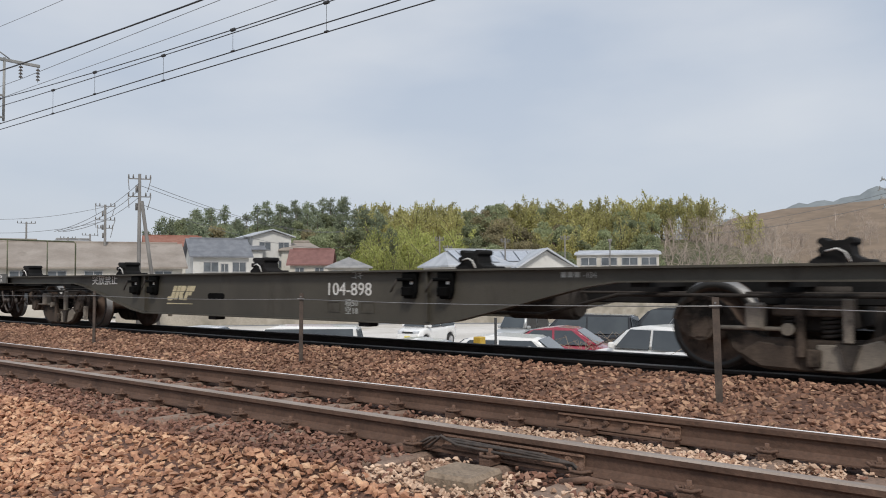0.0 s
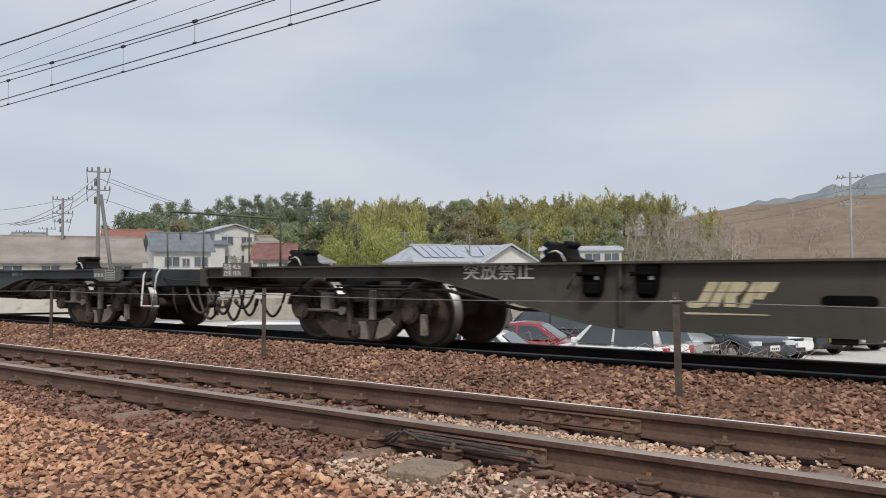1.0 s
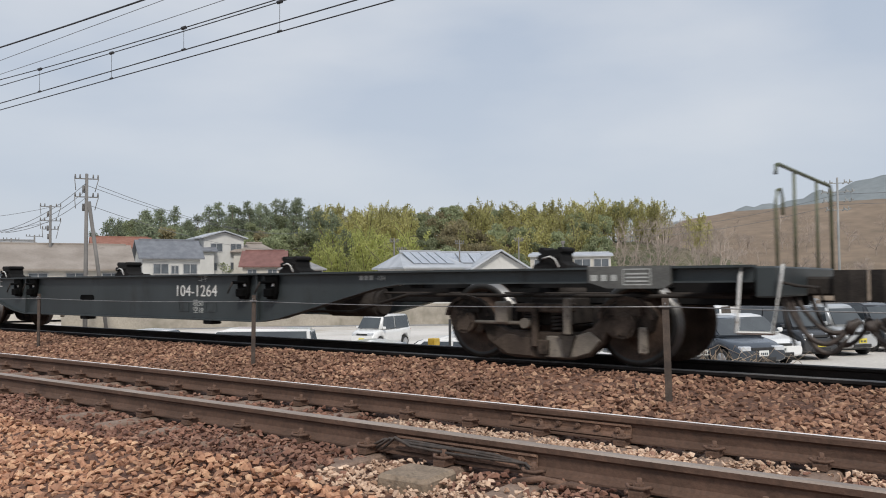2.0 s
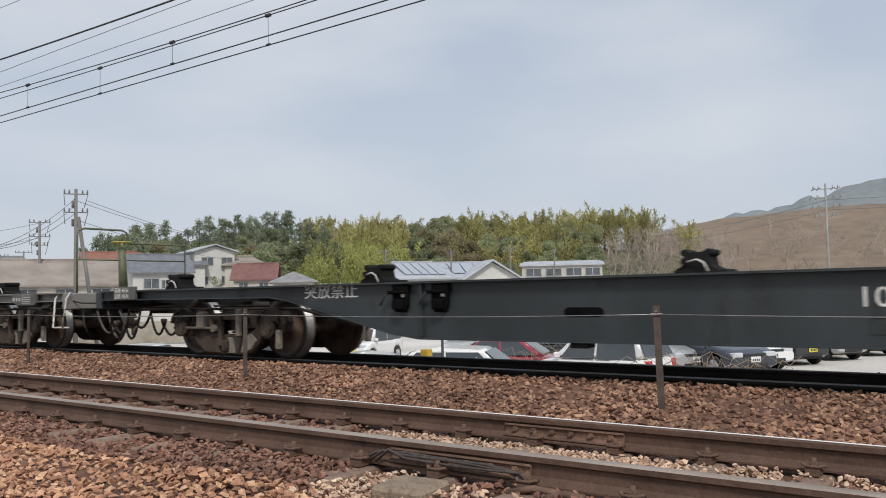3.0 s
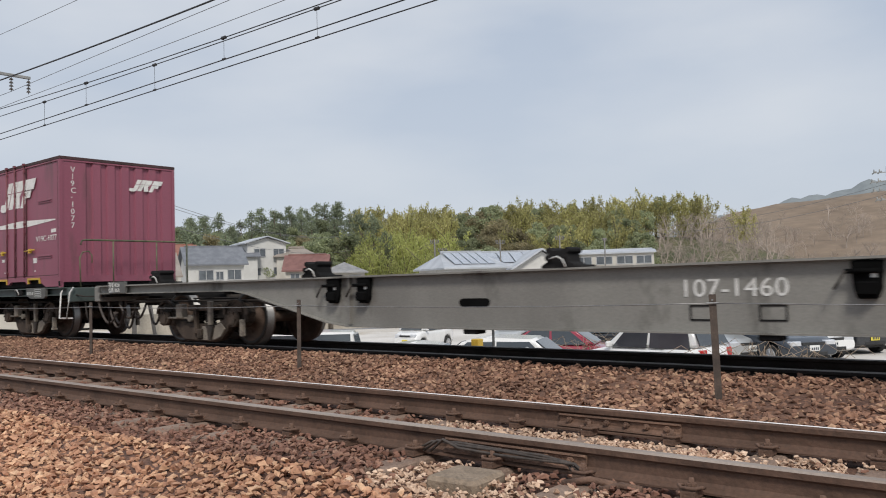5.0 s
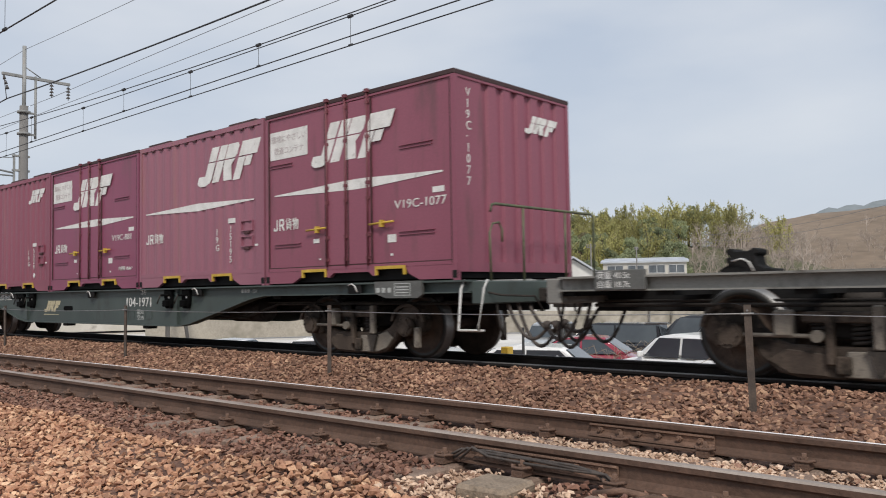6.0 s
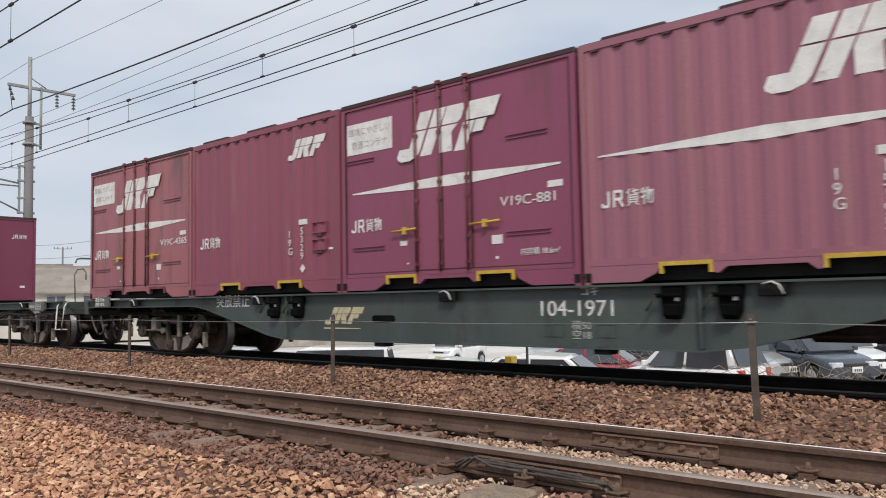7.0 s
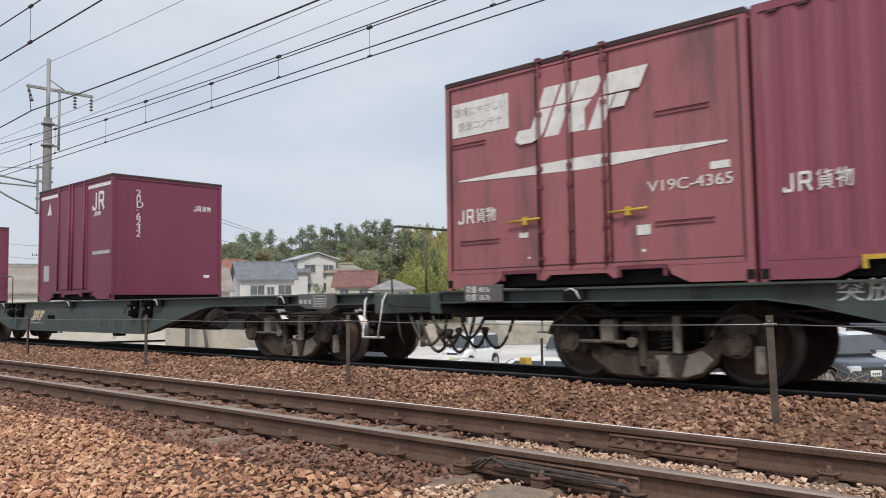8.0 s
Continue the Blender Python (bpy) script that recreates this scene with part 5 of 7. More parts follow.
def build_mast(x):
    th = thing("catenary_mast", "grey railway catenary mast with crossarm and insulators", "mast", "catenary masts", pose(x, MAST_Y, 0))
    bm = bmesh.new()
    cyl(bm, (0, 0, -1.0), (0, 0, 7.45), 0.175, 16, r2=0.135)
    part("concrete_column", bm, M["pole_concrete"], th)
    bm = bmesh.new()
    cyl(bm, (0, 0, 6.5), (0, 0, 9.55), 0.065, 10)
    cyl(bm, (0.0, 0.38, 6.35), (0.0, 0.38, 8.55), 0.045, 8)
    for z in (6.45, 7.2):
        cyl(bm, (0, 0, z), (0, 0, z + 0.07), 0.215, 14)
        box(bm, -0.04, 0.04, 0, 0.40, z, z + 0.06)
    part("top_pipe", bm, M["mast_grey"], th)
    bm = bmesh.new()
    bbox(bm, -0.045, 0.045, -0.72, 1.56, 8.42, 8.52, 0.01)
    tube(bm, [(0, -0.02, 8.85), (0, 0.55, 8.53)], 0.02, 6)
    part("crossarm", bm, M["mast_grey"], th)
    for y in (0.92, 1.50):
        bm = bmesh.new()
        insulator(bm, 0, y, 8.42)
        part("insulator", bm, M["insulator"], th)
    bm = bmesh.new()
    for k in range(3):
        cyl(bm, (0.0, -0.66 + 0.05 * k, 8.40 - 0.16 * k), (0.0, -0.63 + 0.05 * k, 8.27 - 0.16 * k), 0.03, 8, r2=0.06)
    tube(bm, [(0, -0.66, 8.44), (0, -0.56, 7.60)], 0.014, 6)
    part("insulator", bm, M["insulator"], th)
    bm = bmesh.new()
    for y in (-0.30, -0.06):
        bbox(bm, -0.035, 0.035, y - 0.03, y + 0.03, 4.05, 5.75, 0.006)
    for z in (4.1, 4.6, 5.2, 5.7):
        bbox(bm, -0.05, 0.05, -0.36, 0.2, z - 0.035, z + 0.035, 0.006)
    part("bracket_frame", bm, M["mast_grey"], th)
    bm = bmesh.new()
    tube(bm, [(0, -0.30, 5.10), (0, -1.0, 5.20), (0, -2.6, 5.42)], 0.032, 8)
    tube(bm, [(0, -0.30, 5.0), (0, -2.0, 5.02), (0, -2.75, 5.12)], 0.026, 8)
    tube(bm, [(0, -0.30, 4.15), (0, -1.3, 4.62), (0, -2.3, 5.22)], 0.030, 8)
    tube(bm, [(0, -0.34, 5.62), (0, -2.5, 5.50)], 0.012, 6)
    tube(bm, [(0, -1.5, 5.0), (0, -1.62, 5.04)], 0.06, 8)
    part("cantilever", bm, M["mast_grey"], th)
    return th


def build_overhead():
    build_mast(MAST_X)
    build_mast(MAST_X + SPAN)
    build_mast(MAST_X - SPAN)
    x0, x1 = MAST_X, MAST_X + SPAN
    for k in (-1, 0):
        a, b = x0 + SPAN * k, x1 + SPAN * k
        for y, zc, ztop, zmid, off in ((8.46, 4.92, 5.93, 5.28, 2.1), (8.96, 5.0, 5.76, 5.49, 4.0)):
            wire("contact_wire", sag(a, b, y, zc, zc, 0.01), 0.011, "dark copper contact wire above the track")
            wire("messenger_wire", sag(a, b, y, ztop, ztop, ztop - zmid), 0.010, "dark stranded messenger wire above the track")
            n = 0
            x = a + off
            while x < b - 1:
                u = (x - a) / SPAN
                zm = ztop - (ztop - zmid) * 4 * u * (1 - u)
                bm = bmesh.new()
                cyl(bm, (x, y, zc), (x, y, zm), 0.004, 5)
                cyl(bm, (x - 0.05, y, zm), (x + 0.05, y, zm), 0.032, 8)
                cyl(bm, (x - 0.04, y, zc), (x + 0.04, y, zc), 0.022, 8)
                tagged(part("dropper", bm, M["line"]), "thin dropper rod between messenger and contact wire", "dropper", "droppers")
                x += 5.0
                n += 1
        wire("feeder_cable", sag(a, b, MAST_Y - 0.55, 7.62, 7.62, 0.42), 0.022, "thick black feeder cable on the mast's arm")
        wire("line_wire", sag(a, b, MAST_Y + 0.92, 7.90, 7.90, -0.10), 0.009, "thin grey feeder wire on insulators", M["line_pale"])
        wire("line_wire", sag(a, b, MAST_Y + 1.50, 7.81, 7.81, 0.03), 0.009, "thin grey feeder wire on insulators", M["line_pale"])
        wire("earth_wire", sag(a, b, MAST_Y, 9.42, 9.42, 0.38), 0.008, "thin overhead earth wire along the mast tops", M["line_pale"])
        wire("contact_wire", sag(a, b, 4.35, 4.706, 4.706, 0.01), 0.011, "dark copper contact wire above the near track")
        wire("messenger_wire", sag(a, b, 4.35, 5.75, 5.75, 0.53), 0.010, "dark messenger wire above the near track")
    for x in (-12.25, -17.2, -7.3):
        bm = bmesh.new()
        u = (x - x0) / SPAN
        zm = 5.75 - 0.53 * 4 * u * (1 - u)
        cyl(bm, (x, 4.35, 4.706), (x, 4.35, zm), 0.004, 5)
        cyl(bm, (x - 0.05, 4.35, 4.706), (x + 0.05, 4.35, 4.706), 0.025, 8)
        cyl(bm, (x - 0.05, 4.35, zm), (x + 0.05, 4.35, zm), 0.025, 8)
        tagged(part("dropper", bm, M["line"]), "thin dropper rod between messenger and contact wire", "dropper", "droppers")


build_overhead()


# ---------------------------------------------------------------- lot level
def lot_z(x, y):
    return bank(y) + (-0.75 * min(1, max(0, (-9 - x) / 9)) if y > 13 else 0)


def polar(az, r):
    a = radians(az)
    return -r * math.sin(a), r * math.cos(a)


# ---------------------------------------------------------------- street poles
def utility_pole(x, y, top, arms, label, brace=None, r=0.16, turn=0, gear=True, pale=False):
    stuff_mat = M["mast_grey"] if pale else M["pole_concrete"]
    base = -2.0
    th = thing("utility_pole", label, "utility pole", "utility poles", pose(x, y, base, 0, 0, turn))
    h = top - base
    bm = bmesh.new()
    cyl(bm, (0, 0, -0.6), (0, 0, h), r, 12, r2=r * 0.65)
    part("pole", bm, stuff_mat, th)
    for dz, half in arms:
        bm = bmesh.new()
        z = h - dz
        bbox(bm, -half, half, -0.04, 0.04, z - 0.035, z + 0.035, 0.01)
        for u in (-0.95, -0.55, 0.55, 0.95):
            cyl(bm, (half * u, 0, z + 0.05), (half * u, 0, z + 0.30), 0.06, 8, r2=0.04)
            if pale:
                tube(bm, [(half * u - 0.16, 0, z - 0.10), (half * u, 0, z + 0.02), (half * u + 0.20, 0, z + 0.12)], 0.055, 6)
        if gear:
            tube(bm, [(-half, 0, z), (-half * 0.9, 0, z - 0.8)], 0.03, 6)
            tube(bm, [(half, 0, z), (half * 0.7, 0, z - 0.9)], 0.03, 6)
            cyl(bm, (-half * 0.25, 0.12, z - 0.95), (-half * 0.25, 0.12, z - 0.45), 0.09, 8)
        part("crossarm", bm, stuff_mat, th)
    if brace:
        bm = bmesh.new()
        cyl(bm, (0.15, 0, h - brace[0]), (brace[1], 0.2, -0.3), r * 0.8, 10)
        part("brace", bm, M["pole_concrete"], th)
    return th


def build_poles():
    px, py = polar(60.6, 60)
    utility_pole(px, py, 8.4, ((0.35, 0.75), (1.6, 0.75)), "grey concrete utility pole with a leaning brace pole", brace=(1.9, 1.35), r=0.155, turn=60)
    qx, qy = polar(62.7, 85)
    utility_pole(qx, qy, 8.4, ((0.15, 0.9), (1.5, 0.9), (2.3, 0.7)), "thin grey utility pole beside a long roof", turn=62)
    for az, r, top in ((67.3, 120, 8.9), (63.6, 130, 8.0), (69.5, 110, 7.4), (64.9, 140, 8.0)):
        x, y = polar(az, r)
        utility_pole(x, y, top, ((0.2, 1.1),), "distant thin grey utility pole", turn=az, gear=False)
    for az, r, top in ((40.15, 74, 4.9), (39.6, 74, 4.1), (35.5, 74, 4.7), (31.3, 74, 4.9), (28.2, 84, 5.0)):
        x, y = polar(az, r)
        utility_pole(x, y, top, ((0.35, 0.45),) if az != 28.2 else ((0.3, 0.2),), "slim pale service pole behind the houses", r=0.09, turn=az + 30, gear=False)
    utility_pole(-14.5, 78.3, 9.9, ((0.5, 1.05), (1.3, 1.25), (2.1, 1.15), (2.9, 0.9)), "tall pale utility pole with four crossarms of insulators", r=0.13, turn=10, pale=True, gear=False)
    # lines between poles
    def strand(p0, p1, dip, lb="thin service wire between utility poles"):
        pts = [(p0[0] + (p1[0] - p0[0]) * u, p0[1] + (p1[1] - p0[1]) * u, p0[2] + (p1[2] - p0[2]) * u - dip * 4 * u * (1 - u)) for u in np.linspace(0, 1, 14)]
        wire("service_wire", pts, 0.02, lb, M["line_pale"])
    tx, ty = polar(46.0, 130)
    strand((px, py, 7.6), (tx, ty, 9.0), 1.5)
    strand((px + 0.4, py + 0.6, 7.6), (tx, ty, 9.15), 1.5)
    strand((px, py, 6.3), (tx, ty, 6.6), 1.5)
    for dz in (0.0, 1.4):
        ex, ey = polar(72, 100)
        strand((qx, qy, 8.2 - dz), (ex, ey, 8.0 - dz), 0.8)
    for dz in (0, 0.9):
        ex, ey = polar(24, 120)
        strand((-14.5, 78.3, 8.4 - dz), (ex, ey, 8.2 - dz), 0.8)
        strand((-14.5, 78.3, 8.4 - dz), (40, 74, 9.6 - dz), 0.8)
    for k in range(3):
        a, b = polar(62.0 - 0.25 * k, 55)
        strand((px, py, 7.8 - 0.5 * k), (a - 2, b - 3, 4.0), 0.5)


build_poles()


# ---------------------------------------------------------------- houses
def house(az, r, w, d, eave, ridge, wall, roof, label, turn=0.0, over=0.45, windows=(), hip=0.0, panels=0, gable_front=False, base=-2.3):
    x, y = polar(az, r)
    h = thing("house", label, "house", "houses across the lot", pose(x, y, base, 0, 0, az + turn))
    e, g = eave - base, ridge - base
    bm = bmesh.new()
    if gable_front:
        prism(bm, [(-w / 2, 0), (w / 2, 0), (w / 2, e), (0, g - 0.12), (-w / 2, e)], 0, d)
    else:
        prism(bm, [(0, 0), (d, 0), (d, e), (d / 2, g - 0.12), (0, e)], -w / 2 + hip * 0, w / 2, "yz") if not hip else box(bm, -w / 2, w / 2, 0, d, 0, e)
    part("wall", bm, wall, h)
    bm = bmesh.new()
    t = 0.16
    if gable_front:
        s = (g - e) / (w / 2)
        prism(bm, [(-w / 2 - over, e - over * s), (0, g), (w / 2 + over, e - over * s), (w / 2 + over, e - over * s + t), (0, g + t), (-w / 2 - over, e - over * s + t)], -over, d + over)
    elif hip:
        b4 = [bm.verts.new(p) for p in ((-w / 2 - over, -over, e), (w / 2 + over, -over, e), (w / 2 + over, d + over, e), (-w / 2 - over, d + over, e))]
        b5 = [bm.verts.new((p.co.x, p.co.y, e - 0.14)) for p in b4]
        r0, r1 = bm.verts.new((-w / 2 + hip, d / 2, g)), bm.verts.new((w / 2 - hip, d / 2, g))
        for f in ((b4[0], b4[1], r1, r0), (b4[2], b4[3], r0, r1), (b4[1], b4[2], r1), (b4[3], b4[0], r0), tuple(b5[::-1])):
            bm.faces.new(f)
        for i in range(4):
            bm.faces.new((b4[i], b5[i], b5[(i + 1) % 4], b4[(i + 1) % 4]))
    else:
        s = (g - e) / (d / 2)
        prism(bm, [(-over, e - over * s), (d / 2, g), (d + over, e - over * s), (d + over, e - over * s + t), (d / 2, g + t), (-over, e - over * s + t)], -w / 2 - over, w / 2 + over, "yz")
    rf = part("roof", bm, roof, h)
    if not gable_front:
        bm = bmesh.new()
        bbox(bm, -w / 2 + hip, w / 2 - hip, d / 2 - 0.14, d / 2 + 0.14, g + 0.02, g + 0.28, 0.03)
        part("ridge_cap", bm, roof, rf)
    s = (g - e) / (d / 2) if not gable_front else 0
    for i in range(panels):
        bm = bmesh.new()
        pw = (w - 2 * hip) / panels
        xa = -w / 2 + hip + pw * i + 0.06
        y0, y1 = 0.25, d / 2 - 0.4
        dz = 0.26
        vs = [bm.verts.new(p) for p in ((xa, y0, e + y0 * s + dz), (xa + pw - 0.12, y0, e + y0 * s + dz), (xa + pw - 0.12, y1, e + y1 * s + dz), (xa, y1, e + y1 * s + dz))]
        vb = [bm.verts.new((v.co.x, v.co.y, v.co.z - 0.05)) for v in vs]
        bm.faces.new(vs)
        bm.faces.new(vb[::-1])
        for k in range(4):
            bm.faces.new((vs[k], vb[k], vb[(k + 1) % 4], vs[(k + 1) % 4]))
        part("solar_panel", bm, M["solar"], rf)
    for wx, wz, ww, wh in windows:
        bm = bmesh.new()
        z0 = wz - base
        for a, b, c, f in ((wx, wx + ww, z0, z0 + 0.08), (wx, wx + ww, z0 + wh - 0.08, z0 + wh), (wx, wx + 0.08, z0, z0 + wh), (wx + ww - 0.08, wx + ww, z0, z0 + wh), (wx + ww / 2 - 0.04, wx + ww / 2 + 0.04, z0, z0 + wh)):
            box(bm, a, b, -0.07, 0.02, c, f)
        wf = part("window", bm, M["frame_alu"], h)
        bm = bmesh.new()
        box(bm, wx + 0.05, wx + ww - 0.05, -0.03, 0.01, z0 + 0.05, z0 + wh - 0.05)
        part("pane", bm, M["window"], wf)
    return h


def build_houses():
    house(66.8, 80, 25, 12, 2.25, 4.55, M["plaster_warm"], M["roof_brown"], "long low warehouse with a weathered brown roof", turn=-4, windows=[(x, 0.6, 1.6, 1.3) for x in (-2, 1, 4, 7, 10)])
    house(55.3, 95, 6.2, 6, 3.85, 5.7, M["plaster"], M["roof_slate"], "white two-storey house with a blue-grey roof", turn=10, windows=[(-2.0, 1.9, 1.7, 1.2), (1.2, 1.9, 1.6, 1.2), (-0.1, 1.9, 0.9, 1.0)])
    house(53.9, 114, 5.4, 6, 5.3, 6.3, M["plaster"], M["roof_slate"], "house with a blue-grey roof behind another", turn=5)
    house(58.4, 112, 6.8, 6, 5.6, 6.9, M["plaster_warm"], M["roof_orange"], "cream house with an orange tiled roof", turn=4, windows=[(-1, 3.2, 1.2, 1.0), (2, 3.2, 1.2, 1.0)])
    house(51.9, 116, 5.6, 8, 7.2, 8.05, M["plaster"], M["roof_pale"], "white three-storey block with a low pitched roof", turn=18, gable_front=True, over=0.5,
          windows=[(-1.9, 5.2, 1.7, 1.2), (0.9, 5.2, 1.6, 1.2), (-1.9, 2.6, 1.0, 1.1), (0.9, 2.6, 1.6, 1.2)])
    house(49.3, 104, 5.0, 6, 3.1, 4.9, M["plaster_warm"], M["roof_red"], "low house with a red-brown roof", turn=-6, windows=[(-1.9, 1.6, 1.2, 1.0), (0.6, 1.6, 1.2, 1.0)])
    house(49.9, 116, 5.5, 6, 5.3, 6.5, M["plaster_warm"], M["roof_brown"], "house with a brown-grey roof behind a red one", turn=0, hip=1.6)
    house(46.6, 96, 4.8, 5, 2.5, 3.75, M["plaster_warm"], M["roof_grey"], "small house with a grey hipped roof", hip=2.4, windows=[(-2, 1.2, 1.4, 0.9), (0.6, 1.2, 1.4, 0.9)])
    house(37.2, 70, 5.6, 7, 2.15, 3.45, M["plaster"], M["roof_pale"], "house with solar panels on a pale roof", turn=24, panels=5, hip=0.8)
    house(32.6, 72, 5.0, 9, 2.0, 3.55, M["plaster"], M["roof_pale"], "white gabled house with a pale metal roof", turn=14, gable_front=True, over=0.5)
    house(34.4, 74, 6.0, 7, 2.3, 3.5, M["plaster"], M["roof_pale"], "house with solar panels beside a gabled one", turn=14, panels=4, hip=0.5)
    house(27.7, 86, 8.4, 6, 3.45, 3.75, M["plaster_warm"], M["roof_pale"], "flat-roofed pale building with a row of windows", turn=0, over=0.25, windows=[(-3.8, 2.3, 1.7, 0.9), (-1.7, 2.3, 1.7, 0.9), (0.4, 2.3, 1.7, 0.9), (2.4, 2.3, 1.6, 0.9)])
    for az, r, w, eave, ridge, rf in ((64.6, 165, 9, 7.2, 9.0, "roof_grey"), (61.9, 160, 10, 6.6, 8.2, "roof_grey"), (68.0, 170, 11, 7.4, 9.0, "roof_brown"), (60.2, 150, 9, 6.0, 7.3, "roof_grey"), (70.5, 165, 12, 7.2, 8.8, "roof_grey")):
        house(az, r, w, 8, eave, ridge, M["plaster_warm"], M[rf], "distant house with a dark roof", hip=1.5, windows=[(-2, eave - 2.2, 1.5, 1.1), (1, eave - 2.2, 1.5, 1.1)])
    # low grey wall and yard edge behind the lot
    bm = bmesh.new()
    for k in range(12):
        x0, y0 = polar(62 - 3.4 * k, 62)
        x1, y1 = polar(62 - 3.4 * (k + 1), 62)
        d = Vector((x1 - x0, y1 - y0, 0))
        n = d.cross(Vector((0, 0, 1))).normalized() * 0.1
        vs = [bm.verts.new((px + s * n.x, py + s * n.y, z)) for (px, py) in ((x0, y0), (x1, y1)) for s in (-1, 1) for z in (-2.4, -0.8)]
        for f in ((0, 1, 3, 2), (4, 6, 7, 5), (0, 4, 5, 1), (2, 3, 7, 6), (1, 5, 7, 3)):
            bm.faces.new([vs[i] for i in f])
    tagged(part("wall_north", bm, M["lot_wall"]), "low weathered boundary wall behind the parking lot", "wall", kind="structure")


build_houses()


# ---------------------------------------------------------------- hills and trees
M["hill_floor"] = mat("wood_floor", (0.07, 0.075, 0.035), (0.12, 0.11, 0.055), scale=0.08, rough=1.0, bump=0.6, fine=0.8, grain=0.4, world_space=True)
M["scrub_slope"] = mat("brown_scrub_slope", (0.184, 0.135, 0.094), (0.230, 0.172, 0.122), scale=0.045, rough=1.0, bump=0.4, fine=0.30, grain=0.20, stain=(0.173, 0.135, 0.092), stain_scale=0.06, world_space=True)
# the ridge's distance haze is painted in as a blue-grey base colour
M["far_ridge"] = mat("forest_painted_haze", (0.196, 0.220, 0.227), (0.215, 0.238, 0.245), scale=0.02, rough=1.0, bump=0.3, fine=0.08, grain=0.10, world_space=True)


def leaf_mat(name, c1, c2, amount=0.13):
    m = mat(name, c1, c2, scale=0.35, rough=0.75, bump=0, fine=3.0, grain=0.25, per="island", per_amount=amount)
    bs = m.node_tree.nodes["Principled BSDF"]
    nt = m.node_tree
    tr = nt.nodes.new("ShaderNodeBsdfTranslucent")
    ad = nt.nodes.new("ShaderNodeMixShader")
    ad.inputs[0].default_value = 0.5
    src = bs.inputs["Base Color"].links[0].from_socket
    oi = nt.nodes.new("ShaderNodeObjectInfo")
    mr = nt.nodes.new("ShaderNodeMapRange")
    mr.inputs["To Min"].default_value, mr.inputs["To Max"].default_value = 0.72, 1.25
    sc = nt.nodes.new("ShaderNodeVectorMath")
    sc.operation = "SCALE"
    nt.links.new(oi.outputs["Random"], mr.inputs["Value"])
    nt.links.new(src, sc.inputs[0])
    nt.links.new(mr.outputs["Result"], sc.inputs["Scale"])
    nt.links.new(sc.outputs["Vector"], bs.inputs["Base Color"])
    nt.links.new(sc.outputs["Vector"], tr.inputs["Color"])
    out = nt.nodes["Material Output"]
    nt.links.new(bs.outputs["BSDF"], ad.inputs[1])
    nt.links.new(tr.outputs["BSDF"], ad.inputs[2])
    nt.links.new(ad.outputs["Shader"], out.inputs["Surface"])
    return m


M["leaf_bamboo"] = leaf_mat("bamboo_leaves", (0.409, 0.390, 0.157), (0.528, 0.483, 0.206))
M["leaf_lush"] = leaf_mat("fresh_bamboo_leaves", (0.405, 0.436, 0.150), (0.536, 0.539, 0.195))
# evergreen and cedar greens lightened and greyed: aerial haze put into the colour
M["leaf_dark"] = leaf_mat("hazed_evergreen_leaves", (0.259, 0.294, 0.172), (0.370, 0.396, 0.229))
M["leaf_cedar"] = leaf_mat("hazed_cedar_needles", (0.213, 0.251, 0.169), (0.296, 0.331, 0.215))
M["leaf_olive"] = leaf_mat("olive_brown_leaves", (0.27, 0.24, 0.14), (0.36, 0.31, 0.18))
M["bark"] = mat("bark", (0.10, 0.08, 0.06), (0.16, 0.13, 0.10), scale=3, rough=0.95, bump=0.4, fine=15)
M["bramble"] = mat("withered_bramble", (0.255, 0.196, 0.145), (0.374, 0.289, 0.212), scale=1, rough=0.95, bump=0)
M["twig"] = mat("bare_twigs", (0.33, 0.275, 0.235), (0.43, 0.36, 0.31), scale=1, rough=0.95, bump=0, per="object", per_amount=0.2)


def leaf_cloud(pts, size, rng, flat=0.0, droop=0.0):
    """Small bent leaf clusters at the given points as one mesh's data."""
    V, F = [], []
    for p in pts:
        n = Vector(rng.normal(size=3))
        n.z = n.z * (1 - flat) + flat * 1.5
        n.normalize()
        a = n.orthogonal().normalized()
        a = Matrix.Rotation(rng.uniform(0, 6.28), 3, n) @ a
        b = n.cross(a)
        s = size * rng.uniform(0.6, 1.3)
        p = Vector(p)
        k = len(V)
        V += [p - a * s * 0.5, p + b * s * 0.32 + n * s * 0.1, p + a * s * 0.6 - Vector((0, 0, droop * s)), p - b * s * 0.32 + n * s * 0.08]
        F += [(k, k + 1, k + 2), (k, k + 2, k + 3)]
    return V, F


def mesh_from(V, F, name, material):
    me = bpy.data.meshes.new(name)
    me.from_pydata([tuple(v) for v in V], [], F)
    me.materials.append(material)
    return me


def limb(bm, p, d, length, r, depth, rng, spread=0.55, kids=3, seg=5):
    q = p + d * length
    cyl(bm, p, q, r, seg, r2=r * 0.6, caps=False)
    if depth == 0:
        return
    for _ in range(kids):
        nd = (d + Vector(rng.normal(size=3)) * spread + Vector((0, 0, 0.15))).normalized()
        limb(bm, p + (q - p) * rng.uniform(0.55, 1.0), nd, length * rng.uniform(0.55, 0.8), r * 0.55, depth - 1, rng, spread, kids, 4 if depth > 1 else 3)


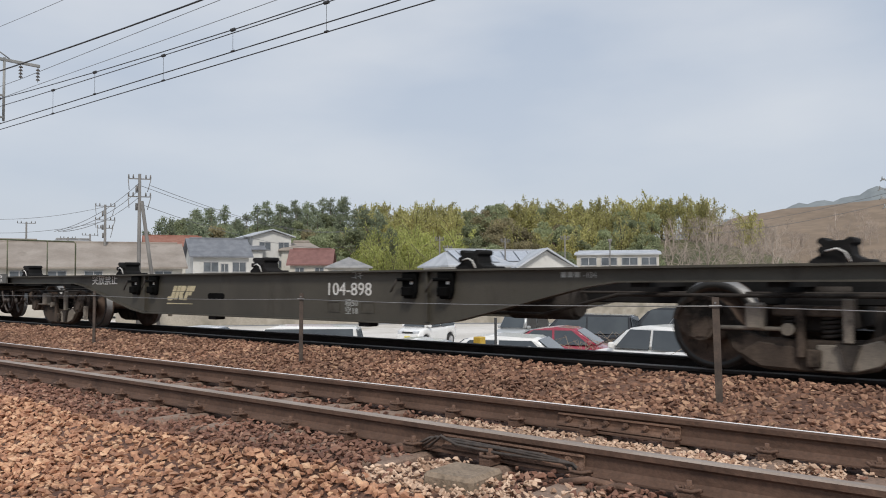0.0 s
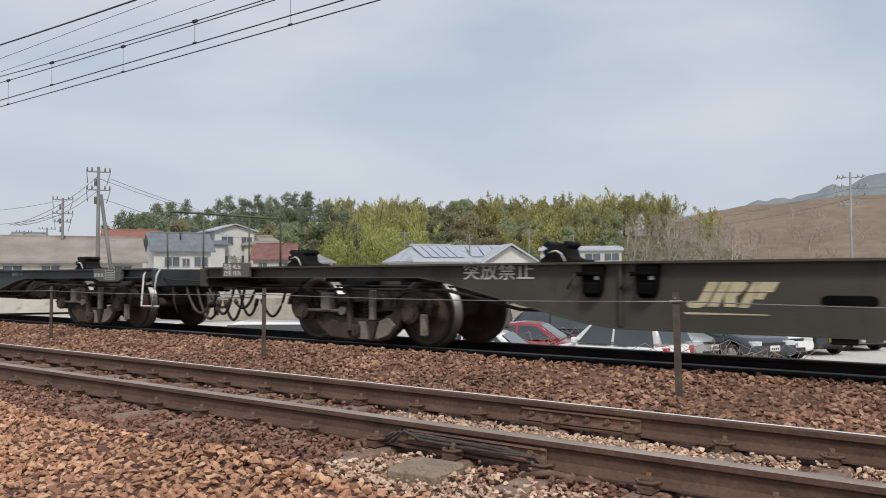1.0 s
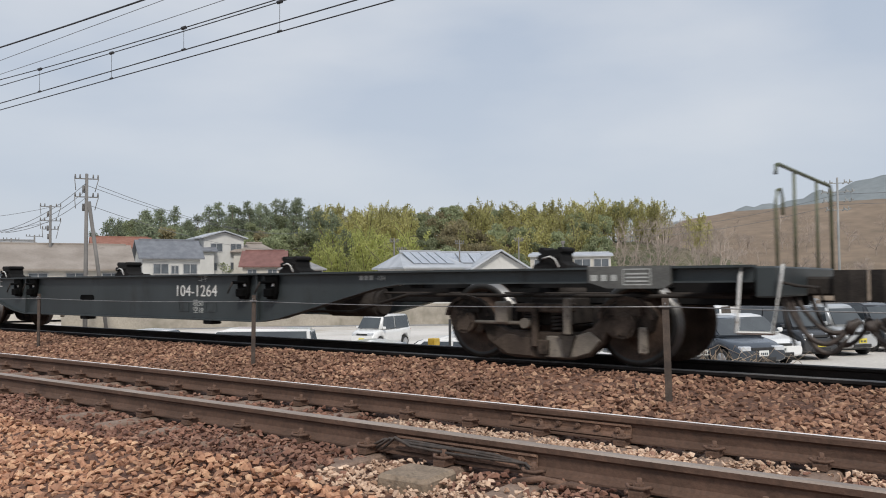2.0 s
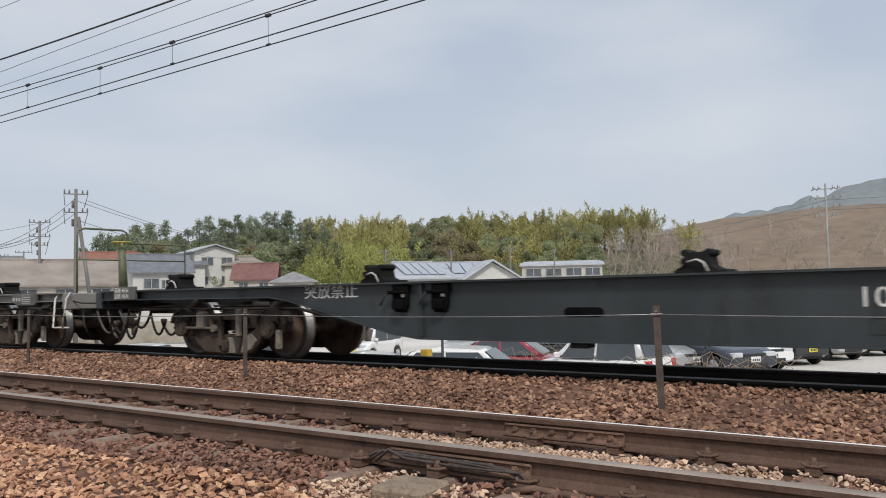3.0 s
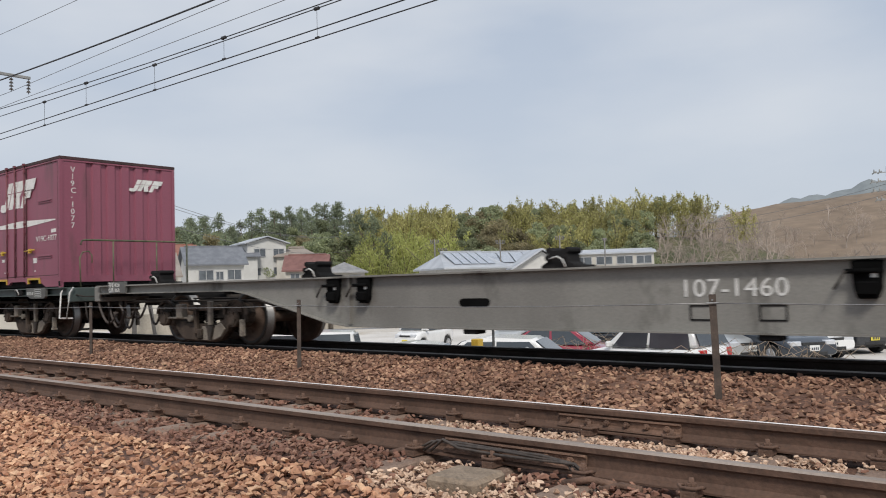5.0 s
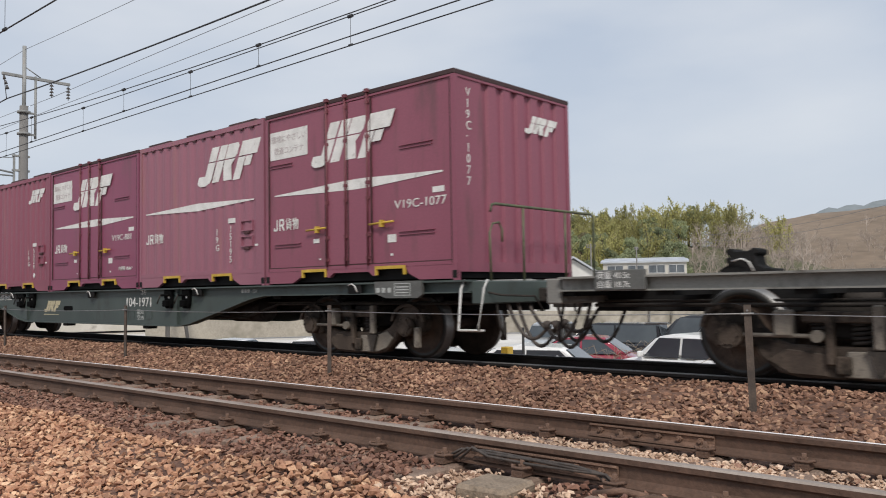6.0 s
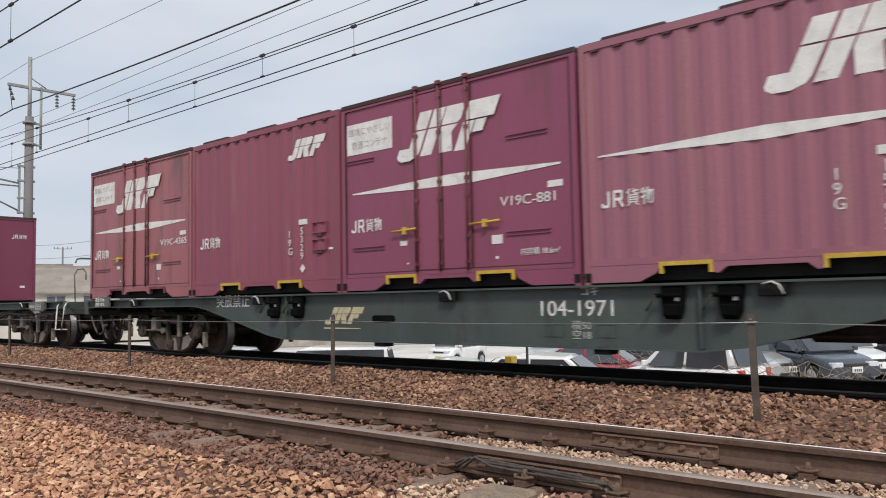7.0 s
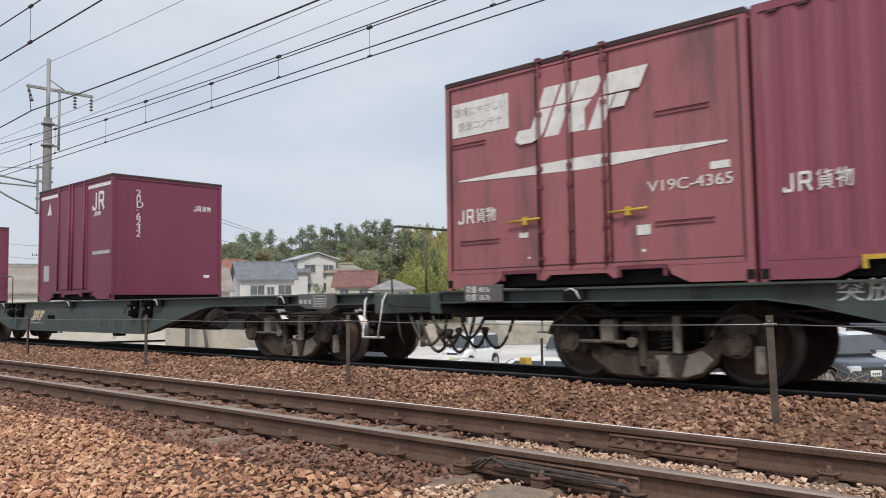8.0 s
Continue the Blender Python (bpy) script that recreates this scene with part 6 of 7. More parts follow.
def tree_meshes(kind, seed):
    rng = np.random.default_rng(seed)
    bm = bmesh.new()
    pts = []
    if kind == "cedar":
        h = 11.0
        cyl(bm, (0, 0, -1), (0, 0, h * 0.95), 0.22, 7, r2=0.04)
        for _ in range(46):
            z = h * rng.uniform(0.12, 0.97)
            a, rad = rng.uniform(0, 6.28), 0.4 + 2.7 * (1 - (z / h) ** 2.6) * rng.uniform(0.6, 1.1)
            e = Vector((rad * math.cos(a), rad * math.sin(a), z - 0.25 * rad))
            cyl(bm, (0, 0, z), e, 0.05, 4, r2=0.02)
            for _ in range(44):
                u = rng.uniform(0.25, 1.0)
                pts.append(Vector((0, 0, z)).lerp(e, u) + Vector(rng.normal(size=3)) * (0.30, 0.30, 0.22)[0])
        return bm, leaf_cloud(pts, 0.33, rng, 0.3)
    if kind in ("bamboo", "lush"):
        h = 10.5
        for _ in range(9):
            a, rr = rng.uniform(0, 6.28), rng.uniform(0.2, 2.2)
            b = Vector((rr * math.cos(a), rr * math.sin(a), -0.5))
            hh = h * rng.uniform(0.72, 1.05)
            lean = Vector((rng.normal() * 0.9, rng.normal() * 0.9, 0))
            line = [b + lean * u * u + Vector((0, 0, hh * u)) + lean * 0.6 * max(0, u - 0.75) * 4 - Vector((0, 0, 1.6 * max(0, u - 0.8) * 2)) for u in np.linspace(0, 1, 7)]
            tube(bm, line, 0.05, 4)
            for _ in range(230):
                u = rng.uniform(0.22, 1.0)
                i = min(5, int(u * 6))
                c = line[i].lerp(line[i + 1], u * 6 - i)
                w = 0.25 + 1.15 * math.sin(math.pi * min(1, 0.15 + 0.85 * u) ** 0.9)
                pts.append(c + Vector((rng.normal() * w * 0.5, rng.normal() * w * 0.5, rng.normal() * 0.35)))
        return bm, leaf_cloud(pts, 0.33, rng, 0.2, 0.5)
    if kind in ("broad", "olive"):
        h = 8.5
        cyl(bm, (0, 0, -1), (0, 0, h * 0.55), 0.25, 7, r2=0.14)
        for _ in range(17):
            a, el = rng.uniform(0, 6.28), rng.uniform(0.15, 1.4)
            rad = rng.uniform(1.6, 3.0)
            c = Vector((rad * math.cos(a) * math.cos(el), rad * math.sin(a) * math.cos(el), h * 0.52 + rad * 1.15 * math.sin(el)))
            cyl(bm, (0, 0, h * 0.45), c, 0.09, 5, r2=0.03)
            s = rng.uniform(0.7, 1.25)
            for _ in range(130):
                n = Vector(rng.normal(size=3)).normalized() * s * rng.uniform(0.6, 1.0)
                n.z *= 0.75
                pts.append(c + n)
        return bm, leaf_cloud(pts, 0.34, rng, 0.35)
    # bare crown
    limb(bm, Vector((0, 0, -0.6)), Vector((0, 0, 1)), 3.2, 0.17, 5, rng, 0.55, 3)
    return bm, None


TREES = {}


def tree_data():
    leaf = {"cedar": "leaf_cedar", "bamboo": "leaf_bamboo", "lush": "leaf_lush", "broad": "leaf_dark", "olive": "leaf_olive"}
    for kind in ("cedar", "bamboo", "lush", "broad", "olive", "bare"):
        for v in range(4):
            bm, cloud = tree_meshes(kind, 11 * v + len(kind) + (40 if kind == "lush" else 0))
            trunk = mesh_of(bm, "trunk", M["twig"] if kind == "bare" else M["bark"])
            crown = mesh_from(*cloud, "crown", M[leaf[kind]]) if cloud else None
            TREES[kind, v] = (trunk, crown)


tree_data()
TREE_LABEL = {"cedar": "dark green conical cedar on the wooded hill", "bamboo": "yellow-green feathery bamboo clump on the hill", "lush": "bright fresh green bamboo clump at the wood's edge",
              "broad": "dense dark evergreen broadleaf tree", "olive": "olive-brown bushy tree on the hill", "bare": "bare grey-brown tree with fine twigs"}


def plant(kind, x, y, z, s, rng):
    trunk, crown = TREES[kind, int(rng.integers(4))]
    t = tagged(new("tree", None), TREE_LABEL[kind], "tree", "wooded hill trees")
    t.matrix_basis = Matrix.LocRotScale((x, y, z), Euler((0, 0, rng.uniform(0, 6.28))), (s * rng.uniform(0.85, 1.15), s * rng.uniform(0.85, 1.15), s))
    a = new("trunk", trunk)
    a.parent = t
    if crown:
        b = new("crown", crown)
        b.parent = t


SKY_AZ = [62, 58.7, 57.2, 55, 53.5, 52.3, 51.2, 47.3, 43.3, 40, 38.4, 36.4, 33.6, 29.3, 25.5, 21.8, 19.9, 17.2, 14]
SKY_TAN = [0.03, 0.069, 0.085, 0.080, 0.072, 0.086, 0.0905, 0.0965, 0.0965, 0.0985, 0.093, 0.101, 0.100, 0.100, 0.103, 0.0985, 0.091, 0.078, 0.06]


def hill_top(az):
    return 0.845 + float(np.interp(az, SKY_AZ[::-1], SKY_TAN[::-1])) * 175


def hill_z(az, r):
    """Ground of the wooded hill."""
    u = min(1, max(0, (r - 112) / 63))
    top = hill_top(az) - 9.3
    return -2.2 + (max(-1.0, top) + 2.2) * (u * u * (3 - 2 * u))


def sheet(name, azs, rs, fz, material, label):
    bm = bmesh.new()
    g = [[bm.verts.new((*polar(a, r), fz(a, r))) for a in azs] for r in rs]
    for j in range(len(rs) - 1):
        for i in range(len(azs) - 1):
            bm.faces.new((g[j][i], g[j + 1][i], g[j + 1][i + 1], g[j][i + 1])).smooth = True
    return tagged(part(name, bm, material), label, "hill", kind="structure")


def brown_z(az, r):
    u = min(1, max(0, (r - 135) / 110))
    tan = float(np.interp(az, [-40, -20, 0, 7.4, 10, 14, 17, 20, 24, 30], [0.07, 0.086, 0.089, 0.087, 0.087, 0.083, 0.080, 0.072, 0.045, 0.0]))
    return -2.2 + (tan * 245 + 3.0) * u ** 1.15 + 0.9 * noise.noise((az * 0.5, r * 0.03, 2.0)) * u


def ridge_z(az, r):
    u = min(1, max(0, (r - 1100) / 500))
    tan = float(np.interp(az, [-60, -30, -10, 0, 4, 7.3, 9, 11.1, 13.6, 16.7, 20, 30], [0.05, 0.09, 0.13, 0.135, 0.13, 0.117, 0.110, 0.099, 0.091, 0.0815, 0.07, 0.03]))
    return -10 + (tan * 1600 + 10) * u + 14 * noise.noise((az * 0.9, 3.0, 1.0)) * u + 5 * noise.noise((az * 4, 3.0, 1.0)) * u


def build_hills():
    rng = np.random.default_rng(21)
    sheet("hillside", [66 - 0.8 * k for k in range(66)], [108, 118, 128, 138, 148, 158, 168, 178, 200, 260], lambda a, r: hill_z(a, min(r, 178)) - (0.02 * (r - 178) if r > 178 else 0), M["hill_floor"], "wooded hillside floor behind the houses")
    sheet("scrub_hill", [30 - 1.0 * k for k in range(76)], [130, 145, 160, 175, 190, 205, 220, 235, 245, 300], brown_z, M["scrub_slope"], "smooth brown hillside of dry scrub")
    sheet("mountain", [32 - 0.5 * k for k in range(190)], [1080, 1250, 1400, 1520, 1600, 1900], ridge_z, M["far_ridge"], "distant mountain ridge with blue-green haze painted into its colour")
    for r, step, drop in ((177, 0.72, 0.0), (166, 0.85, 1.6), (154, 0.9, 2.2), (142, 0.95, 1.6), (131, 1.0, 0.6), (120, 1.2, 0.0)):
        az = 60.5
        while az > 16.5:
            a = az + rng.uniform(-0.4, 0.4)
            az -= step
            rr = r + rng.uniform(-4, 4)
            z = hill_z(a, rr) - drop * 0.3
            front = r < 145
            p = rng.random()
            if a > 53:
                kind = "cedar" if p < 0.45 else ("olive" if p < 0.7 and front else "broad")
                if a > 58.8 and r < 170:
                    continue
            elif a > 46.5:
                kind = "cedar" if p < 0.55 and not front else ("olive" if p < 0.25 else "broad")
            elif a > 38.6:
                kind = "lush" if front and p < 0.8 else ("bamboo" if p < 0.85 else "cedar")
            elif a > 35.8:
                kind = ("bare" if p < 0.6 else "broad") if r > 170 else ("olive" if p < 0.75 else "broad")
            elif a > 21.5:
                if front:
                    kind = "olive" if a > 31.5 and p < 0.6 else ("broad" if p < 0.75 else "bamboo")
                else:
                    kind = "bamboo" if p < 0.82 else "broad"
                if a < 25.5 and r < 160:
                    kind = "bare"
            else:
                kind = "bare" if p < 0.85 or r < 160 else "bamboo"
            s = rng.uniform(0.8, 1.08)
            if kind in ("broad", "olive"):
                s *= 1.05
            x, y = polar(a, rr)
            plant(kind, x, y, z, s * (0.82 if r < 125 else 1.0), rng)
    for _ in range(95):
        a, r = (rng.uniform(9, 24) if rng.random() < 0.75 else rng.uniform(-6, 10)), rng.uniform(138, 215)
        x, y = polar(a, r)
        plant("bare", x, y, brown_z(a, r) - 0.3, rng.uniform(0.45, 0.8), rng)


build_hills()


# ---------------------------------------------------------------- parked cars
def paint(name, c, rough=0.28, metal=0.0):
    m = mat(name, c, tuple(v * 1.08 for v in c), scale=1.2, rough=rough, metal=metal, bump=0, grain=0.03, gloss_var=0.04)
    m.node_tree.nodes["Principled BSDF"].inputs["Coat Weight"].default_value = 0.6
    return m


M["car_white"] = paint("car_white", (0.72, 0.72, 0.71))
M["car_pearl"] = paint("car_pearl", (0.66, 0.66, 0.64))
M["car_black"] = paint("car_black", (0.022, 0.024, 0.028), 0.2)
M["car_silver"] = paint("car_silver", (0.46, 0.47, 0.47), 0.3, 0.4)
M["car_red"] = paint("car_red", (0.27, 0.032, 0.055))
M["car_navy"] = paint("car_navy", (0.03, 0.038, 0.05), 0.22)
M["car_glass"] = mat("car_glass", (0.035, 0.042, 0.048), (0.055, 0.065, 0.07), scale=1, rough=0.06, bump=0, grain=0.02, gloss_var=0.02, spec=1.0)
M["tyre"] = mat("tyre_rubber", (0.018, 0.018, 0.018), (0.03, 0.03, 0.03), scale=9, rough=0.85, bump=0.2)
M["alloy"] = mat("alloy_rim", (0.42, 0.42, 0.43), (0.52, 0.52, 0.53), scale=4, rough=0.35, metal=0.7, bump=0)
M["lamp_glass"] = mat("headlight_lens", (0.55, 0.57, 0.60), (0.70, 0.72, 0.74), scale=8, rough=0.12, metal=0.3, bump=0)
M["tail_glass"] = mat("tail_lamp_lens", (0.40, 0.02, 0.02), (0.5, 0.035, 0.03), scale=8, rough=0.15, bump=0)
M["plate_white"] = mat("plate_white", (0.65, 0.66, 0.64), (0.72, 0.72, 0.70), scale=4, rough=0.5, bump=0)
M["plate_yellow"] = mat("plate_yellow", (0.66, 0.55, 0.05), (0.72, 0.60, 0.08), scale=4, rough=0.5, bump=0)
M["trim_black"] = mat("black_trim", (0.018, 0.018, 0.019), (0.03, 0.03, 0.03), scale=9, rough=0.6, bump=0.05)

# side outlines: fractions along the length from the nose, heights in metres; belt, then glass line
SHAPES = {
    "hatch": dict(L=3.95, W=1.69, H=1.50, low=[(0.0, 0.34), (0.01, 0.62), (0.05, 0.76), (0.25, 0.93), (0.97, 1.00), (1.0, 0.80), (1.0, 0.32)], roof=[(0.22, 0.92), (0.40, 1.44), (0.55, 1.50), (0.82, 1.45), (0.97, 0.98)]),
    "kei": dict(L=3.4, W=1.475, H=1.72, low=[(0.0, 0.34), (0.01, 0.72), (0.05, 0.90), (0.16, 1.00), (0.99, 1.04), (1.0, 0.80), (1.0, 0.32)], roof=[(0.15, 0.99), (0.27, 1.62), (0.36, 1.72), (0.94, 1.69), (0.985, 1.03)]),
    "van": dict(L=4.7, W=1.72, H=1.85, low=[(0.0, 0.34), (0.01, 0.70), (0.05, 0.90), (0.18, 1.04), (0.99, 1.08), (1.0, 0.80), (1.0, 0.32)], roof=[(0.15, 1.02), (0.30, 1.74), (0.40, 1.85), (0.95, 1.81), (0.985, 1.07)]),
    "compact": dict(L=3.4, W=1.475, H=1.50, low=[(0.0, 0.34), (0.01, 0.66), (0.05, 0.80), (0.24, 0.94), (0.99, 0.99), (1.0, 0.80), (1.0, 0.32)], roof=[(0.23, 0.93), (0.40, 1.42), (0.54, 1.50), (0.92, 1.46), (0.985, 0.99)]),
    "sedan": dict(L=4.5, W=1.74, H=1.46, low=[(0.0, 0.34), (0.01, 0.60), (0.05, 0.72), (0.27, 0.90), (0.97, 0.98), (1.0, 0.86), (1.0, 0.34)], roof=[(0.25, 0.89), (0.42, 1.41), (0.56, 1.46), (0.74, 1.36), (0.90, 0.97)]),
}


def car_body(low, L, W, wheels, r=0.37):
    """Lower body as rounded rings along the length, raised over the wheels."""
    fx, fz = [p[0] * L for p in low[1:-1]], [p[1] for p in low[1:-1]]
    fx[-1] = L
    bm = bmesh.new()
    half = [(0.0, 0.0), (0.84, 0.0), (0.965, 0.10), (1.0, 0.34), (1.0, 0.62), (0.985, 0.80), (0.95, 0.91), (0.86, 0.975), (0.5, 1.005), (0.0, 1.015)]
    ring = half + [(-a, b) for a, b in reversed(half[1:-1])]
    xs = sorted({0.0, 0.03, 0.08, L - 0.08, L - 0.03, L} | {L * k / 16 for k in range(1, 16)} | {w + r * k for w in wheels for k in (-1.01, -0.99, -0.85, -0.6, -0.3, 0.0, 0.3, 0.6, 0.85, 0.99, 1.01)})
    rings = []
    for x in xs:
        e = max(0.0, abs(2 * x / L - 1) - 0.72) / 0.28
        w = W / 2 * (1 - 0.11 * e ** 2)
        top = float(np.interp(x, fx, fz))
        bot = 0.22 + 0.10 * e ** 2
        for wx in wheels:
            if abs(x - wx) < r:
                bot = max(bot, 0.30 + math.sqrt(r * r - (x - wx) ** 2))
        bot = min(bot, top - 0.12)
        pull = 0.025 if x in (0.0, L) else 0.0
        rings.append([bm.verts.new((x - L / 2, a * (w - pull), bot + pull + (top - bot - 2 * pull) * b)) for a, b in ring])
    n = len(ring)
    for p, q in zip(rings, rings[1:]):
        for i in range(n):
            bm.faces.new((p[i], p[(i + 1) % n], q[(i + 1) % n], q[i])).smooth = True
    bm.faces.new(rings[0])
    bm.faces.new(rings[-1][::-1])
    return bm


def make_car(shape, colour, x, y, heading, label, plate="plate_white", z=None):
    S = SHAPES[shape]
    L, W = S["L"], S["W"]
    z0 = lot_z(x, y) if z is None else z
    c = thing("car", label, "car", "cars parked in the lot", pose(x, y, z0, 0, 0, heading))
    wheels = (0.19 * L, 0.82 * L)
    ox = -L / 2

    def shell(outline, half, top_half, z_lo, z_hi, bev):
        bm = bmesh.new()
        prism(bm, [(ox + a, b) for a, b in outline], -half, half)
        for v in bm.verts:
            u = min(1, max(0, (v.co.z - z_lo) / max(0.01, z_hi - z_lo)))
            v.co.y *= 1 + (top_half / half - 1) * u
            e = abs(v.co.x) / (L / 2)
            v.co.y *= 1 - 0.10 * max(0, e - 0.75) / 0.25
        bmesh.ops.bevel(bm, geom=bm.edges[:], offset=bev, segments=3, affect="EDGES", clamp_overlap=True)
        for f in bm.faces:
            f.smooth = f.calc_area() < 0.12
        return bm
    part("body", car_body(S["low"], L, W, wheels), colour, c)
    rp = S["roof"]
    cab = [(f * L, b) for f, b in rp]
    body = part("cabin", shell(cab, W / 2 * 0.955, W / 2 * 0.80, rp[0][1], S["H"], 0.07), colour, c)
    # side glass, windscreen, rear glass
    h0, h1 = rp[0][1] + 0.03, S["H"] - 0.10

    def cab_half(zz):
        u = min(1, max(0, (zz - rp[0][1]) / (S["H"] - rp[0][1])))
        return W / 2 * (0.955 + (0.80 - 0.955) * u)
    f0, f1 = rp[0][0] * L, rp[1][0] * L
    b0, b1 = rp[-1][0] * L, rp[-2][0] * L
    for s in (-1, 1):
        cuts = ((f0 + 0.30, f1 + 0.10, (f0 + b0) / 2 - 0.06, (f0 + b0) / 2 - 0.04), ((f0 + b0) / 2 + 0.03, (f0 + b0) / 2 + 0.03, b0 - 0.22, b1 - 0.10))
        for lo0, hi0, lo1, hi1 in cuts:
            bm = bmesh.new()
            q = [(lo0, h0), (lo1, h0), (hi1, h1), (hi0, h1)]
            vo = [bm.verts.new((ox + a, s * (cab_half(b) + 0.006), b)) for a, b in q]
            vi = [bm.verts.new((ox + a, s * (cab_half(b) - 0.02), b)) for a, b in q]
            bm.faces.new(vo)
            bm.faces.new(vi[::-1])
            for i in range(4):
                bm.faces.new((vo[i], vi[i], vi[(i + 1) % 4], vo[(i + 1) % 4]))
            part("side_window", bm, M["car_glass"], c)
    for (xa, za), (xb, zb), nm in (((f0, rp[0][1]), (f1, rp[1][1]), "windscreen"), ((b0, rp[-1][1]), (b1, rp[-2][1]), "rear_window")):
        bm = bmesh.new()
        d = Vector((xb - xa, 0, zb - za))
        n = Vector((-d.z, 0, d.x)).normalized() * (0.014 if nm == "windscreen" else -0.014)
        vs = []
        for u in (0.10, 0.92):
            p = Vector((ox + xa, 0, za)) + d * u
            hw = cab_half(p.z) - 0.07
            vs.append([bm.verts.new((p.x + n.x * k, s * hw, p.z + n.z * k)) for s in (-1, 1) for k in (1, -1)])
        a, b = vs
        for f in ((a[0], a[2], b[2], b[0]), (a[1], b[1], b[3], a[3]), (a[0], b[0], b[1], a[1]), (a[2], a[3], b[3], b[2]), (a[0], a[1], a[3], a[2]), (b[0], b[2], b[3], b[1])):
            bm.faces.new(f)
        part(nm, bm, M["car_glass"], c)
    for wx in wheels:
        for s in (-1, 1):
            w = new("wheel")
            w.parent = c
            w.location = (ox + wx, s * (W / 2 - 0.10), 0.30)
            bm = bmesh.new()
            cyl(bm, (0, -0.09, 0), (0, 0.09, 0), 0.30, 20)
            part("tyre", bm, M["tyre"], w)
            bm = bmesh.new()
            cyl(bm, (0, s * 0.085, 0), (0, s * 0.098, 0), 0.20, 18)
            for k in range(5):
                a = k * 1.2566
                cyl(bm, (0, s * 0.10, 0), (0.19 * math.cos(a), s * 0.10, 0.19 * math.sin(a)), 0.022, 5)
            part("rim", bm, M["alloy"], w)
    zf = S["low"][2][1]
    for s in (-1, 1):
        bm = bmesh.new()
        bbox(bm, ox + 0.005, ox + 0.20, *sorted((s * (W / 2 - 0.46), s * (W / 2 - 0.115))), zf - 0.19, zf - 0.04, 0.03)
        part("headlight", bm, M["lamp_glass"], c)
        bm = bmesh.new()
        bbox(bm, ox + L - 0.12, ox + L + 0.006, *sorted((s * (W / 2 - 0.30), s * (W / 2 - 0.09))), 0.72, 0.95, 0.02)
        part("tail_lamp", bm, M["tail_glass"], c)
        bm = bmesh.new()
        bbox(bm, ox + f0 + 0.22, ox + f0 + 0.32, *sorted((s * (W / 2 - 0.02), s * (W / 2 + 0.16))), rp[0][1] + 0.02, rp[0][1] + 0.16, 0.03)
        part("mirror", bm, colour, c)
    bm = bmesh.new()
    bbox(bm, ox - 0.012, ox + 0.05, -W * 0.26, W * 0.26, 0.30, 0.42, 0.02)
    bbox(bm, ox - 0.006, ox + 0.06, -W * 0.22, W * 0.22, zf - 0.16, zf - 0.08, 0.01)
    part("grille", bm, M["trim_black"], c)
    for xx, yy in ((ox - 0.02, 0), (ox + L + 0.012, 0)):
        bm = bmesh.new()
        bbox(bm, xx - 0.008, xx + 0.008, yy - 0.165, yy + 0.165, 0.44, 0.60, 0.004)
        pl = part("number_plate", bm, M[plate], c, "plain number plate")
        bm = bmesh.new()
        k = -1 if xx < 0 else 1
        for i in range(4):
            box(bm, xx + k * 0.008, xx + k * 0.011, -0.12 + 0.062 * i, -0.12 + 0.062 * i + 0.04, 0.47, 0.54)
        part("plate_bars", bm, M["car_navy"], pl)
    bm = bmesh.new()
    box(bm, ox + 0.25, ox + L - 0.25, -W / 2 + 0.12, W / 2 - 0.12, 0.20, 0.40)
    part("underbody", bm, M["trim_black"], c)
    return c


def build_cars():
    K, D, H = Vector((-7.1, 28.7)), Vector((0.80, 2.30)), 145.0
    row = [(-2, "hatch", "car_navy", "dark navy hatchback parked nose towards the railway", "plate_white"), (-1, "hatch", "car_white", "white hatchback parked in a slanting row", "plate_white"),
           (0, "kei", "car_black", "black boxy mini car with a yellow plate", "plate_yellow"), (1, "kei", "car_silver", "silver boxy mini car with a yellow plate", "plate_yellow"),
           (2, "kei", "car_black", "black mini car parked behind a silver one", "plate_yellow"), (3, "hatch", "car_white", "white hatchback at the end of a row", "plate_white"), (4, "kei", "car_pearl", "pale mini car at the end of a row", "plate_yellow")]
    for k, sh, col, lb, pl in row:
        p = K + D * k + (Vector((0.75, 0.5)) if k == -2 else Vector((0, 0)))
        make_car(sh, M[col], p.x, p.y, H, lb, pl)
    make_car("hatch", M["car_silver"], -9.6, 24.6, H, "silver hatchback half hidden behind brambles")
    make_car("compact", M["car_white"], -8.5, 17.97, -8, "white compact hatchback parked side-on below the bank", "plate_yellow")
    make_car("sedan", M["car_red"], -13.9, 23.0, 200, "dark red sedan seen from its rear quarter")
    make_car("van", M["car_black"], -17.6, 30.5, 14, "black people carrier at the back of the lot")
    make_car("van", M["car_black"], -14.4, 32.5, 14, "black people carrier at the back of the lot")
    make_car("hatch", M["car_white"], -11.6, 15.6, 22, "white low car parked close below the bank")
    make_car("van", M["car_white"], -21.2, 17.6, 40, "white wagon parked below the railway bank")
    make_car("sedan", M["car_white"], -16.9, 18.6, 30, "white sedan parked below the railway bank")
    make_car("hatch", M["car_white"], -29.5, 19.0, 24, "white hatchback parked beyond a dark sedan")
    for x, y, col, lb in ((-5.0, 42.0, "car_white", "white mini van in the far row"), (-1.6, 43.5, "car_black", "dark mini van in the far row"), (-9.2, 41.0, "car_silver", "silver mini van in the far row"), (-13.4, 40.5, "car_white", "white mini van in the far row"),
                          (-22.5, 33.0, "car_silver", "silver mini van in the far row"), (-27.0, 31.0, "car_white", "white mini van in the far row")):
        make_car("kei", M[col], x, y, 96, lb, "plate_yellow")


build_cars()


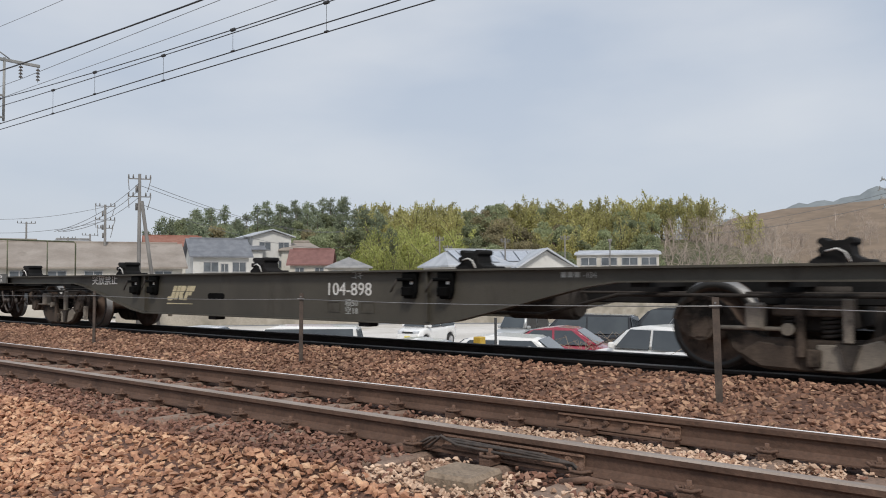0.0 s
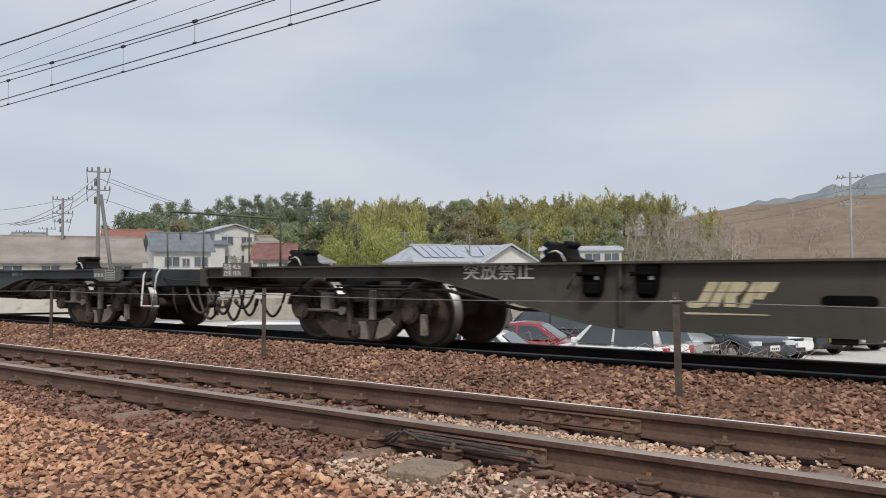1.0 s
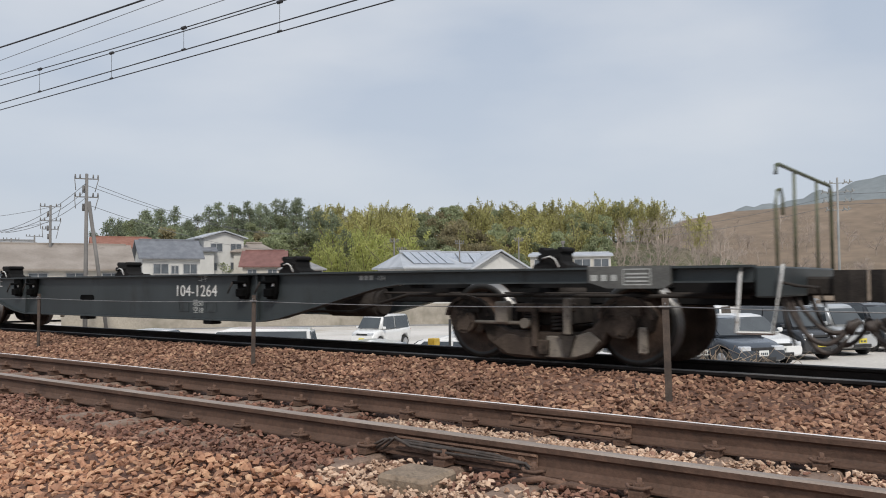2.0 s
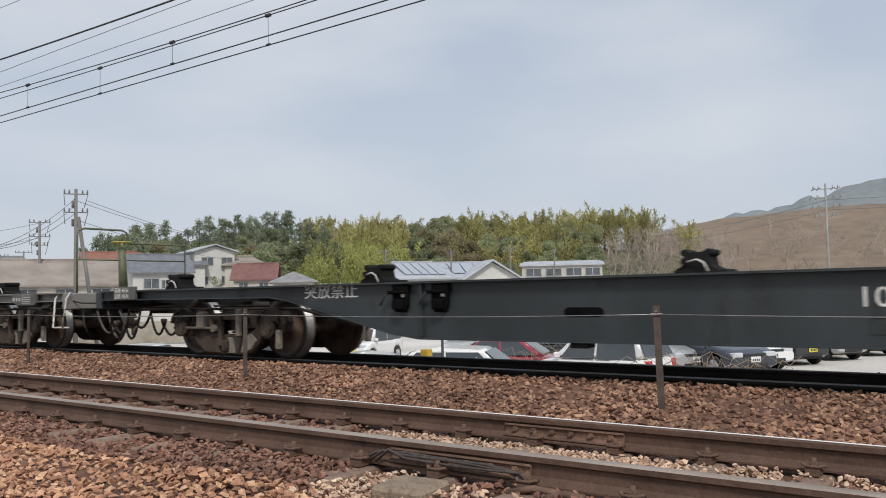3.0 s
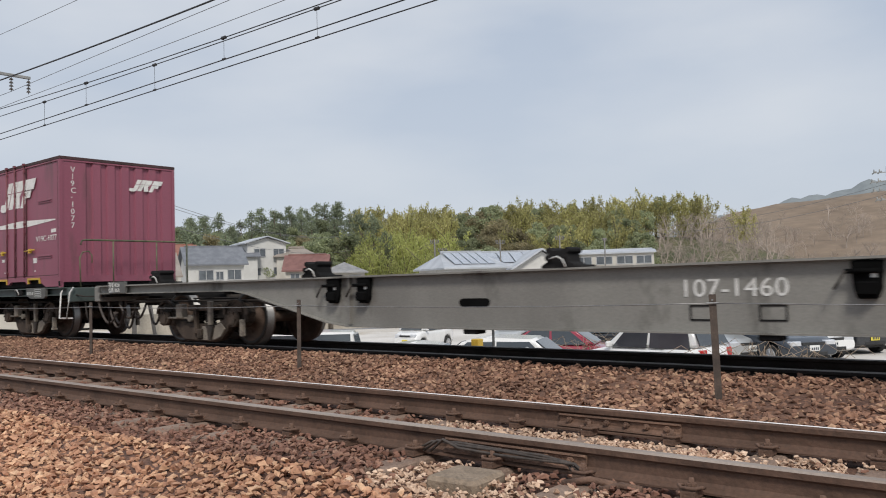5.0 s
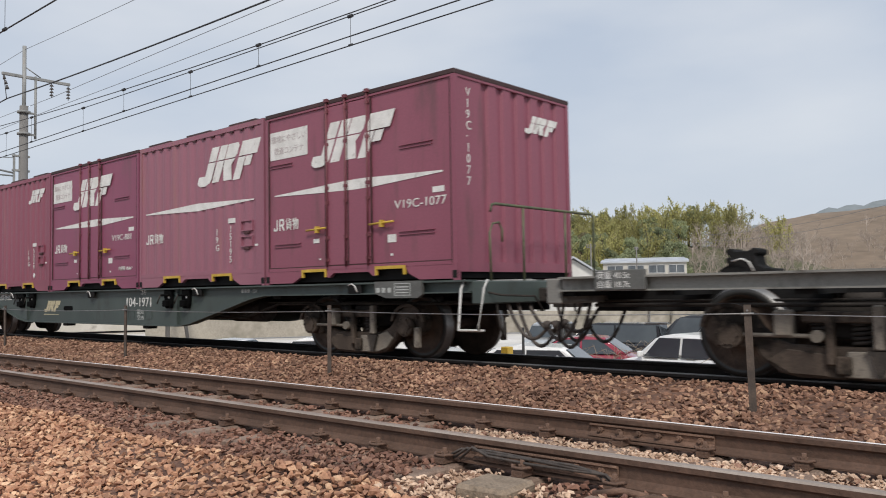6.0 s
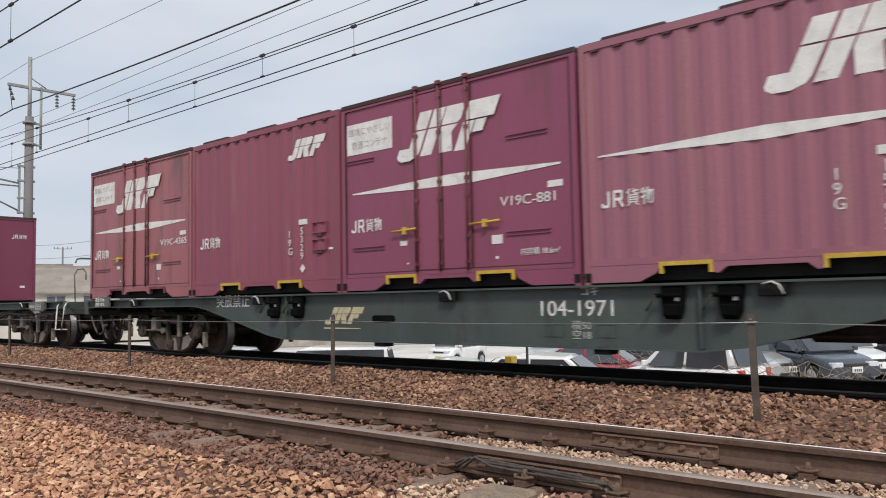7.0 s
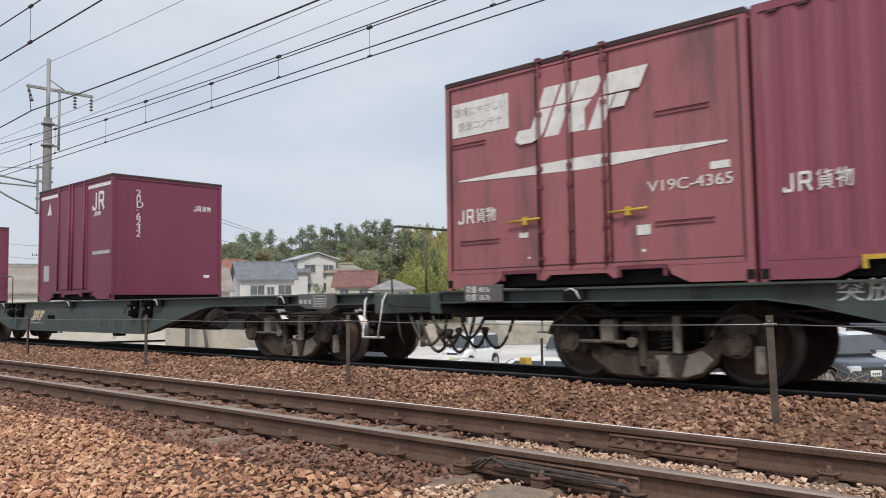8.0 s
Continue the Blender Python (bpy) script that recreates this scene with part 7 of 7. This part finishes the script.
def build_lot_bits():
    for az, r, h, w, col, lb in ((37.35, 16.0, 1.35, 0.09, "yellow", "yellow square marker post at the lot's edge"), (33.85, 15.4, 1.15, 0.06, "white_paint", "white round bollard at the lot's edge")):
        x, y = polar(az, r)
        bm = bmesh.new()
        if col == "yellow":
            bbox(bm, -w, w, -w, w, -0.4, h, 0.015)
        else:
            cyl(bm, (0, 0, -0.4), (0, 0, h), w, 12)
            bmesh.ops.create_uvsphere(bm, u_segments=12, v_segments=6, radius=w * 1.25, matrix=Matrix.Translation((0, 0, h)))
        p = tagged(part("marker_post", bm, M[col]), lb, "post", "marker posts")
        p.location = (x, y, lot_z(x, y))
    x, y = polar(36.2, 15.2)
    bm = bmesh.new()
    cyl(bm, (0, 0, -0.4), (0, 0, 1.7), 0.025, 8)
    tagged(part("thin_pole", bm, M["trim_black"]), "thin black pole beside the lot", "pole").location = (x, y, lot_z(x, y))
    # withered brambles along the foot of the bank
    rng = np.random.default_rng(5)
    for cx, cy, n, hh, sp in ((-10.9, 18.6, 80, 1.15, 0.6), (-5.5, 17.2, 90, 1.1, 0.9), (-14.0, 17.5, 40, 0.45, 1.2), (-19.0, 14.8, 40, 0.4, 1.5), (-13.2, 27.5, 60, 1.0, 1.0)):
        bm = bmesh.new()
        for _ in range(n):
            b = Vector((rng.normal() * sp * 0.6, rng.normal() * sp * 0.4, 0))
            t = b + Vector((rng.normal() * 0.6, rng.normal() * 0.5, hh * rng.uniform(0.4, 1.1)))
            tube(bm, [b, b.lerp(t, 0.5) + Vector((0, 0, 0.15)), t, t + Vector((rng.normal() * 0.3, rng.normal() * 0.3, -0.2))], 0.006, 4)
        tagged(part("bramble", bm, M["bramble"]), "withered tangled brambles at the lot's edge", "bush", "brambles").location = (cx, cy, lot_z(cx, cy) - 0.03)


build_lot_bits()


# ---------------------------------------------------------------- motion of the train
def motions():
    times = [0, 1 / 30, 2 / 30, 0.1] + [0.5 * k for k in range(1, 16)] + [7.9, 8 - 2 / 30, 8 - 1 / 30, 8.0]
    for ob in WAGONS + [c for _, c in CONTAINERS]:
        m = ob.matrix_basis.copy()
        walk(ob, [(t, Matrix.Translation((SPEED * t, 0, 0)) @ m) for t in times])
    step = 2 / 30
    for w in WAGONS:
        for ob in w.children_recursive:
            if ob.name.startswith("wheelset"):
                m = ob.matrix_basis.copy()
                walk(ob, [(k * step, m @ Matrix.Rotation(SPEED * k * step / WHEEL_R, 4, "Y")) for k in range(121)])


motions()
